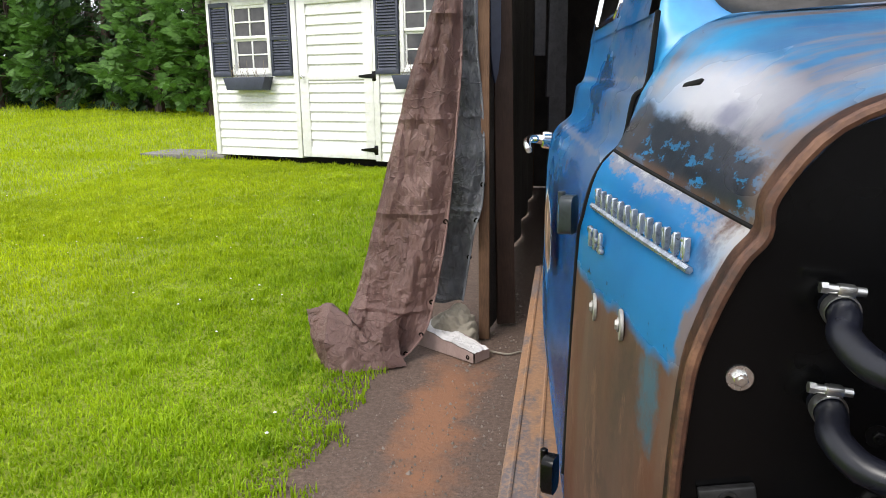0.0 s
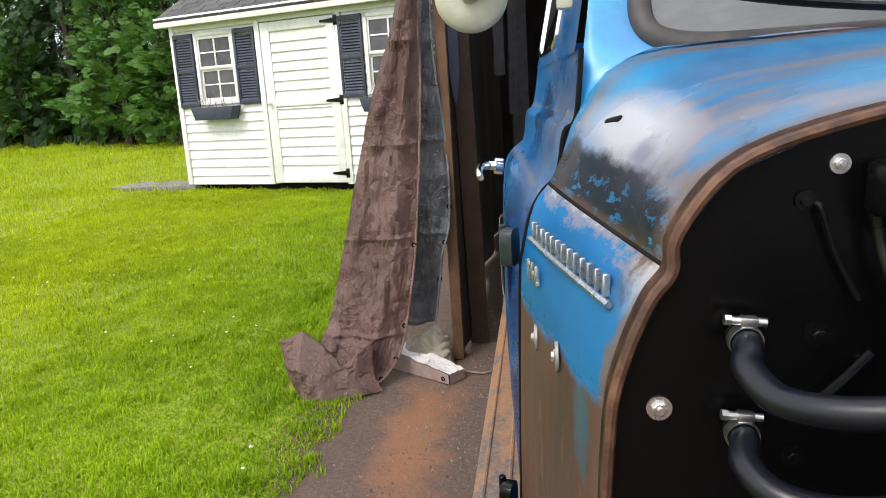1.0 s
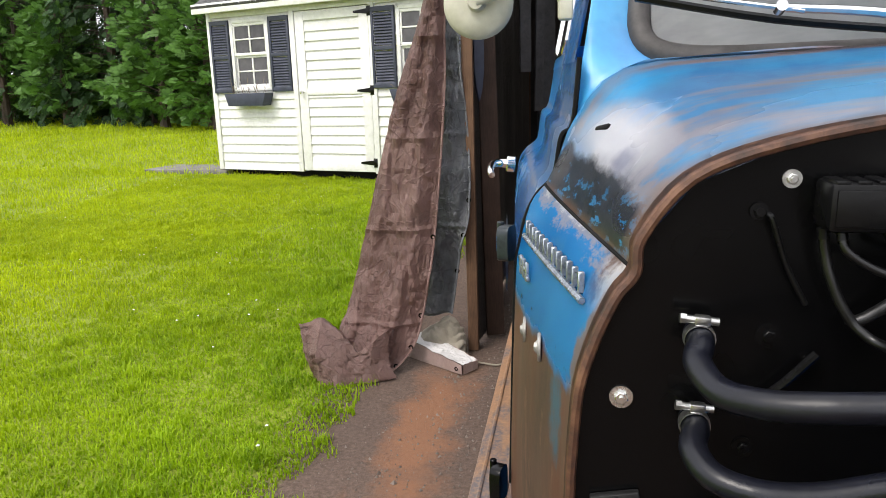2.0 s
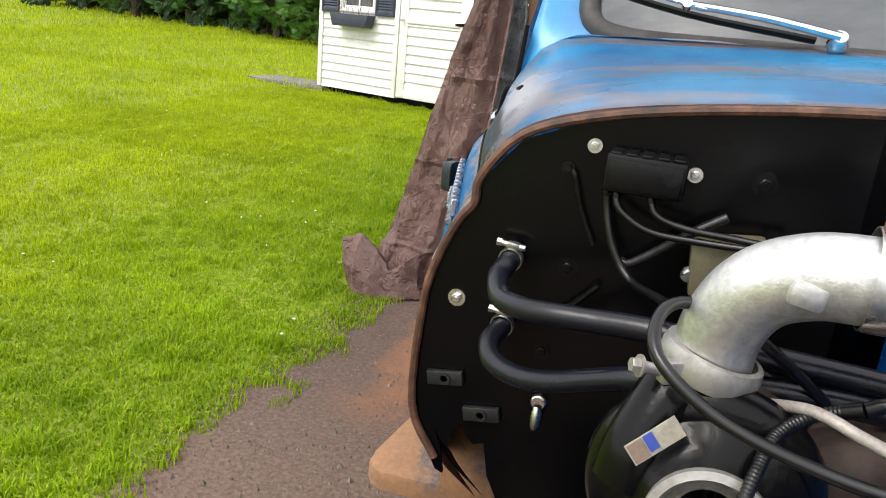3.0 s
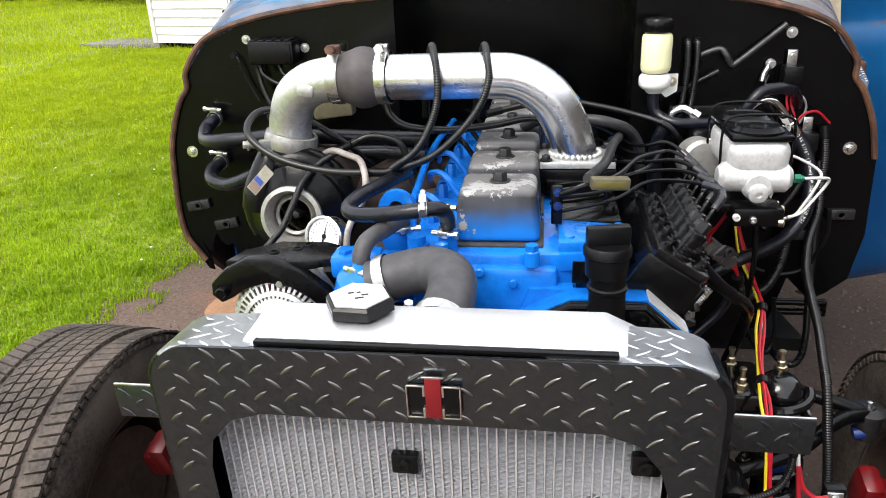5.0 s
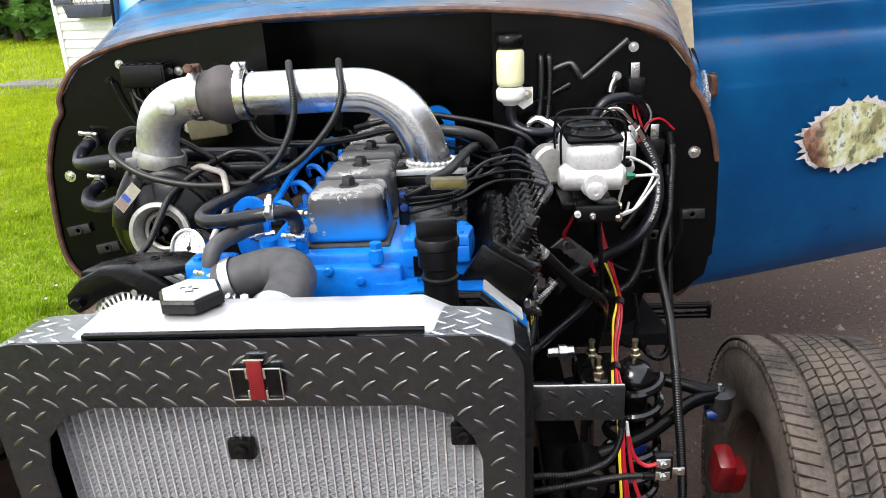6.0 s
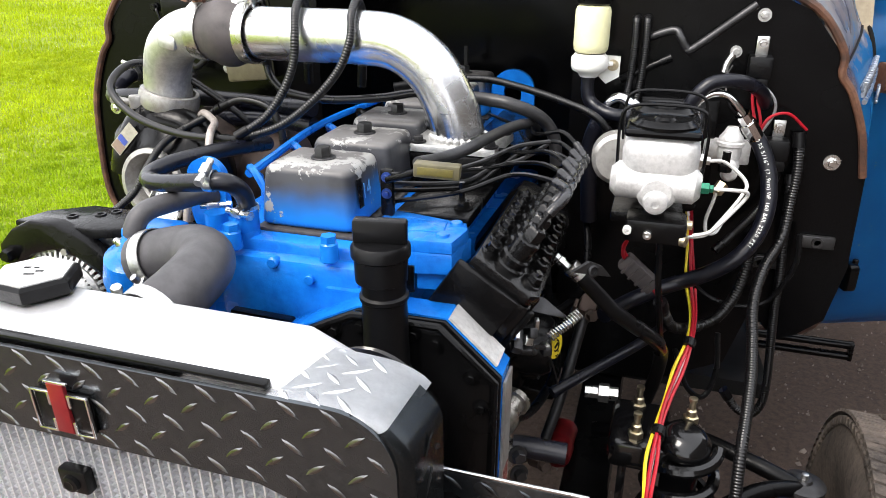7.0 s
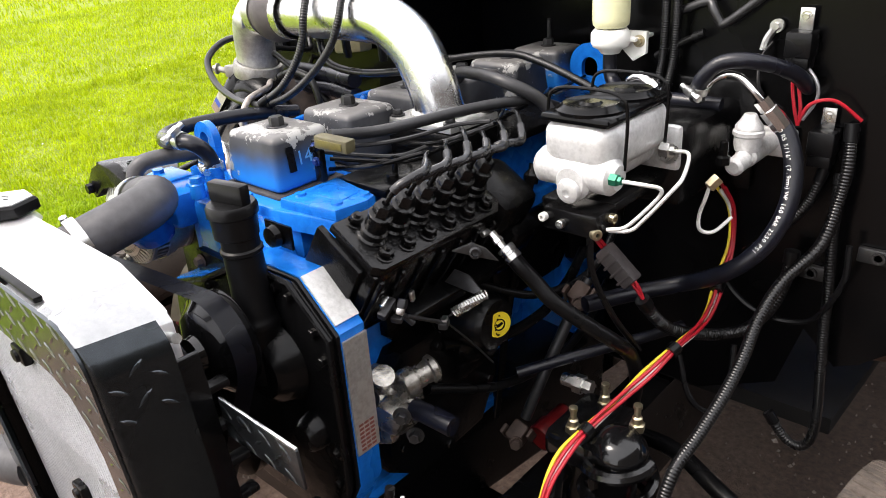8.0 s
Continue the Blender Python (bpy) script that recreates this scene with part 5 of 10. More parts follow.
part("door_jamb", bm, M["cream_trim"], truck, "beige inner door jamb")

# doors: the passenger door shut, the driver's door swung open
def door(side, turn):
    M_ = None
    if turn:
        hinge = Vector((side * 0.845, 0.455, 0))
        M_ = Matrix.Translation(hinge) @ Matrix.Rotation(radians(turn), 4, "Z") @ Matrix.Translation(-hinge)
    bm = B()
    loft(bm, DOORF, 0.450, DOOR, 1.43, 0, 10, side, 28, 5, M_=M_)
    gap = B()
    edge = [Vector((-side * (x - 0.0005), 0.4445, z)) for x, z in DOORF[2:]]
    tube(gap, [M_ @ p for p in edge] if M_ else edge, 0.0042, 6, 5)
    part("door_gap", gap, M["dark_void"], truck)
    d = part("door", bm, M["door_plain"] if turn else M["truck_door"], truck, "open blue door with a worn painted patch" if turn else "shut blue door, scuffed and faded")
    # window opening, posts and trim
    def wx(y, z):
        x = -0.724 - 0.061 * (1 - max(0.0, 1 - (y - 0.45) / 0.98) ** 1.1) + 0.20 * (z - 1.43)
        v = Vector((-side * x, y, z))
        return M_ @ v if M_ else v
    pts = [(0.92, 1.445), (1.30, 1.445), (1.345, 1.46), (1.355, 1.50), (1.34, 1.80), (1.29, 1.84), (0.90, 1.84), (0.87, 1.80), (0.88, 1.47)]
    P = [wx(y, z) for y, z in pts]
    bm = B()
    tube(bm, P + P[:1], 0.006, 8, 1)
    part("window_frame", bm, M["chrome"], d, "bright window trim")
    bm = B()
    bm.faces.new([bm.verts.new(p) for p in P])
    bmesh.ops.solidify(bm, geom=bm.faces[:], thickness=0.004)
    pane = part("pane", bm, M["glass"], d)
    pane.visible_shadow = False
    bm = B()
    def front_y(z):
        return 0.452 if z < 1.32 else 0.470 + 0.28 * (z - 1.32)
    sheet(bm, lambda u, v: wx(front_y(1.416 + 0.434 * v) + (0.885 - front_y(1.416 + 0.434 * v)) * u, 1.416 + 0.434 * v), 8, 12, 0.004)
    sheet(bm, lambda u, v: wx(1.35 + 0.08 * u, 1.416 + 0.434 * v), 3, 8, 0.004)
    sheet(bm, lambda u, v: wx(0.62 + 0.80 * u, 1.835 + 0.045 * v), 8, 2, 0.02)
    sheet(bm, lambda u, v: wx(0.86 + 0.50 * u, 1.416 + 0.027 * v), 8, 3, 0.004)
    part("upper_frame", bm, M["door_plain"] if turn else M["truck_door"], d)
    for z, h in ((1.122, 0.060), (0.677, 0.066)):
        a = Vector((side * (0.838 if z > 1 else 0.858), 0.444, z))
        bm = B()
        ring = [(0.020 * math.copysign(abs(math.cos(q)) ** 0.5, math.cos(q)), h / 2 * math.copysign(abs(math.sin(q)) ** 0.45, math.sin(q))) for q in (2 * math.pi * k / 28 for k in range(28))]
        prism(bm, ring, a - Vector((side * 0.006, 0, 0)), Vector((side * 0.30, -0.95, 0)), Z_UP, (side * 0.020, 0.006, 0), 0.004)
        cyl(bm, a + Vector((side * 0.014, 0.018, -h / 2 - 0.004)), a + Vector((side * 0.014, 0.018, h / 2 + 0.004)), 0.0065, seg=14, bev=0.0015)
        hg = part("hinge", bm, (M["rust_edge"] if turn else M["hinge_blue"]) if z > 1 else M["black_satin"], d, "weathered door hinge")
        bm = B()
        prism(bm, [(x_ * 0.62, z_ * 0.72) for x_, z_ in ring], a + Vector((side * 0.013, 0.004, 0)), Vector((side * 0.30, -0.95, 0)), Z_UP, (side * 0.0025, 0.0008, 0))
        part("hinge_recess", bm, M["truck_door"] if z > 1 else M["dark_void"], hg)
    # handle
    bm = B()
    base = Vector((side * 0.895, 1.24, 1.17))
    pts = [base, base + Vector((side * 0.032, -0.005, 0.004)), base + Vector((side * 0.046, -0.04, 0.004)), base + Vector((side * 0.046, -0.10, -0.004)), base + Vector((side * 0.040, -0.13, -0.014))]
    if M_:
        pts = [M_ @ p for p in pts]
    tube(bm, pts, 0.013, 12, 6, 0, 0.008)
    ax = (pts[1] - pts[0]).normalized()
    cyl(bm, pts[0] - ax * 0.01, pts[0] + ax * 0.014, 0.022, seg=16, bev=0.003)
    part("door_handle", bm, M["chrome"], d, "chrome door handle")
    # worn painted patch on the door
    bm = B()
    rng = random.Random(8)

    def onside(y, z):
        s = (y - 0.45) / 0.98
        x = -0.842 - 0.063 * (1 - (1 - s) ** 1.1) - 0.008
        v = Vector((-side * x, y, z))
        return M_ @ v if M_ else v
    n = 76
    py, pz, rw, rh = (1.02, 0.922, 0.255, 0.118) if turn else (0.93, 0.995, 0.17, 0.095)

    def ragged(bm, spike, lift):
        """A flat ragged-edged shape painted on the door's skin."""
        up = (M_.to_3x3() if M_ else Matrix.Identity(3)) @ Vector((side * lift, 0, 0))
        rim = []
        for k in range(n):
            q = 2 * math.pi * k / n
            r = 1.0 - 0.16 * rng.random() ** 2 if k % 2 else 1.0 - spike * (0.5 + 0.8 * rng.random())
            if spike < 0.1:
                r = 0.79 + 0.04 * math.sin(5 * q) + 0.03 * rng.random()
            rim.append(bm.verts.new(onside(py + rw * r * math.cos(q), pz + rh * r * math.sin(q)) + up))
        c = bm.verts.new(onside(py, pz) + up * 1.5)
        for k in range(n):
            bm.faces.new((rim[k], rim[(k + 1) % n], c))
    ragged(bm, 0.19, 0.0)
    rim_part = part("patch_rim", bm, M["pad_white"], d, "spiky white rim of the painted patch")
    bm = B()
    ragged(bm, 0.0, 0.0015)
    part("painted_patch", bm, M["patch"], d, "faded cream and brown painted patch")
    return d



door(-1, 0)
door(1, -60)

# rest of the cab
bm = B()
sheet(bm, lambda u, v: Vector((0.70 + 0.09 * u - 0.05 * v, 0.47 + 0.16 * v, 0.62 + 1.2 * v)), 4, 10, 0.01)
part("door_jamb", bm, M["cream_trim"], truck, "beige door jamb")
for side in (-1, 1):
    bm = B()
    loft(bm, DOOR, 1.44, REAR, 1.86, 0, 10, side, 6)
    sheet(bm, lambda u, v: Vector((side * (0.785 - 0.09 * v - 0.06 * u ** 3), 1.44 + 0.42 * u, 1.415 + 0.46 * v)), 8, 8, 0.006)
    part("rear_corner", bm, M["truck_door"], truck)
bm = B()
box(bm, (0, 1.86, 1.0), (1.5, 0.02, 1.0), (0, 0, 0), 0.004)
part("rear_wall", bm, M["truck"], truck)
bm = B()
sheet(bm, lambda u, v: Vector(((2 * u - 1) * 0.72 * (1 - 0.06 * (2 * v - 1) ** 2), 0.62 + 1.24 * v, 1.86 + 0.10 * (1 - (2 * u - 1) ** 4) * (1 - (2 * v - 1) ** 4))), 20, 14, 0.02)
part("roof", bm, M["truck"], truck, "blue cab roof")


def screen(u, v, off=0.0, grow=0.0):
    """A place on the curved windscreen."""
    x = (2 * u - 1) * (0.640 + grow - 0.05 * v)
    return Vector((x, 0.40 + 0.15 * (abs(x) / 0.6) ** 2.4 * 0.55 + 0.26 * v - off, 1.412 + 0.39 * v - 0.006 * (abs(x) / 0.6) ** 2))


def rounded(n=64, r=0.16):
    out = []
    for k in range(n):
        q = 2 * math.pi * k / n
        c, s = math.cos(q), math.sin(q)
        e = 0.30
        out.append((0.5 + 0.5 * math.copysign(abs(c) ** (e * 0.6), c), 0.5 + 0.5 * math.copysign(abs(s) ** e, s)))
    return out


ring = rounded()
bm = B()
sheet(bm, lambda u, v: screen(u, v), 24, 8, 0.005)
part("windscreen", bm, M["dusty_glass"], truck, "dusty windscreen glass")
bm = B()
L3 = [screen(u, v, 0.006, 0.0) for u, v in ring]
tube(bm, L3 + L3[:1], 0.020, 10, 1)
part("gasket", bm, M["gasket"], truck, "weathered grey windscreen rubber")
# body panel round the windscreen, from the glass to the door seam, cowl and roof
CEDGE = [(-0.742, 1.298), (-0.728, 1.330), (-0.690, 1.380), (-0.655, 1.402), (-0.47, 1.418), (-0.24, 1.429), (0.0, 1.432)]


def cowl_z(x):
    x = -abs(x)
    for (x0, z0), (x1, z1) in zip(CEDGE, CEDGE[1:]):
        if x <= x1:
            return z0 + (z1 - z0) * max(0.0, (x - x0) / (x1 - x0))
    return 1.432


def seam(w):
    """Door seam from the cowl corner to the roof, passenger side."""
    P = [Vector((-0.742, 0.446, 1.298)), Vector((-0.731, 0.460, 1.330)), Vector((-0.717, 0.482, 1.423)), Vector((-0.685, 0.540, 1.64)), Vector((-0.655, 0.62, 1.87))]
    z = 1.298 + 0.572 * w
    for p, q in zip(P, P[1:]):
        if z <= q.z:
            return p.lerp(q, (z - p.z) / (q.z - p.z))
    return P[-1]


def rim_point(u, v):
    a, b = 2 * u - 1, 2 * v - 1
    if abs(a) >= abs(b):
        p = seam(0.5 + 0.5 * b / abs(a))
        return Vector((math.copysign(p.x, a), p.y, p.z))
    if b < 0:
        x = 0.742 * a / abs(b)
        return Vector((x, 0.438 + 0.008 * (abs(x) / 0.742) ** 8, cowl_z(x)))
    return Vector((0.655 * a / b, 0.62, 1.87))


bm = B()
grid = []
for u, v in rounded(160):
    p, q = screen(u, v, 0.004), rim_point(u, v)
    col = []
    for k in range(6):
        s = k / 5
        c = p.lerp(q, s)
        c += Vector((math.copysign(0.016, c.x) * min(1, abs(c.x) / 0.5), -0.020, 0.006)) * math.sin(math.pi * s) * min(1.0, (q - p).length / 0.06)
        col.append(bm.verts.new(c))
    grid.append(col)
for k in range(len(grid)):
    g0, g1 = grid[k], grid[(k + 1) % len(grid)]
    for j in range(5):
        bm.faces.new((g0[j], g0[j + 1], g1[j + 1], g1[j]))
part("windscreen_surround", bm, M["truck"], truck, "blue panel and pillars round the windscreen")
# wipers
for px in (-0.222, 0.30):
    wip = B()
    pv = Vector((px, 0.385, 1.428))
    lathe(wip, [(0, 0), (0.015, 0), (0.017, 0.012), (0.012, 0.026), (0, 0.028)], pv, (0, -0.75, 0.66), 14)
    a, j, tip = pv + Vector((0, -0.022, 0.016)), Vector((px - 0.229, 0.365, 1.474)), Vector((px - 0.40, 0.405, 1.508))
    tube(wip, [a, a.lerp(j, 0.5) + Vector((0, -0.006, 0.004)), j], 0.0075, 8, 4, 0, 0.006)
    tube(wip, [j + Vector((0.03, -0.004, -0.006)), j, tip], 0.0045, 8, 4, 0, 0.003)
    lathe(wip, [(0, -0.009), (0.008, -0.009), (0.008, 0.009), (0, 0.009)], j, (0, -1, 0.3), 14)
    wp = part("wiper", wip, M["chrome"], truck, "bright windscreen wiper")
    bm = B()
    tube(bm, [j + Vector((0.20, 0.030, -0.038)), j + Vector((0.0, 0.022, -0.014)), tip + Vector((-0.02, 0.012, -0.006))], 0.006, 6, 4)
    part("wiper_blade", bm, M["black_plastic"], wp)
# vent slot, washers and shoulder weld of the cowl
bm = B()
box(bm, (-0.688, 0.30, 1.316), (0.016, 0.046, 0.010), (-10, 38, 14), 0.004)
part("vent_slot", bm, M["dark_void"], truck)
for y, z in ((0.318, 1.014), (0.198, 1.030)):
    bm = B()
    x = -0.728 - 0.098 * (1 - (1 - y / 0.438) ** 1.1) - 0.004
    cyl(bm, (x + 0.006, y, z), (x + 0.001, y, z), 0.020, seg=22, bev=0.0008)
    bolt(bm, (x + 0.001, y, z), (-1, 0.1, 0), 0.007, 0.003, 1.3)
    part("washer", bm, M["alu_dull"], truck, "zinc washer and bolt")


def emblem(side):
    """Raised maker's script on the cowl side, as plain bars, and a smaller badge below it."""
    bm = B()

    def at(y, z):
        s = y / 0.438
        row = [(f[1] + (c[1] - f[1]) * s, f[0] + (c[0] - f[0]) * (1 - (1 - s) ** 1.1)) for f, c in zip(FRONT, COWL)]
        x = next(a[1] + (b[1] - a[1]) * (z - a[0]) / (b[0] - a[0]) for a, b in zip(row, row[1:]) if b[0] >= z)
        return Vector((-side * (x - 0.010), y, z))
    o4 = Vector((-side * 0.004, 0, 0))
    tube(bm, [at(0.392, 1.146) + o4, at(0.23, 1.142) + o4, at(0.062, 1.137) + o4], 0.0045, 6, 6)
    em = part("emblem", bm, M["emblem"], truck, "pitted chrome script emblem")
    n = 13
    for k in range(n):
        bm = B()
        y = 0.385 - 0.315 * (k + 0.5) / n
        c = at(y, 1.161 - 0.008 * (k / n))
        lean = (0, 0, -side * 13.5)
        out = c - Vector((side * 0.003, 0, 0))
        box(bm, out, (0.008, 0.005, 0.026), lean, 0.0012, 1)
        box(bm, out + Vector((0, 0.008, 0.008 - 0.014 * (k % 2))), (0.007, 0.015, 0.005), lean, 0.0012, 1)
        box(bm, out + Vector((0, 0.013, -0.002)), (0.008, 0.004, 0.020), lean, 0.0012, 1)
        part("raised_bar", bm, M["emblem"], em)
    for k in range(3):
        bm = B()
        c = at(0.355 - 0.024 * k, 1.108)
        box(bm, c - Vector((side * 0.002, 0, 0)), (0.006, 0.008, 0.030), (0, 0, -side * 13.5), 0.002)
        box(bm, c - Vector((side * 0.002, 0, 0.010 * (k - 1))), (0.006, 0.021, 0.007), (0, 0, -side * 13.5), 0.002)
        part("raised_bar", bm, M["emblem"], em)


M["emblem"] = surf("pitted_chrome", (0.42, 0.46, 0.52), (0.14, 0.16, 0.20), 0.28, 0.7, 150, 30, 0.001)
emblem(-1)
emblem(1)


def mirror(side):
    bm = B()
    base, c = Vector((side * 0.745, 0.46, 1.50)), Vector((side * 0.885, 0.48, 1.512))
    tube(bm, [base, base + Vector((side * 0.02, -0.02, 0.03)), c + Vector((-side * 0.06, -0.03, 0.015)), c + Vector((0, -0.03, 0))], 0.009, 10, 5)
    box(bm, base, (0.024, 0.03, 0.045), (0, 0, 0), 0.006)
    mr = part("mirror_arm", bm, M["cream"], truck, "cream mirror arm")
    bm = B()
    lathe(bm, [(0, -0.016), (0.03, -0.015), (0.050, -0.009), (0.057, 0.0), (0.057, 0.006), (0.052, 0.008), (0, 0.008)], c, (0, 1, 0), 32)
    lathe(bm, [(0, -0.035), (0.012, -0.034), (0.016, -0.016)], c, (0, 1, 0), 14)
    part("mirror_head", bm, M["cream"], mr, "round cream mirror back")


mirror(-1)


def running_board(side):
    bm = B()
    out, inn = 0.985, 0.80
    prism(bm, [(inn - 0.03, 0.50), (0.86, 0.485), (0.955, 0.480), (0.985, 0.490), (1.004, 0.520), (1.008, 0.56), (0.992, 0.72), (out, 0.80), (out, 3.0), (inn, 3.0), (inn, 0.75)], (0, 0, 0.335), Vector((side, 0, 0)), Vector((0, 1, 0)), (0, 0, 0.05), 0.012)
    board = part("running_board", bm, M["board_rust"], truck, "rusty steel running board")
    for k in (0.15, 0.5, 0.85):
        x = inn + (out - inn) * k
        bm = B()
        tube(bm, [(side * x, 0.78, 0.3845), (side * x, 1.6, 0.386), (side * x, 2.98, 0.386)], 0.006, 6, 1)
        part("board_rib", bm, M["board_rust"], board)


running_board(-1)


# red paint with the shade on the caliper put into its colour
M["red_dark"] = surf("darkened_red_paint", (0.15, 0.005, 0.007), (0.05, 0.003, 0.004), 0.35)
M["pale_line"] = surf("pale_coolant_line", (0.44, 0.40, 0.37), (0.25, 0.22, 0.20), 0.38, 0.3, 260, 30, 0.0004)
M["plate_cream"] = surf("worn_cream_plate", (0.46, 0.44, 0.36), (0.30, 0.28, 0.23), 0.5, 0.2, 200, 60)
M["plate_beige"] = surf("worn_beige_plate", (0.30, 0.22, 0.17), (0.20, 0.16, 0.14), 0.5, 0.2, 200, 60)
M["iron_dark"] = surf("dark_oiled_steel", (0.05, 0.05, 0.052), (0.025, 0.025, 0.026), 0.4, 0.7, 90, 15)
M["rubber_brown"] = surf("brown_rubber", (0.065, 0.055, 0.055), (0.032, 0.028, 0.028), 0.6, 0, 60, 9, 0.0008)
M["print_red"] = surf("plate_print", (0.22, 0.05, 0.04), (0.14, 0.04, 0.03), 0.5)
M["dial"] = surf("white_dial", (0.80, 0.82, 0.84), (0.74, 0.76, 0.78), 0.35)
M["copper_red"] = surf("red_windings", (0.22, 0.03, 0.02), (0.1, 0.015, 0.012), 0.5, 0.2)
M["steel_blue"] = surf("bright_steel", (0.62, 0.70, 0.74), (0.45, 0.52, 0.56), 0.22, 1.0)
# same plate twice; the second has the front's dark reflections painted in
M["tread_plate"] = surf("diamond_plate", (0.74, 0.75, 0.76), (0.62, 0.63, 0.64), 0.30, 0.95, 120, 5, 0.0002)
M["tread_shaded"] = surf("diamond_plate_shaded", (0.092, 0.104, 0.114), (0.058, 0.066, 0.074), 0.24, 0.9, 120, 5, 0.0003)
M["tank"] = surf("bright_sheet_aluminium", (0.93, 0.93, 0.94), (0.84, 0.84, 0.86), 0.40, 0.85, 120, 5, 0.0002)
M["fin"] = surf("radiator_fins", (0.86, 0.87, 0.90), (0.62, 0.63, 0.66), 0.34, 0.65, 300, 4)
M["res_fluid"] = surf("milky_plastic", (0.82, 0.80, 0.50), (0.74, 0.72, 0.40), 0.35)
M["res_white"] = surf("white_plastic", (0.80, 0.80, 0.76), (0.72, 0.72, 0.68), 0.35)
M["blue_dark"] = surf("blue_bushing", (0.004, 0.028, 0.16), (0.003, 0.018, 0.10), 0.4)
M["yellow_dull"] = surf("yellowed_plate", (0.12, 0.10, 0.022), (0.06, 0.05, 0.015), 0.5)
M["green"] = surf("green_anodised", (0.02, 0.20, 0.12), (0.012, 0.12, 0.07), 0.35, 0.5)
M["line_white"] = surf("pale_coated_line", (0.70, 0.70, 0.68), (0.58, 0.58, 0.56), 0.4, 0.3)
M["olive"] = surf("olive_metal", (0.17, 0.15, 0.09), (0.10, 0.09, 0.055), 0.5, 0.3)
M["olive_tag"] = surf("olive_tag", (0.10, 0.088, 0.045), (0.05, 0.044, 0.024), 0.55)
M["rod_grey"] = surf("grey_steel", (0.30, 0.30, 0.31), (0.18, 0.18, 0.19), 0.4, 0.6)
M["tread_lug"] = surf("polished_lugs", (0.22, 0.22, 0.22), (0.13, 0.13, 0.13), 0.28, 1.0)
M["pump_metal"] = surf("oily_cast_metal", (0.46, 0.44, 0.40), (0.16, 0.15, 0.135), 0.26, 0.85, 90, 26, 0.0015)
M["number_blue"] = surf("number_paint", (0.10, 0.36, 0.75), (0.08, 0.28, 0.6), 0.4)
M["sleeve"] = surf("dusty_sleeve", (0.016, 0.016, 0.018), (0.005, 0.005, 0.006), 0.25, 0.0, 60, 25)


def tyre_mat():
    """Worn tyre rubber with dry dust in patches."""
    m, nt, p, N, L = nodes_of("dusty_tyre_rubber")
    dust = noise_node(nt, 7, 6, 0.65)
    fine = noise_node(nt, 120, 4, 0.7)
    c = mixc(nt, ramp(nt, fine, [(0.35, 0.0), (0.65, 1.0)]), (0.020, 0.017, 0.015), (0.045, 0.038, 0.033))
    c = mixc(nt, ramp(nt, mathn(nt, "ADD", mathn(nt, "MULTIPLY", dust, 0.75), mathn(nt, "MULTIPLY", fine, 0.25)), [(0.40, 0.0), (0.58, 0.85)]), c, (0.115, 0.092, 0.076))
    L.new(c, p.inputs["Base Color"])
    p.inputs["Roughness"].default_value = 0.75
    p.inputs["Specular IOR Level"].default_value = 0.3
    bump(nt, p, fine, 0.0025, 0.6)
    return m


M["tyre"] = tyre_mat()


# ---- engine ----
X, Y, Z = Vector((1, 0, 0)), Vector((0, 1, 0)), Vector((0, 0, 1))


def clamp_ring(parent, p, axis, r, w=0.012, screw=(0, 0, 1), name="hose_clamp"):
    """A worm-drive hose clamp: band, housing and screw."""
    bm = B()
    a = Vector(axis).normalized()
    p = Vector(p)
    lathe(bm, [(r, -w / 2), (r + 0.0012, -w / 2), (r + 0.0016, 0), (r + 0.0012, w / 2), (r, w / 2)], p, a, 28)
    s = Vector(screw)
    s = (s - a * s.dot(a)).normalized()
    t = a.cross(s)
    c = p + s * (r + 0.005)
    rot = Matrix((t, a, s)).transposed().to_euler()
    box(bm, c, (0.016, w * 0.95, 0.010), [math.degrees(v) for v in rot], 0.002)
    cyl(bm, c - t * 0.016, c + t * 0.017, 0.0042, seg=10)
    lathe(bm, [(0, 0), (0.0055, 0), (0.0055, 0.006), (0, 0.006)], c + t * 0.016, t, 6)
    return part(name, bm, M["zinc"], parent, "zinc hose clamp")


engine = thing("engine", (0.04, -0.2, 0.5), "blue six-cylinder diesel engine with chipped covers", "engine")
bm = B()
box(bm, (0.035, -0.19, 0.772), (0.30, 0.74, 0.346), (0, 0, 0), 0.012)
part("block", bm, M["blue"], engine, "blue cast engine block")
for k in range(6):
    bm = B()
    box(bm, (0.187, -0.49 + 0.125 * k, 0.80), (0.02, 0.09, 0.22), (0, 0, 0), 0.012)
    part("block_rib", bm, M["blue"], engine)
bm = B()
box(bm, (0.035, -0.19, 0.606), (0.315, 0.74, 0.02), (0, 0, 0), 0.004)
part("pan_rail", bm, M["blue"], engine)
bm = B()
prism(bm, [(-0.54, 0.597), (-0.54, 0.48), (-0.46, 0.42), (-0.06, 0.36), (0.16, 0.36), (0.18, 0.597)], (-0.10, 0, 0), Y, Z, (0.27, 0, 0), 0.012)
part("oil_pan", bm, M["black_satin"], engine, "black oil pan below the block")
bm = B()
prism(bm, [(-0.10, -0.58), (0.110, -0.574), (0.135, -0.560), (0.138, 0.19), (-0.10, 0.19)], (0, 0, 0.93), X, Y, (0, 0, 0.125), 0.006)
prism(bm, [(0.10, -0.575), (0.205, -0.556), (0.213, -0.50), (0.16, -0.465), (0.10, -0.465)], (0, 0, 1.030), X, Y, (0, 0, 0.025), 0.004)
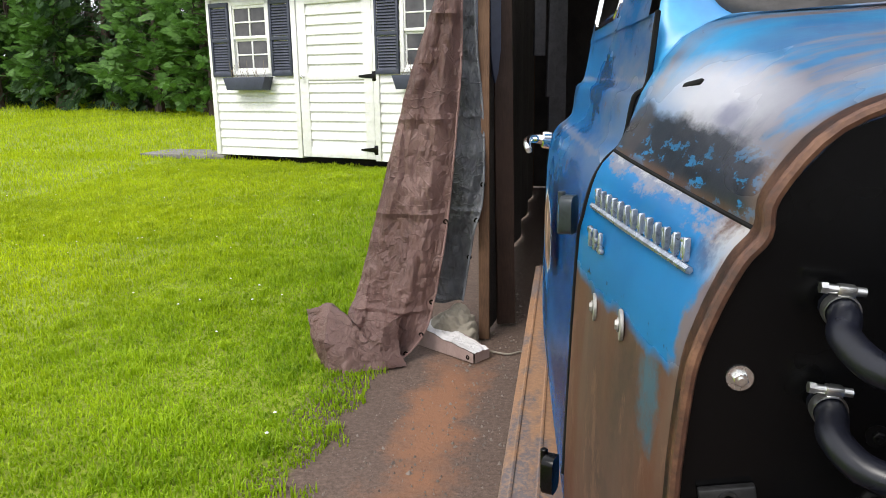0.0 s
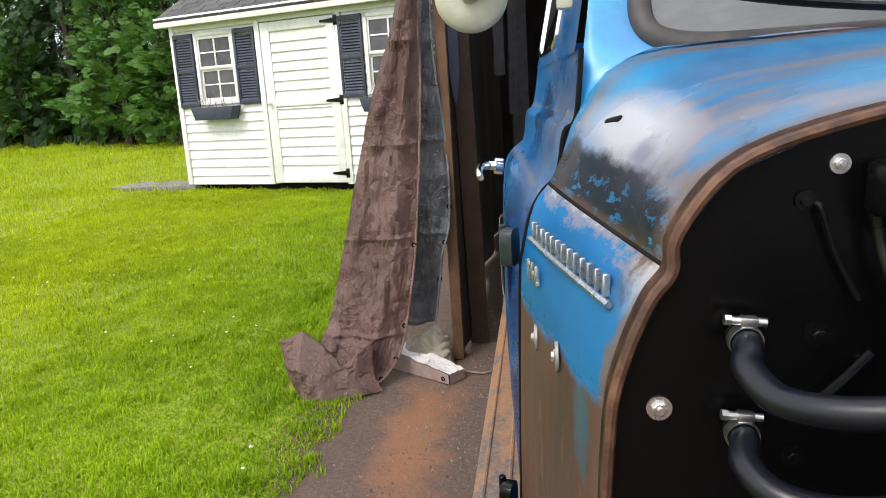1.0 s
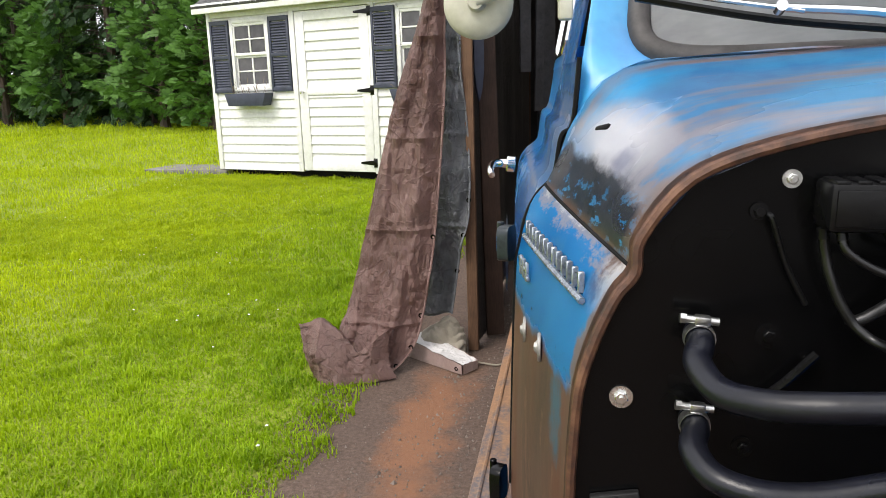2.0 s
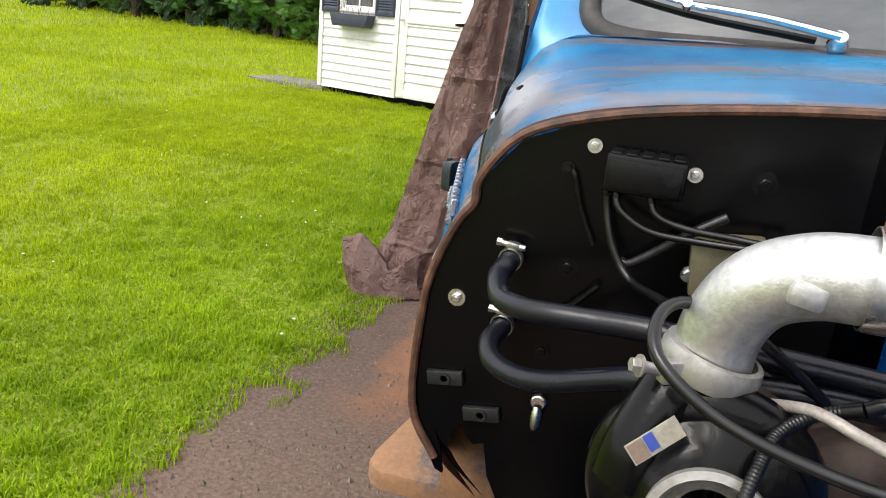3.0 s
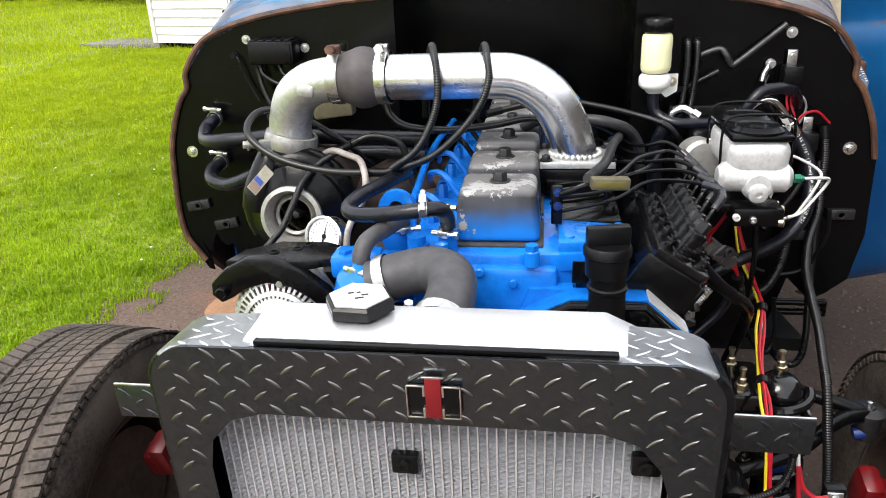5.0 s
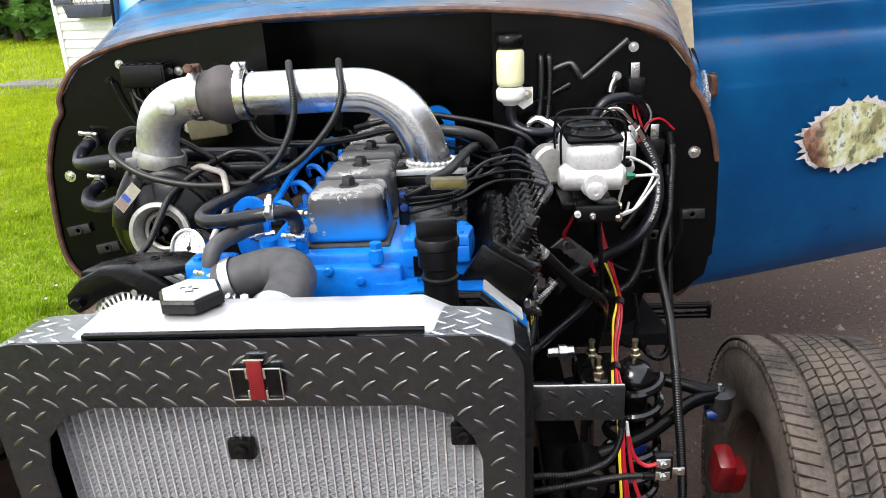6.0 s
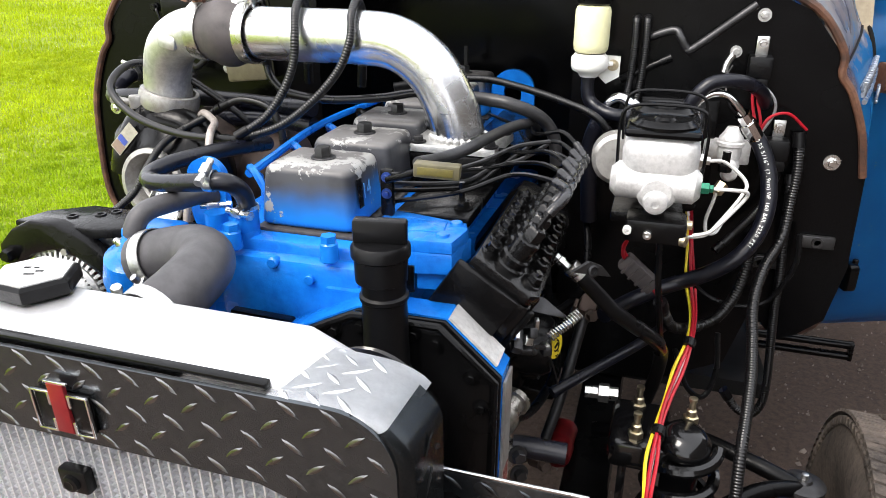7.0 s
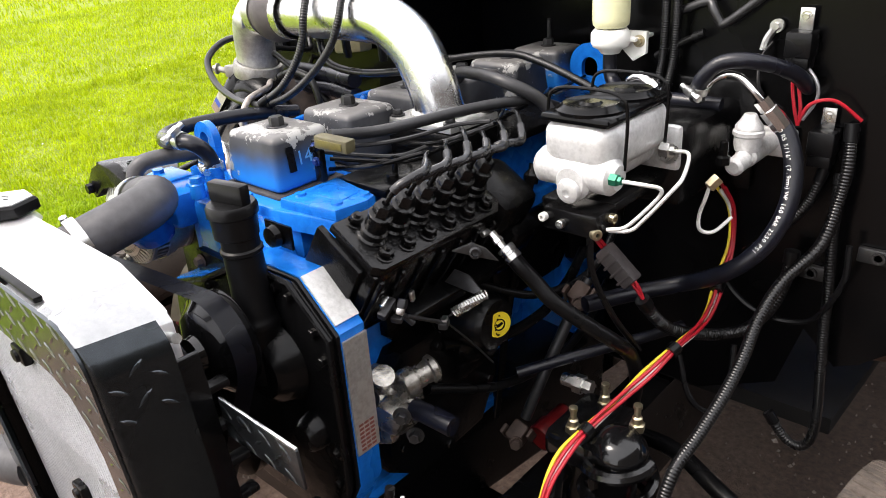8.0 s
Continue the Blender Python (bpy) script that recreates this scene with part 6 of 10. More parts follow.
prism(bm, [(0.165, -0.556), (0.205, -0.550), (0.208, -0.520), (0.170, -0.520)], (0, 0, 1.008), X, Y, (0, 0, 0.024), 0.004)
box(bm, (0.02, -0.578, 0.99), (0.18, 0.03, 0.10), (0, 0, 0), 0.01)
prism(bm, [(0.0, 0), (0.085, 0), (0.07, 0.03), (0.012, 0.03)], (0.06, -0.60, 0.985), X, Z, (0, 0.03, 0), 0.006)
for x, y in ((0.075, -0.592), (-0.045, -0.592)):
    cyl(bm, (x, y, 1.045), (x, y, 1.068), 0.011, 0.010, seg=14, bev=0.002)
    lathe(bm, [(0, 0), (0.009, 0), (0.009, 0.010), (0, 0.011)], (x, y, 1.066), Z, 6)
cyl(bm, (0.05, -0.592, 1.02), (0.05, -0.598, 1.02), 0.006, seg=16, bev=0.001)
cyl(bm, (0.005, -0.585, 1.035), (0.005, -0.598, 1.035), 0.007, seg=16, bev=0.002)
part("cylinder_head", bm, M["blue"], engine, "blue cylinder head")
bm = B()
prism(bm, [(0.11, -0.566), (0.205, -0.556), (0.212, -0.51), (0.205, -0.49), (0.11, -0.47)], (0, 0, 1.055), X, Y, (0, 0, 0.014), 0.004)
for x, y in ((0.125, -0.545), (0.19, -0.54), (0.195, -0.50)):
    lathe(bm, [(0, 0), (0.008, 0), (0.007, 0.003), (0, 0.003)], (x, y, 1.069), Z, 14)
box(bm, (0.160, -0.516, 1.0685), (0.052, 0.036, 0.004), (0, 0, 8), 0.0018)
part("intake_shelf", bm, M["blue"], engine)
bm = B()
box(bm, (0.155, -0.16, 1.06), (0.095, 0.62, 0.014), (0, 0, 0), 0.004)
for y in (-0.44, -0.2, 0.02):
    bolt(bm, (0.187, y, 1.067), (0, 0, 1), 0.008, 0.009)
cyl(bm, (0.182, -0.43, 1.067), (0.182, -0.43, 1.098), 0.004, seg=10)
part("intake_plate", bm, M["black_satin"], engine, "black intake cover plate")

# rocker covers: the first blue below, the others dark with chipped paint
for k in range(6):
    y = -0.4965 + 0.1305 * k
    bm = B()
    tmp = bmesh.new()
    bmesh.ops.create_cube(tmp, size=1)
    for v in tmp.verts:
        top = v.co.z > 0
        v.co = Vector((v.co.x * (0.106 if top else 0.120) + 0.026, v.co.y * (0.092 if top else 0.106) + y, 1.134 if top else 1.060))
    bmesh.ops.bevel(tmp, geom=tmp.edges[:], offset=0.010, segments=3, affect="EDGES", profile=0.5)
    temp_into(bm, tmp)
    cov = part("rocker_cover", bm, M["cover_blue"] if k in (0, 5) else M["cover"], engine, "rocker cover, blue below chipped grey paint" if k in (0, 5) else "dark rocker cover with chipped paint")
    bm = B()
    cyl(bm, (0.028, y, 1.133), (0.028, y, 1.136), 0.015, seg=18, bev=0.001)
    lathe(bm, [(0, 0), (0.0105, 0), (0.0105, 0.010), (0.009, 0.013), (0, 0.013)], (0.028, y, 1.135), Z, 6)
    if k == 5:
        cyl(bm, (0.03, y, 1.15), (0.03, y, 1.185), 0.004, seg=8)
    part("cover_bolt", bm, M["iron_dark"], cov, "dark cover bolt")
    bm = B()
    box(bm, (0.026, y, 1.057), (0.128, 0.113, 0.006), (0, 0, 0), 0.003)
    part("gasket", bm, M["gasket"], cov)
def lettering(text, size, m4):
    cu = bpy.data.curves.new("text", "FONT")
    cu.body, cu.size, cu.extrude = text, size, 0.0002
    tob = new("text", cu)
    bpy.context.view_layer.update()
    me = bpy.data.meshes.new_from_object(tob.evaluated_get(bpy.context.evaluated_depsgraph_get()))
    me.transform(m4)
    bm = B()
    bm.from_mesh(me)
    for block in (tob, cu, me):
        (bpy.data.objects if block is tob else bpy.data.curves if block is cu else bpy.data.meshes).remove(block)
    return bm


side_face = Matrix(((0, -0.095, 0.995, 0.0845), (1, 0, 0, -0.513), (0, 0.995, 0.095, 1.092), (0, 0, 0, 1)))
part("cover_number", lettering("14", 0.027, side_face), M["number_blue"], engine, "pale blue number 14 on the first cover", recalc=False)
bm = B()
box(bm, (0.0850, -0.522, 1.103), (0.001, 0.011, 0.034), (0, -6, 0), 0)
part("number_tag", bm, M["black_plastic"], engine, "small dark tag, print unreadable")

# lifting eyes: an arched plate with a tall slot, and a round one at the rear
def lifting_eye(cx, cy, cz, wide, tall, hole_w, hole_h):
    bm = B()
    n = 32
    loops = []
    for hw, top, low in ((wide / 2, wide / 2, tall), (hole_w / 2, hole_w / 2, hole_h)):
        pts = []
        for j in range(n):
            q = 2 * math.pi * j / n
            c, s_ = math.cos(q), math.sin(q)
            pts.append((hw * c, top * s_) if s_ >= 0 else (hw * math.copysign(abs(c) ** 0.35, c), low * -abs(s_) ** 0.5))
        loops.append(pts)
    rings = [[bm.verts.new((cx + a, cy + d, cz + b)) for a, b in L_] for d in (-0.006, 0.006) for L_ in loops]
    for p, q in ((0, 1), (2, 3), (0, 2), (1, 3)):
        for j in range(n):
            k = (j + 1) % n
            bm.faces.new((rings[p][j], rings[p][k], rings[q][k], rings[q][j]))
    part("lifting_eye", bm, M["blue"], engine, "blue lifting eye")


lifting_eye(-0.118, -0.520, 1.102, 0.052, 0.065, 0.022, 0.030)
lifting_eye(0.128, 0.150, 1.104, 0.086, 0.080, 0.034, 0.020)

# timing cover with its rim
TC = [(-0.06, 0.66), (-0.10, 0.80), (-0.08, 0.93), (0.02, 0.965), (0.125, 1.018), (0.222, 1.018), (0.283, 0.962), (0.283, 0.742), (0.235, 0.65)]
bm = B()
prism(bm, TC, (0, -0.634, 0), X, Z, (0, 0.037, 0), 0.002)
rim = part("gear_housing", bm, M["blue"], engine, "blue gear housing rim")
for a, b in ((5, 6),):
    bm = B()
    p, q = Vector((TC[a][0], -0.6155, TC[a][1])), Vector((TC[b][0], -0.6155, TC[b][1]))
    d = (q - p).normalized()
    n_ = Vector((d.z, 0, -d.x)) if Vector((d.z, 0, -d.x)).x > 0 else -Vector((d.z, 0, -d.x))
    prism(bm, [(0.002, -0.0178), (0.072, -0.0178), (0.072, 0.0178), (0.002, 0.0178)], p + n_ * 0.0005, d, Y, n_ * 0.003)
    part("bare_edge", bm, M["white_metal"], rim, "bare bright metal edge")
bm = B()
prism(bm, [(0.790, -0.0178), (0.952, -0.0178), (0.952, 0.0178), (0.790, 0.0178)], (0.2835, -0.6155, 0), Z, Y, (0.003, 0, 0))
part("data_plate", bm, M["alu_dull"], rim, "worn aluminium data plate")
bm = B()
for k in range(7):
    for j in range(3):
        box(bm, (0.2868, -0.624 + 0.0085 * j, 0.796 + 0.006 * k), (0.0008, 0.0065, 0.003), (0, 0, 0), 0)
part("plate_print", bm, M["print_red"], rim, "small unreadable print")
bm = B()
TCI = [(x * 0.955 + 0.006, z * 0.975 + 0.020) for x, z in TC]
prism(bm, TCI, (0, -0.628, 0), X, Z, (0, -0.018, 0), 0.008)
n = len(TC)
prism(bm, [(x * 0.990 + 0.002, z * 0.992 + 0.006) for x, z in TC], (0, -0.633, 0), X, Z, (0, -0.006, 0), 0.002)
rim_line = [Vector((x * 0.965 + 0.004, -0.647, z * 0.98 + 0.016)) for x, z in TC[3:]]
tube(bm, rim_line, 0.0045, 8, 1)
cyl(bm, (0.175, -0.638, 0.895), (0.175, -0.680, 0.895), 0.055, 0.047, seg=36, bev=0.010)
cyl(bm, (0.225, -0.638, 0.81), (0.225, -0.668, 0.81), 0.026, 0.022, seg=24, bev=0.006)
cov_tc = part("timing_cover", bm, M["black_satin"], engine, "satin black timing cover")
for a, b in zip(TC[3:8], TC[4:9]):
    for s in (0.12, 0.80):
        x, z = a[0] + (b[0] - a[0]) * s, a[1] + (b[1] - a[1]) * s
        bm = B()
        bolt(bm, ((x - 0.09) * 0.90 + 0.09, -0.645, (z - 0.85) * 0.90 + 0.85), (0, -1, 0), 0.0058, 0.006, 1.6)
        part("cover_bolt", bm, M["black_satin"], cov_tc)
bm = B()
prism(bm, [(0, 0), (0.05, 0), (0.05, 0.03), (0.0, 0.03)], (0.128, -0.606, 1.028), X, Z, (0, 0.004, 0), 0.001)
lathe(bm, [(0, 0), (0.0125, 0), (0.0145, 0.004), (0.0125, 0.012), (0, 0.013)], (0.152, -0.606, 1.043), (0, -1, 0), 18)
part("front_bracket", bm, M["black_satin"], engine, "black bracket with a large bolt")

bm = B()
prism(bm, [(-0.052, 0.930), (0.040, 0.922), (0.046, 0.955), (0.030, 0.974), (-0.045, 0.976)], (0, -0.612, 0), X, Z, (0, 0.014, 0), 0.004)
plate_b = part("front_plate", bm, M["black_satin"], engine, "black plate low on the head's face")
for x, z in ((-0.036, 0.960), (0.026, 0.952)):
    bm = B()
    bolt(bm, (x, -0.613, z), (0, -1, 0), 0.0075, 0.008, 1.3)
    part("plate_bolt", bm, M["iron_brown"], plate_b)

# oil filler
oil = thing("oil_filler", (0.168, -0.668, 0.93), "black oil filler tube with a winged cap", "oil filler")
bm = B()
lathe(bm, [(0.0, -0.05), (0.026, -0.05), (0.026, 0.020), (0.0285, 0.024), (0.0285, 0.030), (0.0265, 0.034), (0.0235, 0.040), (0.0225, 0.118), (0.0245, 0.120), (0.0245, 0.124), (0.022, 0.126), (0.022, 0.15), (0, 0.15)], (0.169, -0.664, 0.930), (-0.01, -0.02, 1), 28)
part("neck", bm, M["black_plastic"], oil)
bm = B()
lathe(bm, [(0.022, 0), (0.0255, 0.002), (0.0265, 0.026), (0.029, 0.028), (0.029, 0.037), (0.0265, 0.041), (0, 0.042)], (0.166, -0.668, 1.068), Z, 32)
box(bm, (0.166, -0.668, 1.120), (0.052, 0.0145, 0.024), (0, 0, 10), 0.003)
part("cap", bm, M["black_plastic"], oil, "winged black cap")

# thermostat housing and coolant hoses
bm = B()
lathe(bm, [(0, -0.05), (0.030, -0.048), (0.037, -0.03), (0.040, 0), (0.034, 0.028), (0.018, 0.040), (0.012, 0.05), (0, 0.05)], (-0.150, -0.628, 1.015), (0.15, -0.25, 1), 26)
cyl(bm, (-0.150, -0.635, 1.035), (-0.100, -0.650, 1.045), 0.024, 0.024, seg=22)
th = part("thermostat_housing", bm, M["blue"], engine, "blue thermostat housing")
bm = B()
box(bm, (-0.125, -0.575, 1.02), (0.09, 0.08, 0.055), (0, 0, 0), 0.012)
part("housing_base", bm, M["blue"], th)
bm = B()
box(bm, (-0.17, -0.565, 1.035), (0.07, 0.05, 0.035), (0, 0, 0), 0.008)
part("sensor_boss", bm, M["blue"], th)
for p in ((-0.185, -0.575, 1.05), (-0.115, -0.60, 1.045), (-0.075, -0.56, 1.055)):
    bm = B()
    lathe(bm, [(0, 0), (0.009, 0), (0.009, 0.008), (0, 0.009)], p, Z, 6)
    part("housing_bolt", bm, M["blue"], th)
for x, y, z in ((-0.085, -0.56, 1.075), (-0.040, -0.565, 1.085)):
    bm = B()
    cyl(bm, (x, y, 1.04), (x, y, z), 0.0135, seg=16)
    part("hose_stub", bm, M["blue"], th)

rh = thing("radiator_hose", (-0.06, -0.70, 1.0), "thick grey-black rubber elbow hose to the radiator", "hose")
bm = B()
tube(bm, [(-0.130, -0.645, 1.040), (-0.090, -0.645, 1.054), (-0.050, -0.652, 1.064), (-0.022, -0.680, 1.066), (-0.018, -0.725, 1.058), (-0.026, -0.770, 1.046), (-0.032, -0.812, 1.034)], 0.0300, 22, 8)
part("hose", bm, M["rubber_grey"], rh)
clamp_ring(rh, (-0.112, -0.646, 1.047), (1, 0, 0.34), 0.0315, 0.014, (0, -0.9, -0.6))
clamp_ring(rh, (-0.026, -0.765, 1.048), (0.15, 1, 0.28), 0.0315, 0.014, (-1, -0.1, 0.1))


def hose(name, pts, r, label, mat="rubber", rib=0.0, group="", seg=12, clamps=(), per=8, category="hose"):
    """A hose or cable of its own, with clamps at (place, axis, screw side)."""
    line = [Vector(p) for p in pts]
    looms = category == "wire loom"
    t = thing(name, line[0], label, category, group) if clamps or looms else None
    bm = B()
    tube(bm, line, r, seg, per, rib)
    if not t:
        return solo(name, bm, M[mat], label, category, group)
    part("conduit" if looms else "hose", bm, M[mat], t)
    if looms:
        run = spline(line, 10)
        for ends in (run[:5], run[-5:]):
            bm = B()
            tube(bm, ends, r * 1.16, 12, 1)
            part("end_tape", bm, M["black_plastic"], t, "black tape wrapped round the end")
    for p, a, s in clamps:
        clamp_ring(t, p, a, r + 0.0006, 0.011, s)
    return t


hose("coolant_hose", [(-0.040, -0.562, 1.078), (-0.040, -0.570, 1.105), (-0.050, -0.585, 1.122), (-0.085, -0.590, 1.120), (-0.14, -0.576, 1.110), (-0.172, -0.560, 1.106), (-0.184, -0.538, 1.108), (-0.176, -0.50, 1.112), (-0.150, -0.43, 1.112), (-0.135, -0.34, 1.10)],
     0.0108, "black coolant hose with clamps beside the thermostat", clamps=(((-0.068, -0.589, 1.1235), (1, 0.1, 0), (0, -0.5, 1)), ((-0.040, -0.562, 1.084), (0, 0, 1), (-0.3, -1, 0))))
hose("bypass_hose", [(-0.146, -0.628, 1.050), (-0.147, -0.628, 1.072), (-0.140, -0.612, 1.088), (-0.122, -0.570, 1.090), (-0.112, -0.530, 1.086), (-0.112, -0.516, 1.066)], 0.0120, "short dark bypass hose bent over the housing", "rubber_grey",
     clamps=(((-0.146, -0.628, 1.056), (0, 0, 1), (-0.6, -1, 0)), ((-0.112, -0.517, 1.072), (0, 0, 1), (0.4, -1, 0))))

# heater hoses along the firewall
for cx, cz, run in ((-0.606, 1.126, [(-0.612, -0.058, 1.112), (-0.598, -0.098, 1.100), (-0.565, -0.130, 1.103), (-0.525, -0.148, 1.110), (-0.475, -0.155, 1.115), (-0.42, -0.168, 1.122), (-0.33, -0.185, 1.125), (-0.22, -0.19, 1.123), (-0.12, -0.22, 1.128)]),
                    (-0.607, 1.032, [(-0.613, -0.062, 1.022), (-0.598, -0.095, 1.011), (-0.560, -0.118, 1.009), (-0.520, -0.140, 1.022), (-0.475, -0.158, 1.044), (-0.42, -0.18, 1.070), (-0.33, -0.195, 1.092), (-0.22, -0.20, 1.10), (-0.12, -0.22, 1.10)])):
    hose("heater_hose", [(cx, -0.006, cz), (cx, -0.034, cz - 0.002)] + run, 0.0140, "black rubber heater hose from the firewall", group="heater hoses", clamps=((((cx, -0.024, cz), (0, -1, -0.1), (0.1, 0, 1)),)))

# intake pipe
pipe = thing("intake_pipe", (-0.1, -0.28, 1.15), "polished aluminium intake pipe with a rubber coupling", "intake pipe")
bm = B()
tube(bm, [(-0.361, -0.248, 1.125), (-0.357, -0.251, 1.172), (-0.336, -0.262, 1.216), (-0.296, -0.275, 1.240), (-0.245, -0.286, 1.247)], 0.037, 30, 12)
box(bm, (-0.305, -0.310, 1.232), (0.03, 0.012, 0.022), (0, 10, 0), 0.006)
part("elbow", bm, M["alu_cast"], pipe, "cast aluminium elbow")
bm = B()
lathe(bm, [(0.0385, -0.045), (0.041, -0.042), (0.0415, -0.030), (0.0445, -0.021), (0.0490, -0.010), (0.0505, 0.0), (0.0490, 0.010), (0.0445, 0.021), (0.0415, 0.030), (0.041, 0.042), (0.0385, 0.045)], (-0.208, -0.292, 1.249), (1, -0.08, 0), 34)
part("coupling", bm, M["rubber_brown"], pipe, "dusty brown-black rubber coupling")
bm = B()
tube(bm, [(-0.185, -0.293, 1.249), (-0.10, -0.294, 1.249), (-0.01, -0.294, 1.249), (0.048, -0.292, 1.243), (0.096, -0.290, 1.212), (0.124, -0.288, 1.165), (0.139, -0.287, 1.118)], 0.037, 34, 10)
part("tube", bm, M["alu"], pipe)
for x, side, mt in ((-0.252, 0.3, "alu_dull"), (-0.172, 0.0, "zinc")):
    bm = B()
    lathe(bm, [(0.0415, -0.010), (0.0430, -0.010), (0.0436, 0), (0.0430, 0.010), (0.0415, 0.010)], (x, -0.289 - (x + 0.25) * 0.06, 1.249), (1, -0.08, 0), 32)
    band = part("clamp_band", bm, M["zinc"], pipe, "bright T-bolt clamp")
    bm = B()
    box(bm, (x, -0.297, 1.294), (0.019, 0.014, 0.018), (8, 0, 0), 0.003)
    cyl(bm, (x, -0.327, 1.299), (x, -0.274, 1.292), 0.0045, seg=10)
    lathe(bm, [(0, 0), (0.008, 0), (0.008, 0.008), (0, 0.008)], (x, -0.324, 1.2985), (0, -1, 0.1), 6)
    part("clamp_bolt", bm, M["rust_edge"] if x < -0.2 else M["zinc"], band)
bm = B()
prism(bm, [(0.082, -0.338), (0.202, -0.338), (0.207, -0.238), (0.077, -0.238)], (0, 0, 1.106), X, Y, (0, 0, 0.011), 0.003)
for k in range(26):
    q = 2 * math.pi * k / 26
    bmesh.ops.create_icosphere(bm, subdivisions=1, radius=0.0055, matrix=Matrix.Translation((0.140 + 0.040 * math.cos(q), -0.288 + 0.040 * math.sin(q), 1.119)))
part("flange", bm, M["alu_cast"], pipe, "welded aluminium flange")
for x, y in ((0.092, -0.328), (0.194, -0.328), (0.195, -0.247), (0.090, -0.247)):
    bm = B()
    bolt(bm, (x, y, 1.117), (0, 0, 1), 0.007, 0.007)
    part("flange_bolt", bm, M["iron_dark"], pipe)
bm = B()
box(bm, (0.142, -0.288, 1.085), (0.125, 0.105, 0.040), (0, 0, 0), 0.004)
box(bm, (0.142, -0.333, 1.075), (0.10, 0.03, 0.028), (0, 0, 0), 0.003)
part("intake_adapter", bm, M["black_satin"], engine, "black intake adapter block")

# turbocharger
turbo = thing("turbocharger", (-0.34, -0.25, 0.9), "black turbocharger with a bare compressor mouth", "turbocharger")
TA = Vector((-0.02, -1, 0.10)).normalized()
tc0 = Vector((-0.343, -0.342, 1.020))
a_, u_, w_ = basis(TA)
bm = B()
ring_n, tube_n = 40, 14
prev = None
for k in range(ring_n + 1):
    q = 2 * math.pi * k / ring_n
    rad = 0.034 - 0.014 * k / ring_n
    cdir = Vector((math.cos(q + 2.6), 0, -math.sin(q + 2.6)))
    c = tc0 + Vector((0, 0.070, 0)) + cdir * (0.082 - 0.008 * k / ring_n)
    cur = [bm.verts.new(c + (cdir * math.cos(2 * math.pi * j / tube_n) + TA * math.sin(2 * math.pi * j / tube_n)) * rad) for j in range(tube_n)]
    if prev:
        for j in range(tube_n):
            bm.faces.new((prev[j], prev[(j + 1) % tube_n], cur[(j + 1) % tube_n], cur[j]))
    prev = cur
lathe(bm, [(0.085, -0.09), (0.092, -0.07), (0.086, -0.03), (0.062, -0.014), (0.054, 0.0)], tc0, TA, 32)
tube(bm, [tc0 + Vector((-0.076, 0.045, 0.0)), tc0 + Vector((-0.068, 0.050, 0.035)), tc0 + Vector((-0.050, 0.068, 0.075)), tc0 + Vector((-0.031, 0.092, 0.108))], 0.030, 18, 6, 0, 0.034)
part("compressor_housing", bm, M["black_satin"], turbo, "black compressor housing")
bm = B()
lathe(bm, [(0.038, -0.030), (0.042, -0.004), (0.048, 0.006), (0.0555, 0.004), (0.0555, -0.018), (0.052, -0.02)], tc0, TA, 44)
lathe(bm, [(0.040, -0.030), (0.031, -0.026), (0.029, -0.016), (0.033, -0.012), (0.037, -0.018)], tc0, TA, 36)
part("inlet", bm, M["alu_dull"], turbo, "bare aluminium inlet ring")
bm = B()
for k in range(12):
    q = 2 * math.pi * k / 12
    d = u_ * math.cos(q) + w_ * math.sin(q)
    e = u_ * math.cos(q + 0.5) + w_ * math.sin(q + 0.5)
    vs = [tc0 - TA * 0.055 + d * 0.006, tc0 - TA * 0.055 + d * 0.029, tc0 - TA * 0.030 + e * 0.027, tc0 - TA * 0.026 + e * 0.008]
    bm.faces.new([bm.verts.new(v) for v in vs])
    part("wheel_blade", bm, M["iron_dark"], turbo)
    bm = B()
lathe(bm, [(0.010, -0.06), (0.009, -0.03), (0.006, -0.020), (0, -0.018)], tc0, TA, 14)
part("compressor_wheel", bm, M["iron_dark"], turbo)
bm = B()
lathe(bm, [(0, 0.0), (0.07, 0.005), (0.088, 0.03), (0.088, 0.08), (0.06, 0.10), (0.05, 0.15), (0.055, 0.16), (0, 0.16)], tc0 + Vector((0.01, 0.10, 0)), (0, 1, 0), 30)
tube(bm, [tc0 + Vector((0.08, 0.15, -0.03)), tc0 + Vector((0.12, 0.15, 0.0)), tc0 + Vector((0.18, 0.16, 0.03))], 0.045, 16, 5)
part("turbine_housing", bm, M["iron_brown"], turbo, "rusty brown turbine housing")
bm = B()
vc = Vector((-0.361, -0.249, 1.134))
lathe(bm, [(0.040, -0.014), (0.0455, -0.013), (0.0475, -0.006), (0.0475, 0.006), (0.0455, 0.013), (0.040, 0.014)], vc, (0.24, 0.02, 1), 34)
tube(bm, [vc + Vector((-0.03, -0.035, -0.004)), vc + Vector((-0.06, -0.050, 0.004))], 0.0055, 10, 1)
box(bm, vc + Vector((-0.033, -0.038, 0.0)), (0.024, 0.014, 0.022), (0, 0, 35), 0.003)
bolt(bm, vc + Vector((-0.060, -0.050, 0.004)), (-0.8, -0.4, 0.1), 0.007, 0.008)
part("outlet_clamp", bm, M["alu_dull"], turbo, "pale dull outlet clamp")
bm = B()
lp = Vector((-0.398, -0.324, 1.082))
lu, lv = Vector((0.686, 0.10, 0.72)).normalized(), Vector((0.62, 0.05, -0.78)).normalized()
ln = lv.cross(lu).normalized()
if ln.y > 0:
    ln = -ln
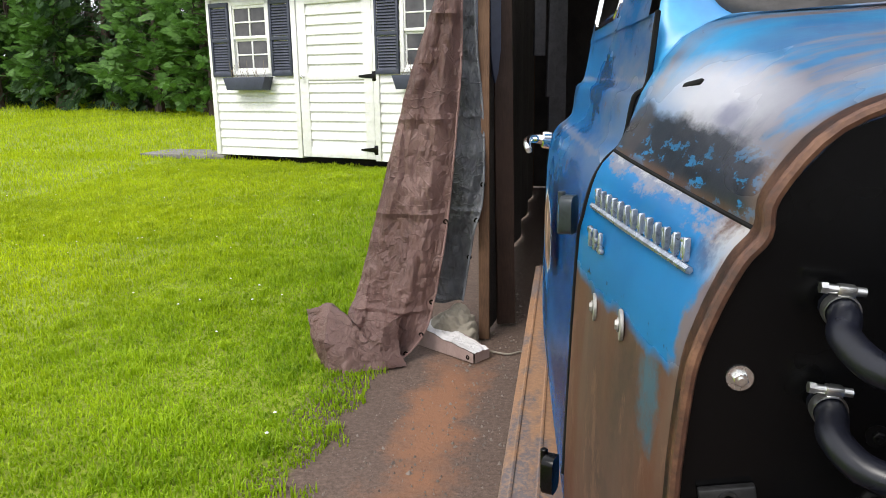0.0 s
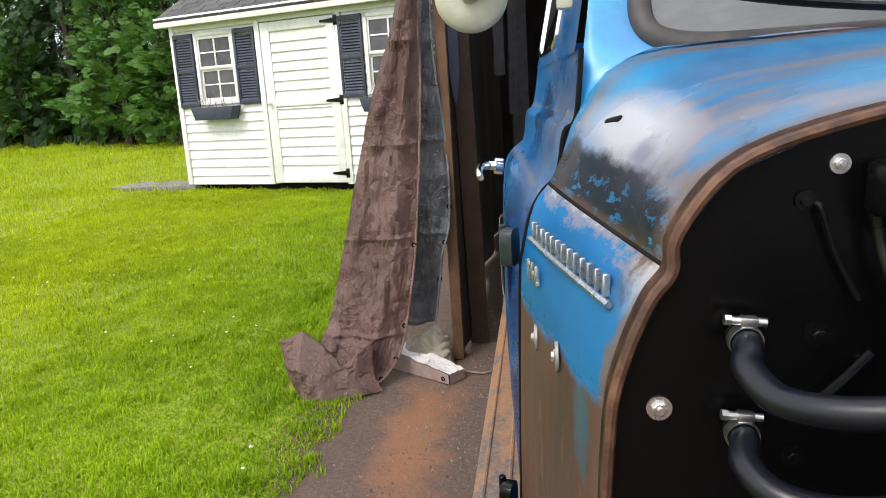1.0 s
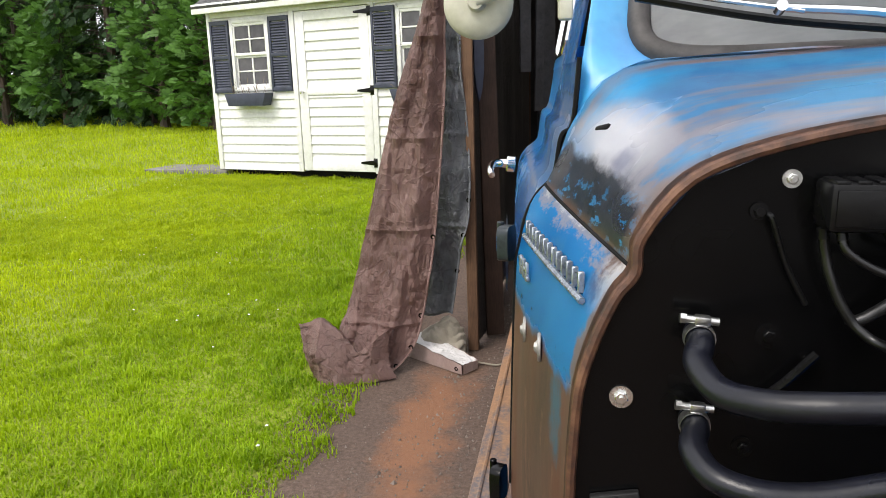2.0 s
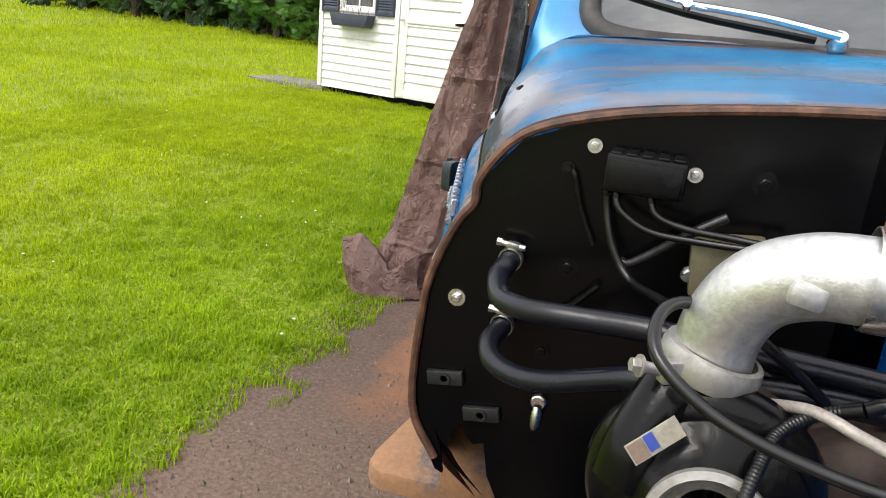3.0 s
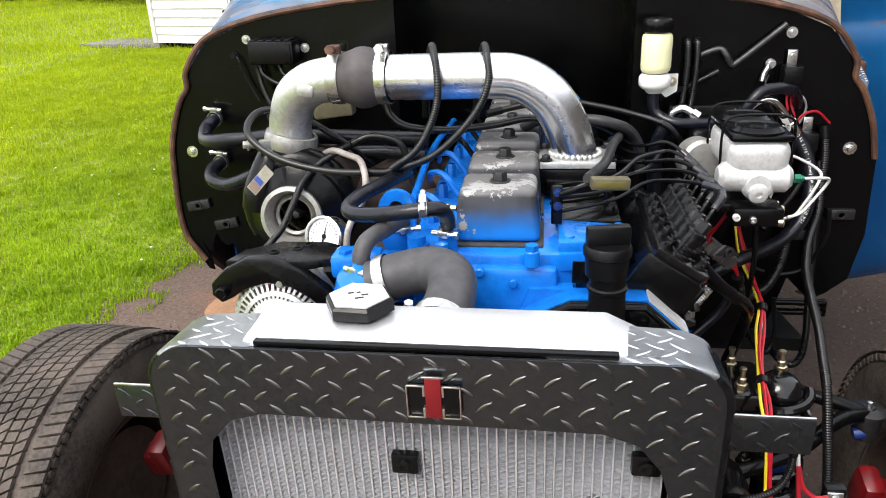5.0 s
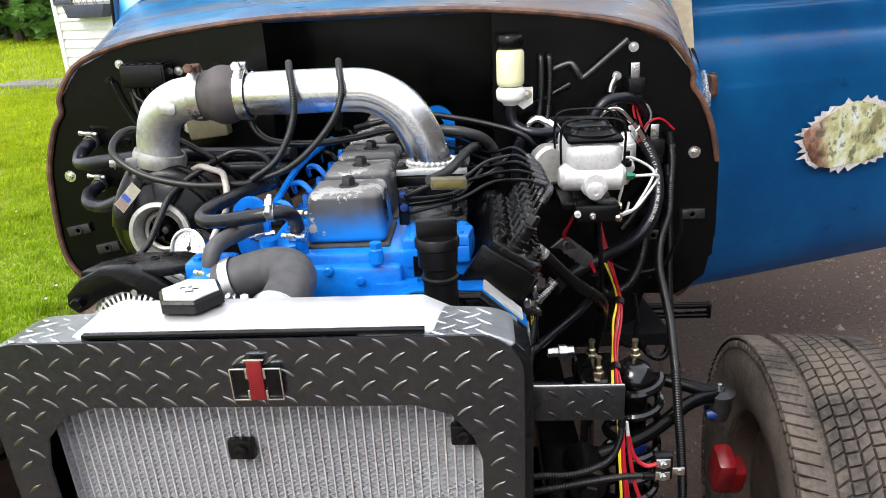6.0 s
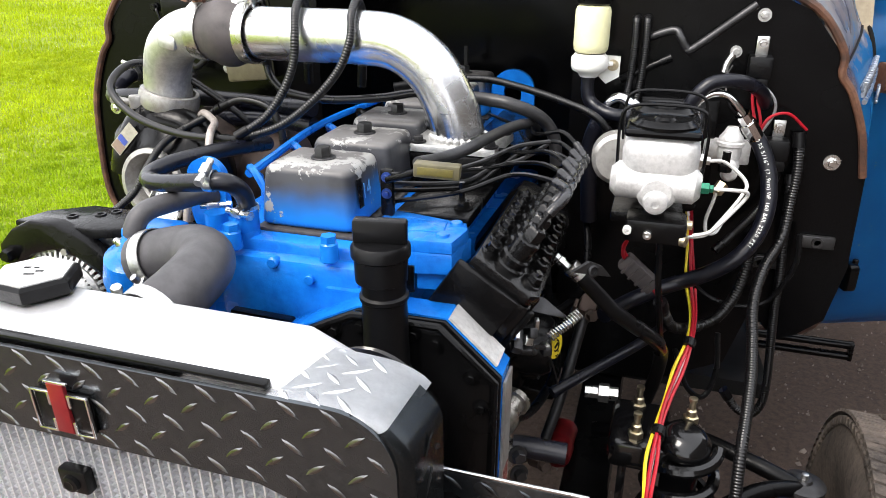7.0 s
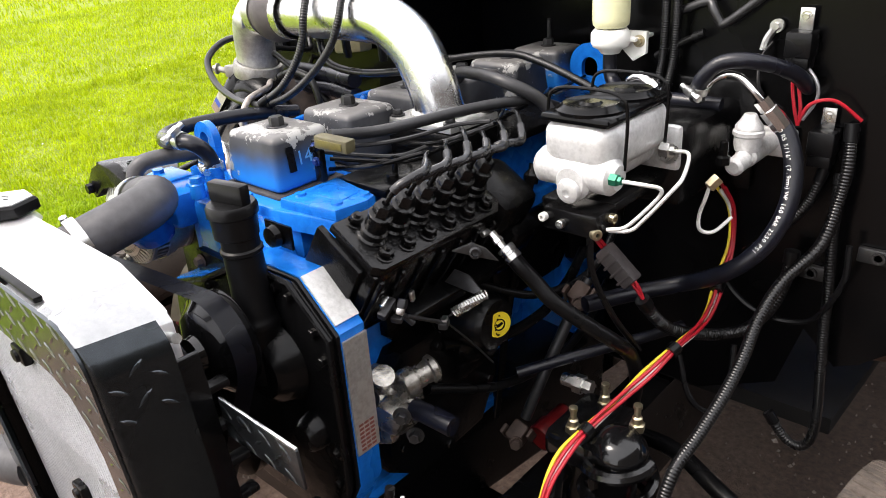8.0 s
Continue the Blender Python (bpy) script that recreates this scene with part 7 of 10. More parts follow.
prism(bm, [(-0.0265, -0.0105), (0.0265, -0.0105), (0.0265, 0.0105), (-0.0265, 0.0105)], lp, lu, lv, ln * 0.0012)
lab = part("label_plate", bm, M["plate_cream"], turbo, "worn maker's plate, print unreadable")
for a, b, c, d, mt in ((-0.008, 0.002, -0.0095, 0.007, "label_blue"), (-0.025, -0.009, -0.0095, 0.0095, "plate_beige")):
    bm = B()
    prism(bm, [(a, c), (b, c), (b, d), (a, d)], lp + ln * 0.0012, lu, lv, ln * 0.0005)
    part("print_bar", bm, M[mt], lab)
for k in range(6):
    y, z = -0.42 + 0.125 * k, 0.955
    bm = B()
    tube(bm, [(-0.09, y, z), (-0.14, y, z), (-0.18, y + 0.02, z - 0.02)], 0.024, 10, 4)
    part("manifold_runner", bm, M["iron_brown"], engine)
bm = B()
tube(bm, [(-0.18, -0.45, 0.94), (-0.185, -0.1, 0.945), (-0.18, 0.2, 0.94)], 0.034, 14, 6)
tube(bm, [(-0.18, -0.15, 0.95), (-0.23, -0.16, 1.0), (-0.28, -0.18, 1.0)], 0.035, 14, 6)
part("exhaust_manifold", bm, M["iron_brown"], engine, "brown cast exhaust manifold")
bm = B()
tube(bm, [(-0.31, -0.25, 1.105), (-0.275, -0.285, 1.124), (-0.242, -0.315, 1.124), (-0.214, -0.350, 1.126), (-0.197, -0.388, 1.122), (-0.190, -0.408, 1.103), (-0.197, -0.405, 1.074), (-0.212, -0.410, 1.050), (-0.222, -0.424, 1.026), (-0.226, -0.430, 0.99)], 0.0055, 12, 8)
solo("oil_line", bm, M["pale_line"], "pale grey oil line curving past the turbo", "hose")

# gauge
gauge = thing("pressure_gauge", (-0.26, -0.43, 0.96), "round white-faced pressure gauge in a steel case", "gauge")
gn = Vector((-0.22, -0.93, 0.28)).normalized()
gc = Vector((-0.263, -0.418, 1.016))
bm = B()
lathe(bm, [(0, -0.030), (0.030, -0.030), (0.0315, -0.026), (0.0315, 0.0), (0.0335, 0.002), (0.0335, 0.006), (0.0305, 0.007), (0.029, 0.004)], gc, gn, 36)
part("case", bm, M["zinc"], gauge)
bm = B()
lathe(bm, [(0.0295, 0.001), (0, 0.0012)], gc, gn, 36)
part("dial", bm, M["dial"], gauge, "white dial with unreadable figures")
bm = B()
g1, gu, gw = basis(gn)
gup = (Z - gn * Z.dot(gn)).normalized()
gr = gup.cross(gn)
for k in range(21):
    q = radians(-130 + 13 * k)
    d = gup * math.cos(q) + gr * math.sin(q)
    s = d.cross(gn)
    r0, r1 = (0.019 if k % 4 == 0 else 0.022), 0.025
    vs = [gc + gn * 0.0016 + d * r0 - s * 0.0005, gc + gn * 0.0016 + d * r1 - s * 0.0005, gc + gn * 0.0016 + d * r1 + s * 0.0005, gc + gn * 0.0016 + d * r0 + s * 0.0005]
    bm.faces.new([bm.verts.new(v) for v in vs])
part("scale", bm, M["black_plastic"], gauge)
bm = B()
d = (gup * 0.95 + gr * 0.2).normalized()
s = d.cross(gn)
bm.faces.new([bm.verts.new(gc + gn * 0.003 + v) for v in (-d * 0.012 - s * 0.0016, -d * 0.012 + s * 0.0016, d * 0.021 + s * 0.0004, d * 0.021 - s * 0.0004)])
lathe(bm, [(0.004, 0), (0.0035, 0.002), (0, 0.003)], gc + gn * 0.0025, gn, 12)
part("needle", bm, M["black_plastic"], gauge)

# alternator and its bracket
alt = thing("alternator", (-0.265, -0.62, 0.9), "bare aluminium alternator with slotted housing", "alternator")
ac, an = Vector((-0.282, -0.598, 0.954)), Vector((0.03, -1, 0.04)).normalized()
a_, au, aw = basis(an)
bm = B()
lathe(bm, [(0.0, -0.105), (0.058, -0.105), (0.066, -0.09), (0.066, -0.072), (0.064, -0.070), (0.064, -0.052), (0.069, -0.050), (0.069, -0.034), (0.050, -0.034)], ac, an, 56)
part("body", bm, M["alu_cast"], alt)
bm = B()
lathe(bm, [(0.066, -0.012), (0.0700, -0.010), (0.0705, -0.004), (0.066, 0.002), (0.061, 0.004), (0.060, -0.004)], ac, an, 56)
lathe(bm, [(0.018, 0.018), (0.037, 0.016), (0.041, 0.012), (0.041, 0.004), (0.018, 0.004)], ac, an, 48)
lathe(bm, [(0.046, 0.014), (0.052, 0.011), (0.052, 0.004), (0.046, 0.004)], ac, an, 56)
lathe(bm, [(0.0665, -0.030), (0.0715, -0.030), (0.0715, -0.038), (0.0665, -0.038)], ac, an, 56)
part("front_housing", bm, M["alu_cast"], alt, "slotted cast housing")
# radial spokes of the face and axial bars of the rim
for k in range(44):
    q = 2 * math.pi * k / 44
    d = au * math.cos(q) + aw * math.sin(q)
    e = d.cross(an)
    bm = B()
    for r0, h0, r1, h1, w in ((0.038, 0.014, 0.066, 0.003, 0.0020), (0.0690, 0.000, 0.0705, -0.036, 0.0026)):
        vs = []
        for rr, hh in ((r0, h0), (r1, h1)):
            for o in (-w, w):
                for th in (0, 0.006):
                    vs.append(bm.verts.new(ac + d * (rr - (th if h1 < -0.01 else 0)) + an * (hh - (0 if h1 < -0.01 else th)) + e * o))
        for f in ((0, 1, 3, 2), (4, 6, 7, 5), (0, 4, 5, 1), (2, 3, 7, 6), (0, 2, 6, 4), (1, 5, 7, 3)):
            bm.faces.new([vs[i] for i in f])
    part("housing_bar", bm, M["alu_cast"], alt)
for q in (0.6, 2.2, 3.8, 5.4):
    d = au * math.cos(q) + aw * math.sin(q)
    bm = B()
    cyl(bm, ac + d * 0.064 - an * 0.02, ac + d * 0.064 + an * 0.010, 0.0085, seg=14, bev=0.002)
    lathe(bm, [(0, 0), (0.005, 0), (0.005, 0.004), (0, 0.004)], ac + d * 0.064 + an * 0.010, an, 6)
    part("through_bolt", bm, M["alu_dull"], alt)
bm = B()
lathe(bm, [(0.0, -0.070), (0.060, -0.070), (0.060, -0.014), (0.050, -0.008), (0.0, -0.006)], ac, an, 32)
part("windings", bm, M["copper_red"], alt, "dark red windings behind the slots")
bm = B()
lathe(bm, [(0.012, 0.014), (0.030, 0.018), (0.034, 0.022), (0.034, 0.025)] + [(0.0325 if k % 2 else 0.030, 0.027 + 0.0022 * k) for k in range(9)] + [(0.034, 0.047), (0.034, 0.050), (0.027, 0.051), (0.025, 0.043), (0.010, 0.041)], ac, an, 40)
lathe(bm, [(0.010, 0.039), (0.010, 0.053), (0.006, 0.055), (0.005, 0.049), (0, 0.049)], ac, an, 6)
part("pulley", bm, M["steel_blue"], alt, "bright steel pulley")
bm = B()
arc = [(-0.376, 0.998), (-0.374, 1.016), (-0.350, 1.040), (-0.318, 1.055), (-0.280, 1.054), (-0.240, 1.037), (-0.206, 1.010), (-0.188, 0.984), (-0.184, 0.955), (-0.197, 0.950), (-0.209, 0.972), (-0.232, 0.996), (-0.258, 1.012), (-0.292, 1.018), (-0.325, 1.008), (-0.345, 0.994), (-0.362, 0.986)]
prism(bm, arc, (0, -0.590, 0.0), X, Z, (0, -0.018, 0), 0.004)
prism(bm, [(-0.352, -0.596), (-0.232, -0.596), (-0.190, -0.575), (-0.190, -0.540), (-0.225, -0.520), (-0.295, -0.520), (-0.340, -0.555)], (0, 0, 1.036), X, Y, (0, 0, 0.012), 0.003)
brk = part("alternator_bracket", bm, M["black_satin"], engine, "thick black alternator bracket")
for p, ax in (((-0.357, -0.608, 1.006), (0, -1, 0)), ((-0.201, -0.608, 0.990), (0, -1, 0))):
    bm = B()
    bolt(bm, p, ax, 0.0085, 0.010, 1.3)
    part("bracket_bolt", bm, M["black_satin"], brk)
for x, y in ((-0.262, -0.550), (-0.292, -0.565), (-0.250, -0.535)):
    bm = B()
    lathe(bm, [(0.0075, 0), (0.007, 0.0015), (0.0045, 0.0015), (0.004, -0.002), (0, -0.002)], (x, y, 1.0482), Z, 16)
    part("plate_hole", bm, M["black_satin"], brk)
bm = B()
box(bm, (-0.225, -0.47, 0.90), (0.12, 0.10, 0.20), (0, 0, 0), 0.01)
part("pump_mount", bm, M["black_satin"], engine)
# belt, hub and damper in front
bm = B()
lathe(bm, [(0, 0), (0.045, 0.0)] + [(0.060 if k % 2 else 0.055, 0.004 + 0.004 * k) for k in range(9)] + [(0.048, 0.044), (0.042, 0.050), (0.022, 0.052), (0.020, 0.060), (0, 0.060)], (0.165, -0.693, 0.952), (0, -1, 0), 36)
part("fan_hub", bm, M["black_gloss"], engine, "black ribbed fan hub")
bm = B()
lathe(bm, [(0, 0), (0.06, 0.0), (0.09, 0.004), (0.09, 0.05), (0.06, 0.055), (0, 0.05)], (0.03, -0.62, 0.75), (0, -1, 0), 40)
part("crank_damper", bm, M["black_satin"], engine)


def belt(points, w, y):
    bm = B()
    n = len(points)
    o = [[bm.verts.new((p[0], y + d, p[1])) for p in points] for d in (0, w)]
    for k in range(n):
        j = (k + 1) % n
        bm.faces.new((o[0][k], o[0][j], o[1][j], o[1][k]))
    bmesh.ops.solidify(bm, geom=bm.faces[:], thickness=0.004)
    return bm


bpts = []
for cx, cz, r, q0, q1 in ((-0.287, 0.946, 0.036, 60, 215), (0.03, 0.75, 0.092, 215, 330), (0.165, 0.952, 0.0625, -20, 95)):
    for k in range(14):
        q = radians(q0 + (q1 - q0) * k / 13)
        bpts.append((cx + r * math.cos(q), cz + r * math.sin(q)))
solo("drive_belt", belt(bpts, 0.026, -0.736), M["rubber"], "black ribbed drive belt round the pulleys", "belt")

# injection pump, leaning outwards
pump = thing("injection_pump", (0.22, -0.44, 0.86), "black inline injection pump with six delivery valves", "injection pump")
PU, PN = Vector((0.839, 0, -0.545)), Vector((0.545, 0, 0.839))
PT = Matrix(((PU.x, 0, PN.x, 0.2725), (0, 1, 0, 0.022), (PU.z, 0, PN.z, 1.053), (0, 0, 0, 1)))


def pbox(bm, c, s, bev=0.004):
    """A box in the pump's own leaning axes."""
    tmp = B()
    box(tmp, c, s, (0, 0, 0), bev)
    bmesh.ops.transform(tmp, matrix=PT, verts=tmp.verts)
    temp_into(bm, tmp)


bm = B()
pbox(bm, (0.006, -0.497, -0.075), (0.078, 0.228, 0.12), 0.010)
part("pump_body", bm, M["pump_black"], pump)
for k in range(7):
    bm = B()
    pbox(bm, (0.047, -0.600 + 0.0345 * k, -0.07), (0.008, 0.008, 0.10), 0.003)
    part("pump_rib", bm, M["black_satin"], pump)
bm = B()
prism(bm, [(-0.038, 0), (0.034, 0), (0.044, 0.012), (0.044, 0.218), (0.030, 0.234), (-0.038, 0.234)], PT @ Vector((0, -0.612, -0.014)), PU, Vector((0, 1, 0)), PN * 0.013, 0.003)
part("valve_flange", bm, M["pump_black"], pump, "black valve flange")
bm = B()
pbox(bm, (-0.01, -0.618, -0.06), (0.078, 0.010, 0.095), 0.003)
part("front_plate", bm, M["black_satin"], pump)
bm = B()
pbox(bm, (0.004, -0.335, -0.065), (0.095, 0.085, 0.12), 0.02)
pbox(bm, (0.045, -0.31, -0.085), (0.05, 0.06, 0.06), 0.01)
part("governor_housing", bm, M["black_satin"], pump, "black governor housing")
bm = B()
box(bm, (0.213, -0.42, 0.945), (0.030, 0.34, 0.090), (0, 12, 0), 0.006)
box(bm, (0.245, -0.40, 0.925), (0.060, 0.22, 0.020), (0, 20, 0), 0.004)
part("pump_bracket", bm, M["black_satin"], pump, "black pump bracket on the block")
VALVE = []
for k in range(6):
    y = -0.582 + 0.0360 * k
    bm = B()
    p0 = PT @ Vector((-0.002, y, -0.002))
    lathe(bm, [(0.0185, 0), (0.0185, 0.004), (0.0155, 0.006), (0.0155, 0.010), (0.0165, 0.011), (0.0165, 0.015), (0.0135, 0.017), (0.0135, 0.034), (0.0145, 0.035), (0.0145, 0.038), (0.012, 0.040), (0, 0.040)], p0, PN, 20)
    lathe(bm, [(0.0115, 0.038), (0.0115, 0.052), (0.0095, 0.055), (0.005, 0.056)], p0, PN, 6)
    part("delivery_valve", bm, M["pump_black"], pump)
    VALVE.append(p0 + PN * 0.054)
    for da, sz in ((0.028, 1.0), (-0.026, 0.9)):
        bm = B()
        p1 = PT @ Vector((da, y - 0.006, -0.001))
        lathe(bm, [(0.0115 * sz, 0), (0.0115 * sz, 0.0025), (0.0098 * sz, 0.003), (0.0098 * sz, 0.005)], p1, PN, 20)
        lathe(bm, [(0.0085 * sz, 0.004), (0.0085 * sz, 0.012), (0.007 * sz, 0.013), (0.0045 * sz, 0.013), (0.0045 * sz, 0.017), (0, 0.017)], p1, PN, 6)
        part("valve_stud", bm, M["pump_black"], pump)
for k in range(6):
    v = VALVE[k]
    cy = -0.4965 + 0.1305 * k
    lift = 0.005 * (k % 3)
    peak = Vector((0.320, v.y + 0.046, 1.129 - 0.0025 * k))
    pts = [v, v + PN * 0.022 + Vector((0.0, 0.006, 0.0)), v.lerp(peak, 0.55) + Vector((0.010, -0.006, 0.010)), peak, Vector((0.286, v.y + 0.082, 1.128 + lift)), Vector((0.240, min(v.y + 0.13, 0.08), 1.112 + lift)), Vector((0.190, (v.y + cy) / 2 + 0.06, 1.098 + lift)), Vector((0.105, cy + 0.02, 1.080))]
    hose("injector_line", pts, 0.0030, "thin black steel injector line from the pump", "black_satin", group="injector lines", seg=8, category="fuel line")
    bm = B()
    tube(bm, spline(pts, 6)[5:22], 0.0056, 10, 1)
    solo("line_sleeve", bm, M["sleeve"], "dusty sleeve on an injector line", "sleeve", "injector line sleeves")


# black fittings along the block under the pump
bm = B()
lathe(bm, [(0, 0), (0.034, 0.0), (0.036, 0.01), (0.036, 0.055), (0.028, 0.065), (0.018, 0.068), (0.016, 0.09), (0, 0.09)], (0.195, -0.36, 0.80), (1, -0.1, 0.15), 24)
box(bm, (0.215, -0.36, 0.765), (0.06, 0.075, 0.03), (0, 8, 0), 0.006)
solo("lift_pump", bm, M["black_satin"], "black fuel lift pump on the block's side", "pump")
for y0, y1, z0, z1 in ((-0.50, -0.30, 0.845, 0.925), (-0.27, -0.06, 0.80, 0.93), (-0.04, 0.16, 0.78, 0.92)):
    bm = B()
    prism(bm, [(y0, z0 + 0.02), (y0 + 0.02, z0), (y1 - 0.02, z0), (y1, z0 + 0.02), (y1, z1), (y0, z1)], (0.196, 0, 0), Y, Z, (0.016, 0, 0), 0.006)
    cvr = part("side_cover", bm, M["black_satin"], engine, "black tappet side cover")
    for y in (y0 + 0.02, y1 - 0.02):
        bm = B()
        bolt(bm, (0.211, y, z1 - 0.015), X, 0.007, 0.006)
        part("cover_bolt", bm, M["black_satin"], cvr)
bm = B()
tube(bm, [(0.215, -0.28, 0.60), (0.235, -0.27, 0.78), (0.248, -0.25, 0.92), (0.25, -0.22, 1.01)], 0.0065, 10, 6)
lathe(bm, [(0, 0), (0.011, 0), (0.012, 0.012), (0.006, 0.02), (0.006, 0.03), (0, 0.03)], (0.25, -0.22, 1.008), (0, 0.3, 1), 14)
solo("dipstick_tube", bm, M["black_satin"], "black dipstick tube beside the block", "dipstick")
for k, (a, b) in enumerate((((0.235, -0.42, 0.82), (0.24, -0.05, 0.83)), ((0.24, -0.46, 0.77), (0.25, 0.02, 0.74)), ((0.225, -0.34, 0.885), (0.30, -0.02, 0.94)))):
    a, b = Vector(a), Vector(b)
    sag = Vector((0.03 + 0.01 * k, 0, -0.035 - 0.015 * k))
    hose("fuel_hose", [a, a.lerp(b, 0.25) + sag * 0.8, a.lerp(b, 0.55) + sag, a.lerp(b, 0.8) + sag * 0.6, b], 0.0085 - 0.001 * k, "black fuel hose sagging along the engine block", "black_plastic", group="fuel hoses")
bm = B()
box(bm, (0.245, -0.19, 0.70), (0.10, 0.14, 0.012), (0, 6, 0), 0.003)
prism(bm, [(0, 0), (0.10, 0), (0.0, -0.11)], (0.19, -0.255, 0.695), X, Z, (0, 0.010, 0), 0.002)
prism(bm, [(0, 0), (0.10, 0), (0.0, -0.11)], (0.19, -0.135, 0.695), X, Z, (0, 0.010, 0), 0.002)
part("engine_mount", bm, M["black_satin"], engine, "black welded engine mount")

# black accessory housing, bell housing and starter
bm = B()
prism(bm, [(-0.535, 0.66), (-0.535, 0.80), (-0.50, 0.845), (-0.34, 0.845), (-0.30, 0.81), (-0.29, 0.70), (-0.33, 0.63), (-0.48, 0.62)], (0.186, 0, 0), Y, Z, (0.045, 0, 0), 0.010)
acc = part("accessory_housing", bm, M["black_satin"], engine, "black accessory drive housing")
for y, z in ((-0.515, 0.70), (-0.515, 0.79), (-0.43, 0.825), (-0.33, 0.80), (-0.32, 0.71), (-0.42, 0.645)):
    bm = B()
    bolt(bm, (0.231, y, z), X, 0.007, 0.007)
    part("housing_bolt", bm, M["black_satin"], acc)
bm = B()
lathe(bm, [(0, 0), (0.20, 0), (0.215, 0.02), (0.215, 0.09), (0.17, 0.24), (0.14, 0.40), (0, 0.40)], (0.035, 0.185, 0.72), Y, 36)
part("bell_housing", bm, M["black_satin"], engine, "black bell housing")
bm = B()
lathe(bm, [(0, 0), (0.034, 0), (0.040, 0.01), (0.040, 0.15), (0.030, 0.17), (0.018, 0.175), (0, 0.175)], (0.235, 0.0, 0.68), (0, 1, 0), 24)
lathe(bm, [(0, 0), (0.022, 0), (0.022, 0.08), (0.012, 0.09), (0, 0.09)], (0.235, 0.03, 0.745), (0, 1, 0), 18)
part("starter", bm, M["black_satin"], engine, "black starter motor")


# ---- radiator ----
rad = thing("radiator", (-0.02, -0.86, 0.4), "aluminium radiator in a diamond-plate shroud", "radiator")
RY = -0.895
bm = B()


def lug(bm, c, u, v, n, ang, ln=0.021, w=0.0052, h=0.0010):
    """A raised lozenge of tread plate."""
    d = u * math.cos(ang) + v * math.sin(ang)
    e = n.cross(d)
    pts = [(-1, 0), (-0.5, 0.75), (0, 1), (0.5, 0.75), (1, 0), (0.5, -0.75), (0, -1), (-0.5, -0.75)]
    rim = [bm.verts.new(c + d * (a * ln / 2) + e * (b * w / 2)) for a, b in pts]
    top = [bm.verts.new(c + d * (a * ln * 0.36) + e * (b * w * 0.22) + n * h) for a, b in pts]
    for k in range(8):
        j = (k + 1) % 8
        bm.faces.new((rim[k], rim[j], top[j], top[k]))
    bm.faces.new(top)


outer = [(-0.314, 0.40), (-0.314, 0.72)] + [(-0.266 - 0.048 * math.cos(radians(9 * k)), 1.031 + 0.048 * math.sin(radians(9 * k))) for k in range(11)]
outer += [(-0.266 + 0.480 * k / 8, 1.079) for k in range(1, 8)]
outer += [(0.214 + 0.048 * math.sin(radians(9 * k)), 1.031 + 0.048 * math.cos(radians(9 * k))) for k in range(11)] + [(0.262, 0.72), (0.262, 0.40)]
inner = [(0.215, 0.40), (0.217, 0.925), (0.208, 0.955), (0.185, 0.985), (0.150, 0.997), (-0.20, 0.999), (-0.235, 0.988), (-0.262, 0.958), (-0.27, 0.92), (-0.27, 0.40)]
ov = [[bm.verts.new((x, RY + d, z)) for x, z in outer] for d in (0, 0.004)]
iv = [[bm.verts.new((x, RY + d, z)) for x, z in inner] for d in (0, 0.004)]
loop = [ov[0] + iv[0], ov[1] + iv[1]]
n = len(loop[0])
for L_ in loop:
    bmesh.ops.triangle_fill(bm, use_beauty=True, edges=[bm.edges.new((L_[k], L_[(k + 1) % n])) for k in range(n)])
for k in range(n):
    bm.faces.new((loop[0][k], loop[0][(k + 1) % n], loop[1][(k + 1) % n], loop[1][k]))
front_plate = part("front_plate", bm, M["tread_shaded"], rad, "diamond plate with dark reflections put into its colour")


def inside(x, z, poly):
    c = False
    for (x0, z0), (x1, z1) in zip(poly, poly[1:] + poly[:1]):
        if (z0 > z) != (z1 > z) and x < (x1 - x0) * (z - z0) / (z1 - z0) + x0:
            c = not c
    return c


bm = B()
for i in range(-20, 21):
    for j in range(0, 46):
        x, z = -0.015 + 0.0165 * i, 0.610 + 0.0165 * j
        if (i + j) % 2:
            continue
        if inside(x, z, outer + inner) and inside(x - 0.009, z, outer + inner) and inside(x + 0.009, z, outer + inner) and inside(x, z + 0.006, outer + inner) and inside(x, z - 0.006, outer + inner):
            lug(bm, Vector((x, RY - 0.0001, z)), X, Z, -Y, radians(38) if i % 2 else radians(-38))
tagged(part("tread_lug", bm, M["tread_lug"], rad), kind="stuff")
# top strip that rolls back over the edge, and side returns in the shaded tone
line = [Vector((x, 0, z)) for x, z in outer]


def strip(seq, depth):
    bm = B()
    n_ = len(seq) - 1

    def fn(u, v):
        i = int(round(u * n_))
        p = seq[i]
        t_ = (seq[min(i + 1, n_)] - seq[max(i - 1, 0)]).normalized()
        out = Vector((-t_.z, 0, t_.x))
        r = max(0.0015, 0.010 * abs(out.x))
        q = min(1.0, v * 2) * math.pi / 2
        y = r * (1 - math.cos(q)) + max(0.0, v * 2 - 1) * (depth - r)
        drop = 0.008 * max(0.0, v * 2 - 1) * min(1.0, max(0.0, (abs(p.x + 0.026) - 0.125) / 0.085)) * abs(out.z)
        return p + Vector((out.x, 0, 0.25 * out.z)) * (r * math.sin(q)) + Vector((0, RY + 0.003 + y, -0.0005 - drop))
    sheet(bm, fn, n_, 12, 0.003)
    return bm


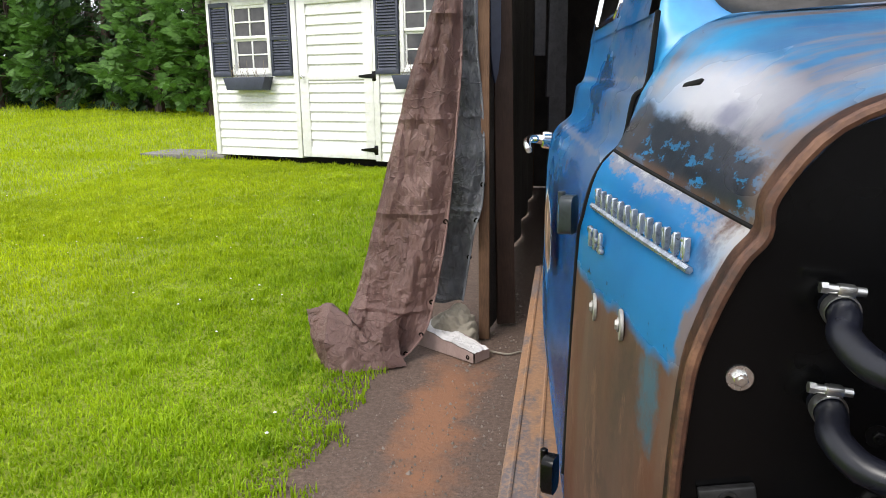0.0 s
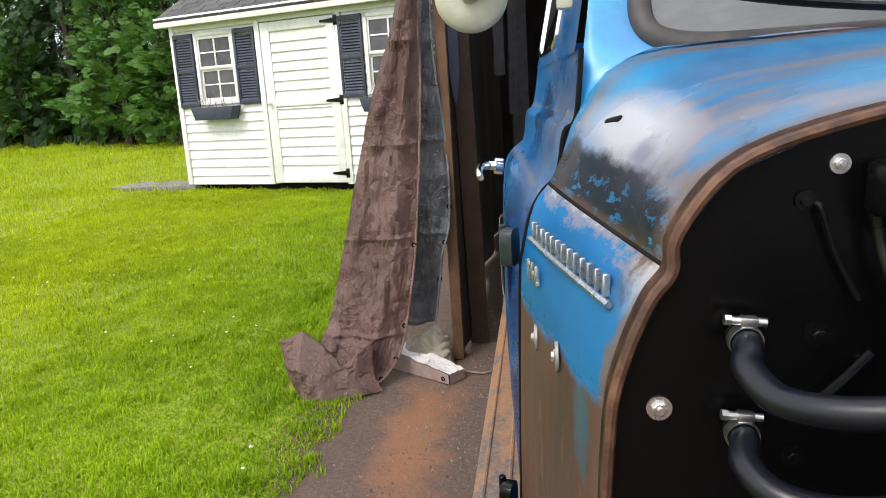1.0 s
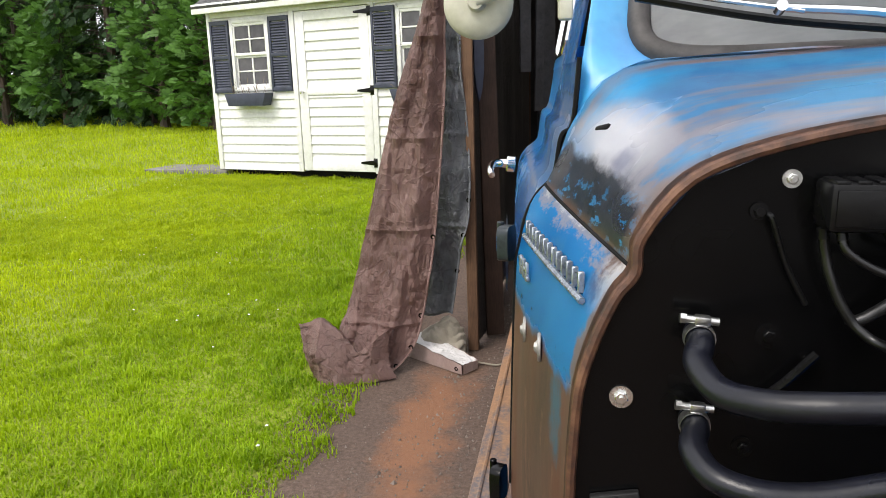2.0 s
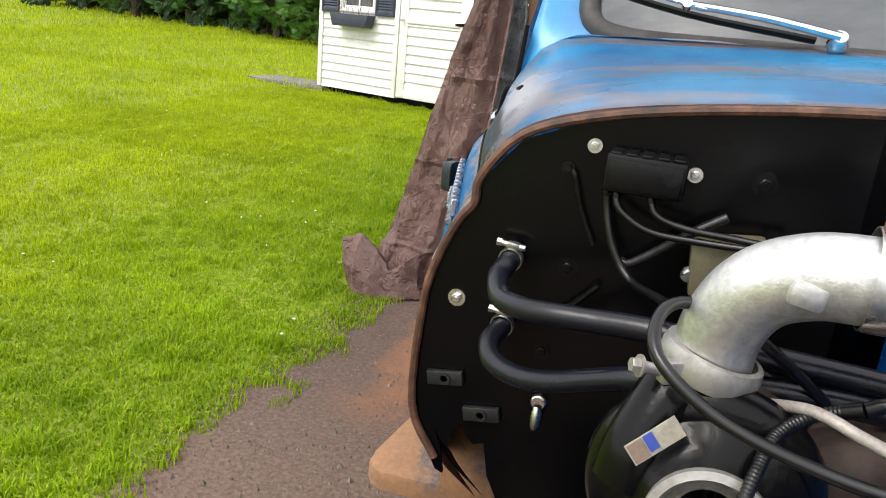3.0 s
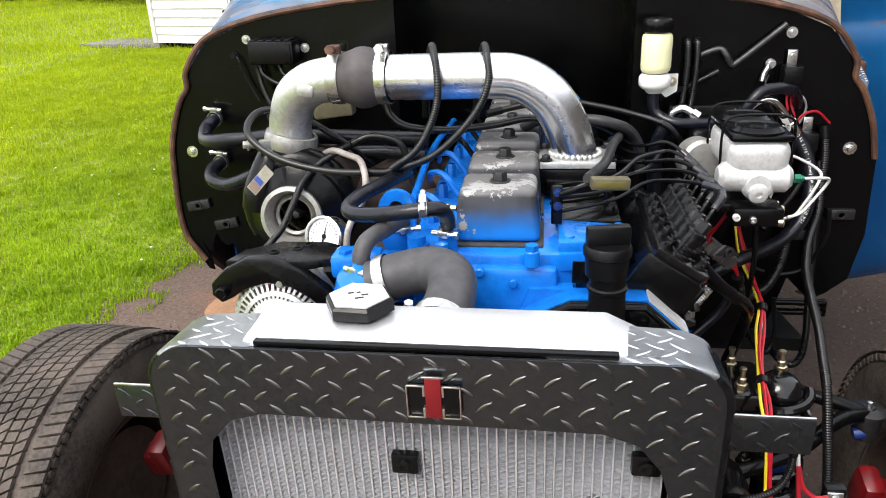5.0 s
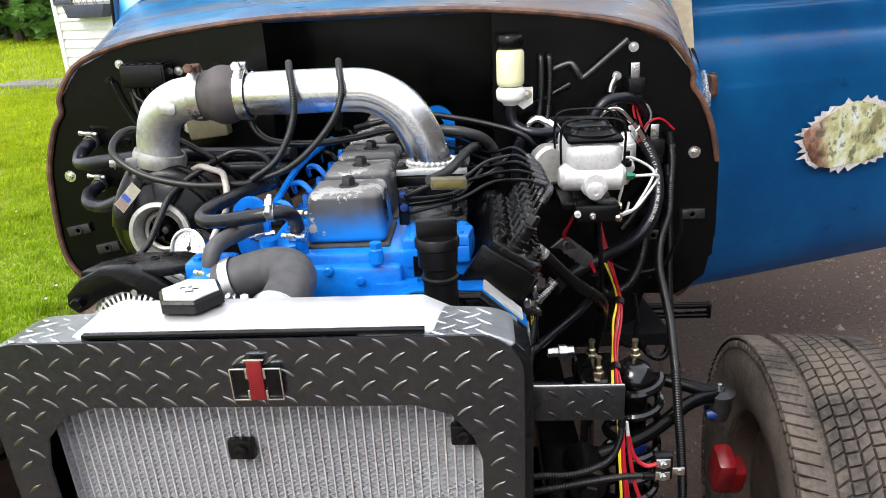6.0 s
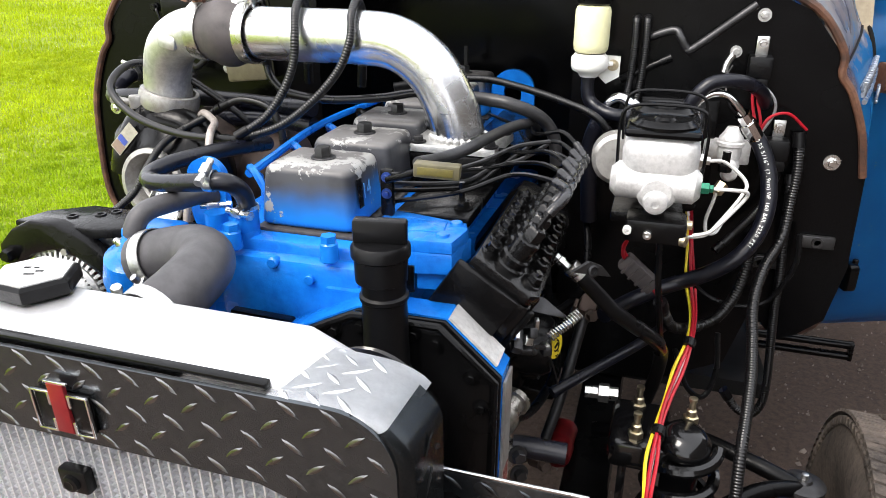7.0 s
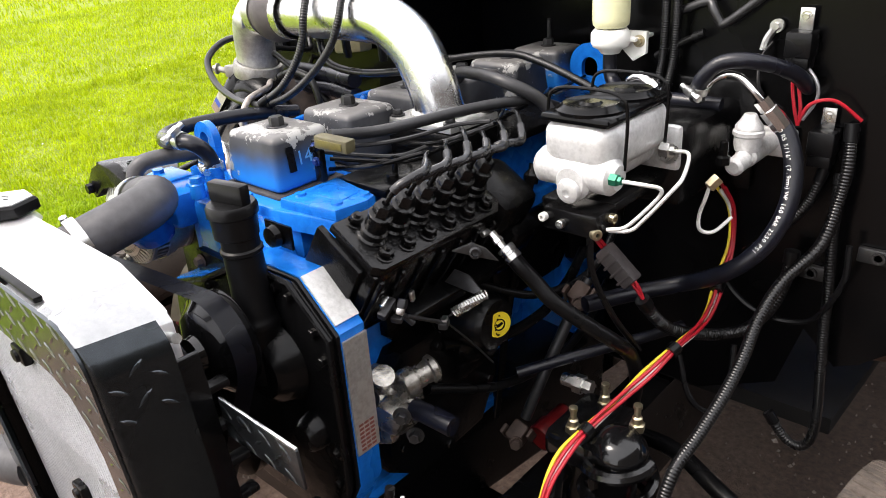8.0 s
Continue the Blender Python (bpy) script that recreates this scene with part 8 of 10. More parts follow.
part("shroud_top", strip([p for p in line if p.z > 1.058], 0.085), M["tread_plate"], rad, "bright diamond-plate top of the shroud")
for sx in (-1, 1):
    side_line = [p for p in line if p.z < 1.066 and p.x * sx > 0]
    part("shroud_side", strip(side_line, 0.072), M["tread_shaded"], rad, "diamond-plate side return in the shaded tone")
    bm = B()
    for i in range(40):
        for j in range(3):
            z = 0.985 + 0.0165 * i
            if (i + j) % 2 == 0 and z < 1.035:
                nrm = Vector((sx, 0, 0))
                at = Vector(((0.262 if sx > 0 else -0.314) + sx * 0.0105, RY + 0.018 + 0.020 * j, z))
                lug(bm, at, Y, Z, nrm, radians(38) if i % 2 else radians(-38))
    tagged(part("side_lug", bm, M["tread_shaded"], rad), kind="stuff")
bm = B()
for sx, x0, x1 in ((1, 0.168, 0.228), (-1, -0.282, -0.222)):
    for i in range(5):
        for j in range(5):
            x, y = x0 + (x1 - x0) * (i + 0.5) / 5.0, -0.885 + 0.016 * j
            if (i + j) % 2 or x > x1:
                continue
            k = min((q for q in range(len(line)) if line[q].z > 1.03), key=lambda q: abs(line[q].x - x))
            k0, k1 = max(k - 1, 0), min(k + 1, len(line) - 1)
            t_ = (line[k1] - line[k0]).normalized()
            n_ = Vector((-t_.z, 0, t_.x))
            if n_.z < 0:
                n_ = -n_
            lug(bm, Vector((x, y, line[k].z + 0.0004 - 0.008 * ((y - RY) / 0.085) * min(1.0, max(0.0, (abs(x + 0.026) - 0.125) / 0.085)))), t_, Vector((0, 0.995, -0.094)), n_, radians(40) if i % 2 else radians(-40), ln=0.024, w=0.0055, h=0.0008)
tagged(part("top_lug", bm, M["tread_plate"], rad), kind="stuff")
# tank
bm = B()
tmp = bmesh.new()
lo = [(-0.278, -0.882), (0.226, -0.882), (0.228, -0.793), (-0.278, -0.793)]
hi = [(-0.200, -0.880), (0.158, -0.880), (0.155, -0.798), (-0.195, -0.798)]
a = [tmp.verts.new((x, y, 1.046)) for x, y in lo]
b = [tmp.verts.new((x, y, 1.085)) for x, y in hi]
tmp.faces.new(a[::-1])
tmp.faces.new(b)
for k in range(4):
    tmp.faces.new((a[k], a[(k + 1) % 4], b[(k + 1) % 4], b[k]))
bmesh.ops.bevel(tmp, geom=tmp.edges[:], offset=0.004, segments=2, affect="EDGES", profile=0.5)
temp_into(bm, tmp)
box(bm, (-0.026, -0.822, 0.985), (0.52, 0.054, 0.12), (0, 0, 0), 0.006)
cyl(bm, (-0.034, -0.82, 1.030), (-0.028, -0.780, 1.043), 0.0265, seg=24)
tank = part("tank", bm, M["tank"], rad, "polished aluminium header tank")
for sx in (0.222, -0.29):
    bm = B()
    tube(bm, [(sx - 0.012, -0.806, 1.020), (sx + 0.008, -0.806, 1.026), (sx + 0.030, -0.806, 1.032)], 0.0055, 10, 6, 0.009)
    part("weld_bead", bm, M["alu_cast"], tank)
bm = B()
box(bm, (-0.018, RY + 0.0120, 1.0810), (0.36, 0.009, 0.006), (0, 0, 0), 0.001)
part("gap_strip", bm, M["black_satin"], rad, "dark gap under the tank's lip")
# filler neck and hexagonal cap
bm = B()
lathe(bm, [(0.034, 0), (0.030, 0.006), (0.025, 0.012), (0.025, 0.022), (0.0, 0.022)], (-0.104, -0.816, 1.072), Z, 28)
neck = part("filler_neck", bm, M["alu"], rad, "welded filler neck")
bm = B()
lathe(bm, [(0, 0), (0.034, 0), (0.038, 0.003), (0.038, 0.014), (0.035, 0.017), (0.0, 0.017)], (-0.104, -0.816, 1.086), Z, 6, 0.2)
cap = part("cap", bm, M["black_satin"], rad, "hexagonal cap, black edge and silver top")
bm = B()
lathe(bm, [(0.0335, 0.0), (0.0335, 0.0015), (0, 0.0015)], (-0.104, -0.816, 1.103), Z, 6, 0.2)
part("cap_face", bm, M["white_metal"], cap, "silver cap face")
bm = B()
for k, (dx, dy, w) in enumerate(((-0.010, 0.004, 0.006), (-0.002, 0.006, 0.004), (0.006, 0.001, 0.007), (0.002, -0.007, 0.009))):
    box(bm, (-0.104 + dx, -0.816 + dy, 1.1048), (w, 0.002, 0.0006), (0, 0, 20), 0)
part("cap_print", bm, M["black_plastic"], cap, "small unreadable print")
# core: tubes and folded fins
bm = B()
nt_tubes = 48
for k in range(nt_tubes + 1):
    x = -0.268 + 0.483 * k / nt_tubes
    box(bm, (x, -0.852, 0.70), (0.0016, 0.03, 0.60), (0, 0, 0), 0)
tagged(part("core_tube", bm, M["fin"], rad, "vertical core tubes"), kind="stuff")
bm = B()
for k in range(nt_tubes):
    x0, x1 = -0.268 + 0.483 * k / nt_tubes + 0.0012, -0.268 + 0.483 * (k + 1) / nt_tubes - 0.0012
    prev, z, s = None, 0.78, 0
    while z < 1.0:
        cur = [bm.verts.new((x1 if s else x0, -0.866, z)), bm.verts.new((x1 if s else x0, -0.842, z + 0.003))]
        if prev:
            bm.faces.new((prev[0], prev[1], cur[1], cur[0]))
        prev, z, s = cur, z + 0.0034, 1 - s
tagged(part("core_fin", bm, M["fin"], rad, "folded cooling fins", smooth=10), kind="stuff")
bm = B()
box(bm, (-0.026, -0.834, 0.70), (0.48, 0.006, 0.6), (0, 0, 0), 0)
part("core_back", bm, M["black_satin"], rad)
for x, z in ((-0.055, 0.928), (0.197, 0.945), (-0.055, 0.70), (0.197, 0.70)):
    bm = B()
    box(bm, (x, -0.872, z), (0.030, 0.012, 0.026), (0, 0, 0), 0.003)
    lathe(bm, [(0.009, 0), (0.008, 0.004), (0.005, 0.005), (0, 0.003)], (x, -0.878, z), (0, -1, 0), 16)
    part("core_clip", bm, M["black_plastic"], rad, "black mounting clip")
# badge
bm = B()
box(bm, (-0.014, RY - 0.003, 1.030), (0.052, 0.005, 0.036), (0, 0, 0), 0.002)
badge = part("badge", bm, M["black_plastic"], rad, "black and red badge with bright edges")
bm = B()
for x, z, w, h in ((-0.0405, 1.030, 0.002, 0.037), (0.0125, 1.030, 0.002, 0.037), (-0.032, 1.0485, 0.018, 0.002), (0.004, 1.0485, 0.018, 0.002), (-0.032, 1.0115, 0.018, 0.002), (0.004, 1.0115, 0.018, 0.002), (-0.0235, 1.043, 0.003, 0.013), (-0.0045, 1.043, 0.003, 0.013), (-0.0235, 1.017, 0.003, 0.013), (-0.0045, 1.017, 0.003, 0.013), (-0.014, 1.059, 0.022, 0.002)):
    box(bm, (x, RY - 0.0065, z), (w, 0.003, h), (0, 0, 0), 0.0008)
part("badge_edge", bm, M["chrome"], badge, "bright raised edges")
bm = B()
box(bm, (-0.014, RY - 0.0065, 1.035), (0.016, 0.004, 0.047), (0, 0, 0), 0.001)
part("badge_bar", bm, surf("dark_red_enamel", (0.20, 0.008, 0.012), (0.14, 0.006, 0.01), 0.3), badge, "dark red bar")
# fan shroud
bm = B()
prism(bm, [(-0.29, 0.55), (0.235, 0.55), (0.235, 0.98), (0.20, 1.0), (-0.27, 1.0), (-0.29, 0.98)], (0, -0.805, 0), X, Z, (0, 0.022, 0), 0.008)
for k in range(8):
    box(bm, (0.232, -0.783, 0.60 + 0.05 * k), (0.016, 0.046, 0.010), (0, 0, 0), 0.003)
part("fan_shroud", bm, M["black_plastic"], rad, "black plastic fan shroud")
# tread-plate cross braces each side
for sx, x0, x1 in ((1, 0.262, 0.382), (-1, -0.318, -0.440)):
    bm = B()
    c = (x0 + x1) / 2
    box(bm, (c, -0.785, 0.926), (abs(x1 - x0) + 0.01, 0.004, 0.048), (0, 0, 0), 0.0012)
    br = part("brace", bm, M["tread_shaded"], rad, "diamond-plate brace")
    bm = B()
    box(bm, (c, -0.785, 0.9512), (abs(x1 - x0) + 0.008, 0.0034, 0.0022), (0, 0, 0), 0.0004)
    part("cut_edge", bm, M["alu"], br, "bright sheared top edge")
    bm = B()
    for i in range(8):
        for j in range(3):
            if (i + j) % 2 == 0:
                x = min(x0, x1) + 0.008 + 0.0165 * i
                if x < max(x0, x1) - 0.005:
                    lug(bm, Vector((x, -0.7872, 0.910 + 0.0150 * j)), X, Z, -Y, radians(38) if i % 2 else radians(-38))
    tagged(part("brace_lug", bm, M["tread_shaded"], br), kind="stuff")
bm = B()
tube(bm, [(-0.315, -0.870, 0.60), (-0.345, -0.885, 0.598), (-0.405, -0.905, 0.595)], 0.036, 28, 4)
part("outlet_pipe", bm, M["rubber_grey"], rad, "dark grey outlet pipe")
for sx in (-0.305, 0.252):
    bm = B()
    box(bm, (sx, -0.835, 0.66), (0.008, 0.09, 0.70), (0, 0, 0), 0.002)
    part("side_plate", bm, M["black_satin"], rad)
# the whole radiator leans back at its foot and is turned slightly
lean = Matrix.Translation((0.262, RY, 1.08)) @ Matrix.Rotation(radians(-0.8), 4, "Z") @ Matrix(((1, 0, 0, 0), (0, 1, -0.055, 0), (0, 0, 1, 0), (0, 0, 0, 1))) @ Matrix.Translation((-0.262, -RY, -1.08))
for piece in rad.children_recursive:
    piece.data.transform(lean)
bm = B()
box(bm, (-0.02, -0.84, 0.345), (0.80, 0.10, 0.09), (0, 0, 0), 0.01)
part("crossmember", bm, M["black_satin"], truck, "black front crossmember")
bm = B()
prism(bm, [(-0.47, 0.37), (-0.40, 0.33), (0.40, 0.33), (0.47, 0.37), (0.45, 0.50), (0.30, 0.50), (0.22, 0.40), (-0.22, 0.40), (-0.30, 0.50), (-0.45, 0.50)], (0, -0.47, 0), X, Z, (0, 0.22, 0), 0.010)
part("suspension_crossmember", bm, M["black_satin"], truck, "black suspension crossmember")


# ---- wheels and suspension ----
def wheel(side):
    cx, cy, R, W = side * 0.848, -0.322, 0.3675, 0.228
    toe = radians(-4)
    T_ = Matrix.Translation((cx, cy, R)) @ Matrix.Rotation(toe, 4, "Z")
    bm = B()
    prof = [(0.205, -W * 0.40), (0.225, -W * 0.47), (0.29, -W * 0.53), (0.325, -W * 0.505), (0.346, -W * 0.47), (0.357, -W * 0.42), (0.3585, 0), (0.357, W * 0.42), (0.346, W * 0.47), (0.325, W * 0.505), (0.29, W * 0.53), (0.225, W * 0.47), (0.205, W * 0.40)]
    lathe(bm, prof, (0, 0, 0), (1, 0, 0), 72)
    for s in (-1, 1):
        for k in range(96):
            q = 2 * math.pi * (k + (0.5 if s > 0 else 0)) / 96
            box(bm, (s * W * 0.478, 0.345 * math.cos(q), 0.345 * math.sin(q)), (0.012, 0.016, 0.020), (math.degrees(q), 0, 0), 0.003, 1)
    bmesh.ops.transform(bm, matrix=T_, verts=bm.verts)
    tyre = part("tyre", bm, M["tyre"], truck, "worn all-terrain tyre")
    # tread blocks
    bm = B()
    n = 104
    cols = ((-0.093, 0.044, 0.0, 14), (-0.047, 0.0215, 0.35, -30), (-0.0235, 0.0222, 0.10, -12), (0.0, 0.0205, 0.7, -34), (0.0235, 0.0222, 0.45, -10), (0.047, 0.0215, 0.2, -28), (0.093, 0.044, 0.5, -14))
    for x0, w, ph, sk in cols:
        for k in range(n):
            q0 = 2 * math.pi * (k + ph) / n
            dq = 2 * math.pi / n * (0.90 if abs(x0) < 0.08 else 0.88)
            sh = math.tan(radians(sk)) * w / R
            lowr, topr = 0.3585, 0.3665 - (0.003 if abs(x0) > 0.08 else 0)
            vs = []
            for r, e in ((lowr, 0.0), (topr, 0.0012)):
                for a, b in ((-1, 0), (1, 0), (1, 1), (-1, 1)):
                    q = q0 + b * dq + a * sh / 2 + (e / R) * (1 if b == 0 else -1)
                    x = x0 + a * (w / 2 - e)
                    vs.append(bm.verts.new((x, r * math.cos(q), r * math.sin(q))))
            for f in ((4, 5, 6, 7), (0, 1, 5, 4), (1, 2, 6, 5), (2, 3, 7, 6), (3, 0, 4, 7)):
                bm.faces.new([vs[i] for i in f])
    bmesh.ops.transform(bm, matrix=T_, verts=bm.verts)
    tagged(part("tread", bm, M["tyre"], tyre, "worn tread blocks", smooth=25), kind="stuff")
    bm = B()
    lathe(bm, [(0.208, -W * 0.42), (0.212, -W * 0.40), (0.20, -W * 0.36), (0.195, W * 0.36), (0.212, W * 0.40), (0.208, W * 0.42), (0.19, W * 0.38), (0.185, -W * 0.2), (0.06, -W * 0.1), (0.0, -W * 0.1)], (0, 0, 0), (1, 0, 0), 48)
    bmesh.ops.transform(bm, matrix=T_, verts=bm.verts)
    part("rim", bm, M["iron_brown"], tyre, "dark steel rim")
    bm = B()
    lathe(bm, [(0, 0), (0.150, 0), (0.150, 0.022), (0.06, 0.03), (0.06, 0.05), (0, 0.05)], (-side * 0.05, 0, 0), (side, 0, 0), 40)
    bmesh.ops.transform(bm, matrix=T_, verts=bm.verts)
    part("rotor", bm, M["iron_brown"], tyre, "rusty brake rotor")
    bm = B()
    box(bm, (side * 0.672, -0.345, 0.505), (0.038, 0.060, 0.090), (20, 0, 0), 0.012)
    box(bm, (side * 0.695, -0.330, 0.480), (0.050, 0.050, 0.070), (20, 0, 0), 0.012)
    part("caliper", bm, M["red_dark"], tyre, "red brake caliper")


wheel(-1)
wheel(1)


def coilover(side):
    t = thing("coilover", (side * 0.47, -0.36, 0.3), "black coil-over shock with a tower and steel fittings", "shock absorber", "front coil-overs")
    c = Vector((side * 0.492, -0.366, 0))
    bm = B()
    n, turns = 190, 8
    pts = [(c.x + 0.047 * math.cos(2 * math.pi * turns * k / n), c.y + 0.047 * math.sin(2 * math.pi * turns * k / n), 0.36 + 0.365 * k / n) for k in range(n + 1)]
    tube(bm, pts, 0.0085, 8, 1)
    part("spring", bm, M["black_gloss"], t, "glossy black coil spring")
    bm = B()
    cyl(bm, (c.x, c.y, 0.30), (c.x, c.y, 0.70), 0.026, seg=20)
    part("damper", bm, M["black_satin"], t, "black damper body")
    bm = B()
    lathe(bm, [(0.024, 0), (0.030, 0.002), (0.030, 0.03), (0.024, 0.032)], (c.x, c.y, 0.56), Z, 24)
    part("spring_collar", bm, M["blue_dark"], t, "dark blue spring collar")
    bm = B()
    lathe(bm, [(0.026, -0.012), (0.034, -0.010), (0.038, 0.0), (0.036, 0.008), (0.030, 0.014), (0.026, 0.020), (0.016, 0.024), (0, 0.024)], (c.x, c.y, 0.728), (side * 0.10, -0.10, 1), 32)
    box(bm, (c.x - side * 0.060, c.y + 0.03, 0.708), (0.085, 0.12, 0.045), (0, 0, 0), 0.012)
    prism(bm, [(-0.06, 0), (0.06, 0), (0.035, 0.26), (-0.035, 0.26)], (c.x - side * 0.085, c.y + 0.02, 0.44), Y, Z, (side * 0.012, 0, 0), 0.003)
    part("tower", bm, M["black_gloss"], t, "glossy black top mount")
    for dx, dy, z in ((-0.056, -0.008, 0.730), (0.017, 0.033, 0.742), (-0.055, 0.074, 0.722)):
        bm = B()
        p = Vector((side * (0.482 + dx), c.y + dy, z))
        lathe(bm, [(0.011, 0), (0.011, 0.010), (0.0095, 0.011), (0, 0.011)], p, Z, 6)
        lathe(bm, [(0.007, 0.010), (0.007, 0.020), (0.0045, 0.022), (0.0045, 0.034), (0.006, 0.035), (0.006, 0.040), (0, 0.041)], p, Z, 14)
        part("fitting", bm, M["brass"], t, "yellow zinc fitting")
    return t


coilover(-1)
coilover(1)


def arm(side):
    t = thing("control_arm", (side * 0.56, -0.32, 0.55), "black tubular upper control arm with ball joint", "control arm", "front control arms")
    bm = B()
    tube(bm, [(side * 0.36, -0.22, 0.62), (side * 0.50, -0.24, 0.655), (side * 0.60, -0.29, 0.66), (side * 0.665, -0.31, 0.645)], 0.0125, 14, 6)
    tube(bm, [(side * 0.36, -0.46, 0.60), (side * 0.50, -0.43, 0.64), (side * 0.60, -0.35, 0.655), (side * 0.665, -0.31, 0.645)], 0.0125, 14, 6)
    part("tube", bm, M["black_paint"], t)
    bm = B()
    lathe(bm, [(0, -0.05), (0.02, -0.045), (0.026, -0.02), (0.026, 0.004), (0.031, 0.006), (0.031, 0.012), (0.026, 0.014), (0.012, 0.016), (0.010, 0.020), (0, 0.020)], (side * 0.668, -0.305, 0.64), Z, 24)
    part("ball_joint", bm, M["iron_dark"], t, "round ball joint")
    bm = B()
    lathe(bm, [(0.005, 0), (0.005, 0.008), (0, 0.009)], (side * 0.668, -0.305, 0.66), Z, 8)
    part("grease_nipple", bm, M["zinc"], t)
    bm = B()
    lathe(bm, [(0.0, -0.012), (0.010, -0.012), (0.012, 0), (0.010, 0.012), (0, 0.012)], (side * 0.655, -0.318, 0.612), (1, 0, 0.2), 16)
    part("bushing", bm, M["blue_dark"], t, "blue bushing")
    bm = B()
    lathe(bm, [(0, -0.045), (0.03, -0.045), (0.034, -0.03), (0.030, -0.02), (0.036, 0.0), (0.030, 0.02), (0.034, 0.03), (0.03, 0.045), (0, 0.045)], (side * 0.385, -0.50, 0.62), (0, 1, 0), 24)
    bolt(bm, (side * 0.385, -0.547, 0.62), (0, -1, 0), 0.018, 0.016, 1.3)
    part("pivot", bm, M["black_satin"], t, "ribbed pivot bushing with a large bolt")
    bm = B()
    tube(bm, [(side * 0.30, -0.45, 0.36), (side * 0.5, -0.36, 0.30), (side * 0.74, -0.32, 0.27)], 0.022, 12, 4)
    tube(bm, [(side * 0.30, -0.18, 0.36), (side * 0.5, -0.28, 0.30), (side * 0.74, -0.32, 0.27)], 0.022, 12, 4)
    part("lower_arm", bm, M["black_satin"], t)


arm(-1)
arm(1)
bm = B()
pts = [(-0.555, -0.44, 0.60), (-0.52, -0.43, 0.68), (-0.485, -0.405, 0.745), (-0.465, -0.375, 0.745), (-0.46, -0.33, 0.70)]
sheet(bm, lambda u, v: spline(pts, 8)[int(round(u * 32))] + Vector((0.030 * (v - 0.5), 0.012 * (v - 0.5), 0)), 32, 3, 0.004)
solo("webbing_strap", bm, M["canvas"], "frayed tan webbing strap over the shock tower", "strap")
# steering shaft, starter and lower engine fittings
bm = B()
tube(bm, [(0.335, -0.19, 0.86), (0.322, -0.235, 0.79), (0.308, -0.279, 0.711), (0.292, -0.300, 0.645)], 0.0090, 12, 4)
shaft_ob = thing("steering_shaft", (0.29, -0.30, 0.62), "grey steering shaft with rusty universal joints", "steering shaft")
part("shaft", bm, M["iron_dark"], shaft_ob)
for c, rot in (((0.330, -0.205, 0.835), (35, 15, 0)), ((0.286, -0.312, 0.618), (35, 15, 0))):
    bm = B()
    box(bm, c, (0.028, 0.034, 0.040), rot, 0.006)
    bolt(bm, Vector(c) + Vector((0.010, -0.020, 0.0)), (0.45, -0.85, 0.2), 0.009, 0.010, 1.2)
    box(bm, Vector(c) + Vector((-0.018, -0.010, 0.004)), (0.006, 0.016, 0.036), rot, 0.002)
    box(bm, Vector(c) + Vector((0.022, 0.004, 0.004)), (0.006, 0.016, 0.036), rot, 0.002)
    part("universal_joint", bm, M["iron_brown"], shaft_ob, "rusty universal joint")
bm = B()
lathe(bm, [(0, 0), (0.023, 0), (0.024, 0.004), (0.024, 0.03), (0.021, 0.034), (0.021, 0.07), (0, 0.07)], (0.308, -0.285, 0.600), (0.1, 1, 0.15), 26)
solo("oil_filter", bm, M["red_dark"], "red oil filter low beside the block", "oil filter")
psp = thing("power_steering_pump", (0.25, -0.54, 0.80), "dull aluminium steering pump behind the timing cover", "pump")
bm = B()
lathe(bm, [(0, 0), (0.044, 0), (0.046, 0.02), (0.041, 0.026), (0.041, 0.040), (0.034, 0.046), (0.031, 0.060), (0.035, 0.062), (0.035, 0.070), (0.022, 0.076), (0.014, 0.086), (0, 0.086)], (0.192, -0.53, 0.785), (1, 0.10, -0.05), 24)
part("pump_body", bm, M["pump_metal"], psp)
bm = B()
lathe(bm, [(0, 0), (0.019, 0), (0.021, 0.004), (0.021, 0.018), (0.016, 0.020), (0.016, 0.040), (0.020, 0.042), (0.020, 0.050), (0.011, 0.055), (0, 0.055)], (0.258, -0.525, 0.820), (0.3, 1, 0.2), 18)
lathe(bm, [(0, 0), (0.012, 0), (0.012, 0.030), (0.015, 0.031), (0.015, 0.040), (0, 0.041)], (0.245, -0.550, 0.828), (0.5, -0.3, 0.8), 14)
part("valve_boss", bm, M["pump_metal"], psp)
bm = B()
box(bm, (0.262, -0.553, 0.792), (0.042, 0.036, 0.040), (0, 20, 15), 0.010)
box(bm, (0.240, -0.560, 0.755), (0.060, 0.022, 0.024), (0, -20, 10), 0.008)
part("port_block", bm, M["pump_metal"], psp)
for p in ((0.29, -0.56, 0.808), (0.29, -0.54, 0.765), (0.245, -0.57, 0.822)):
    bm = B()
    bolt(bm, p, (0.5, -0.8, 0.1), 0.008, 0.01)
    part("pump_bolt", bm, M["iron_dark"], psp)
bm = B()
tube(bm, [(0.280, -0.530, 0.797), (0.305, -0.528, 0.797), (0.345, -0.526, 0.795)], 0.0135, 14, 4)
part("hose_end", bm, M["rubber"], psp, "black rubber hose end")


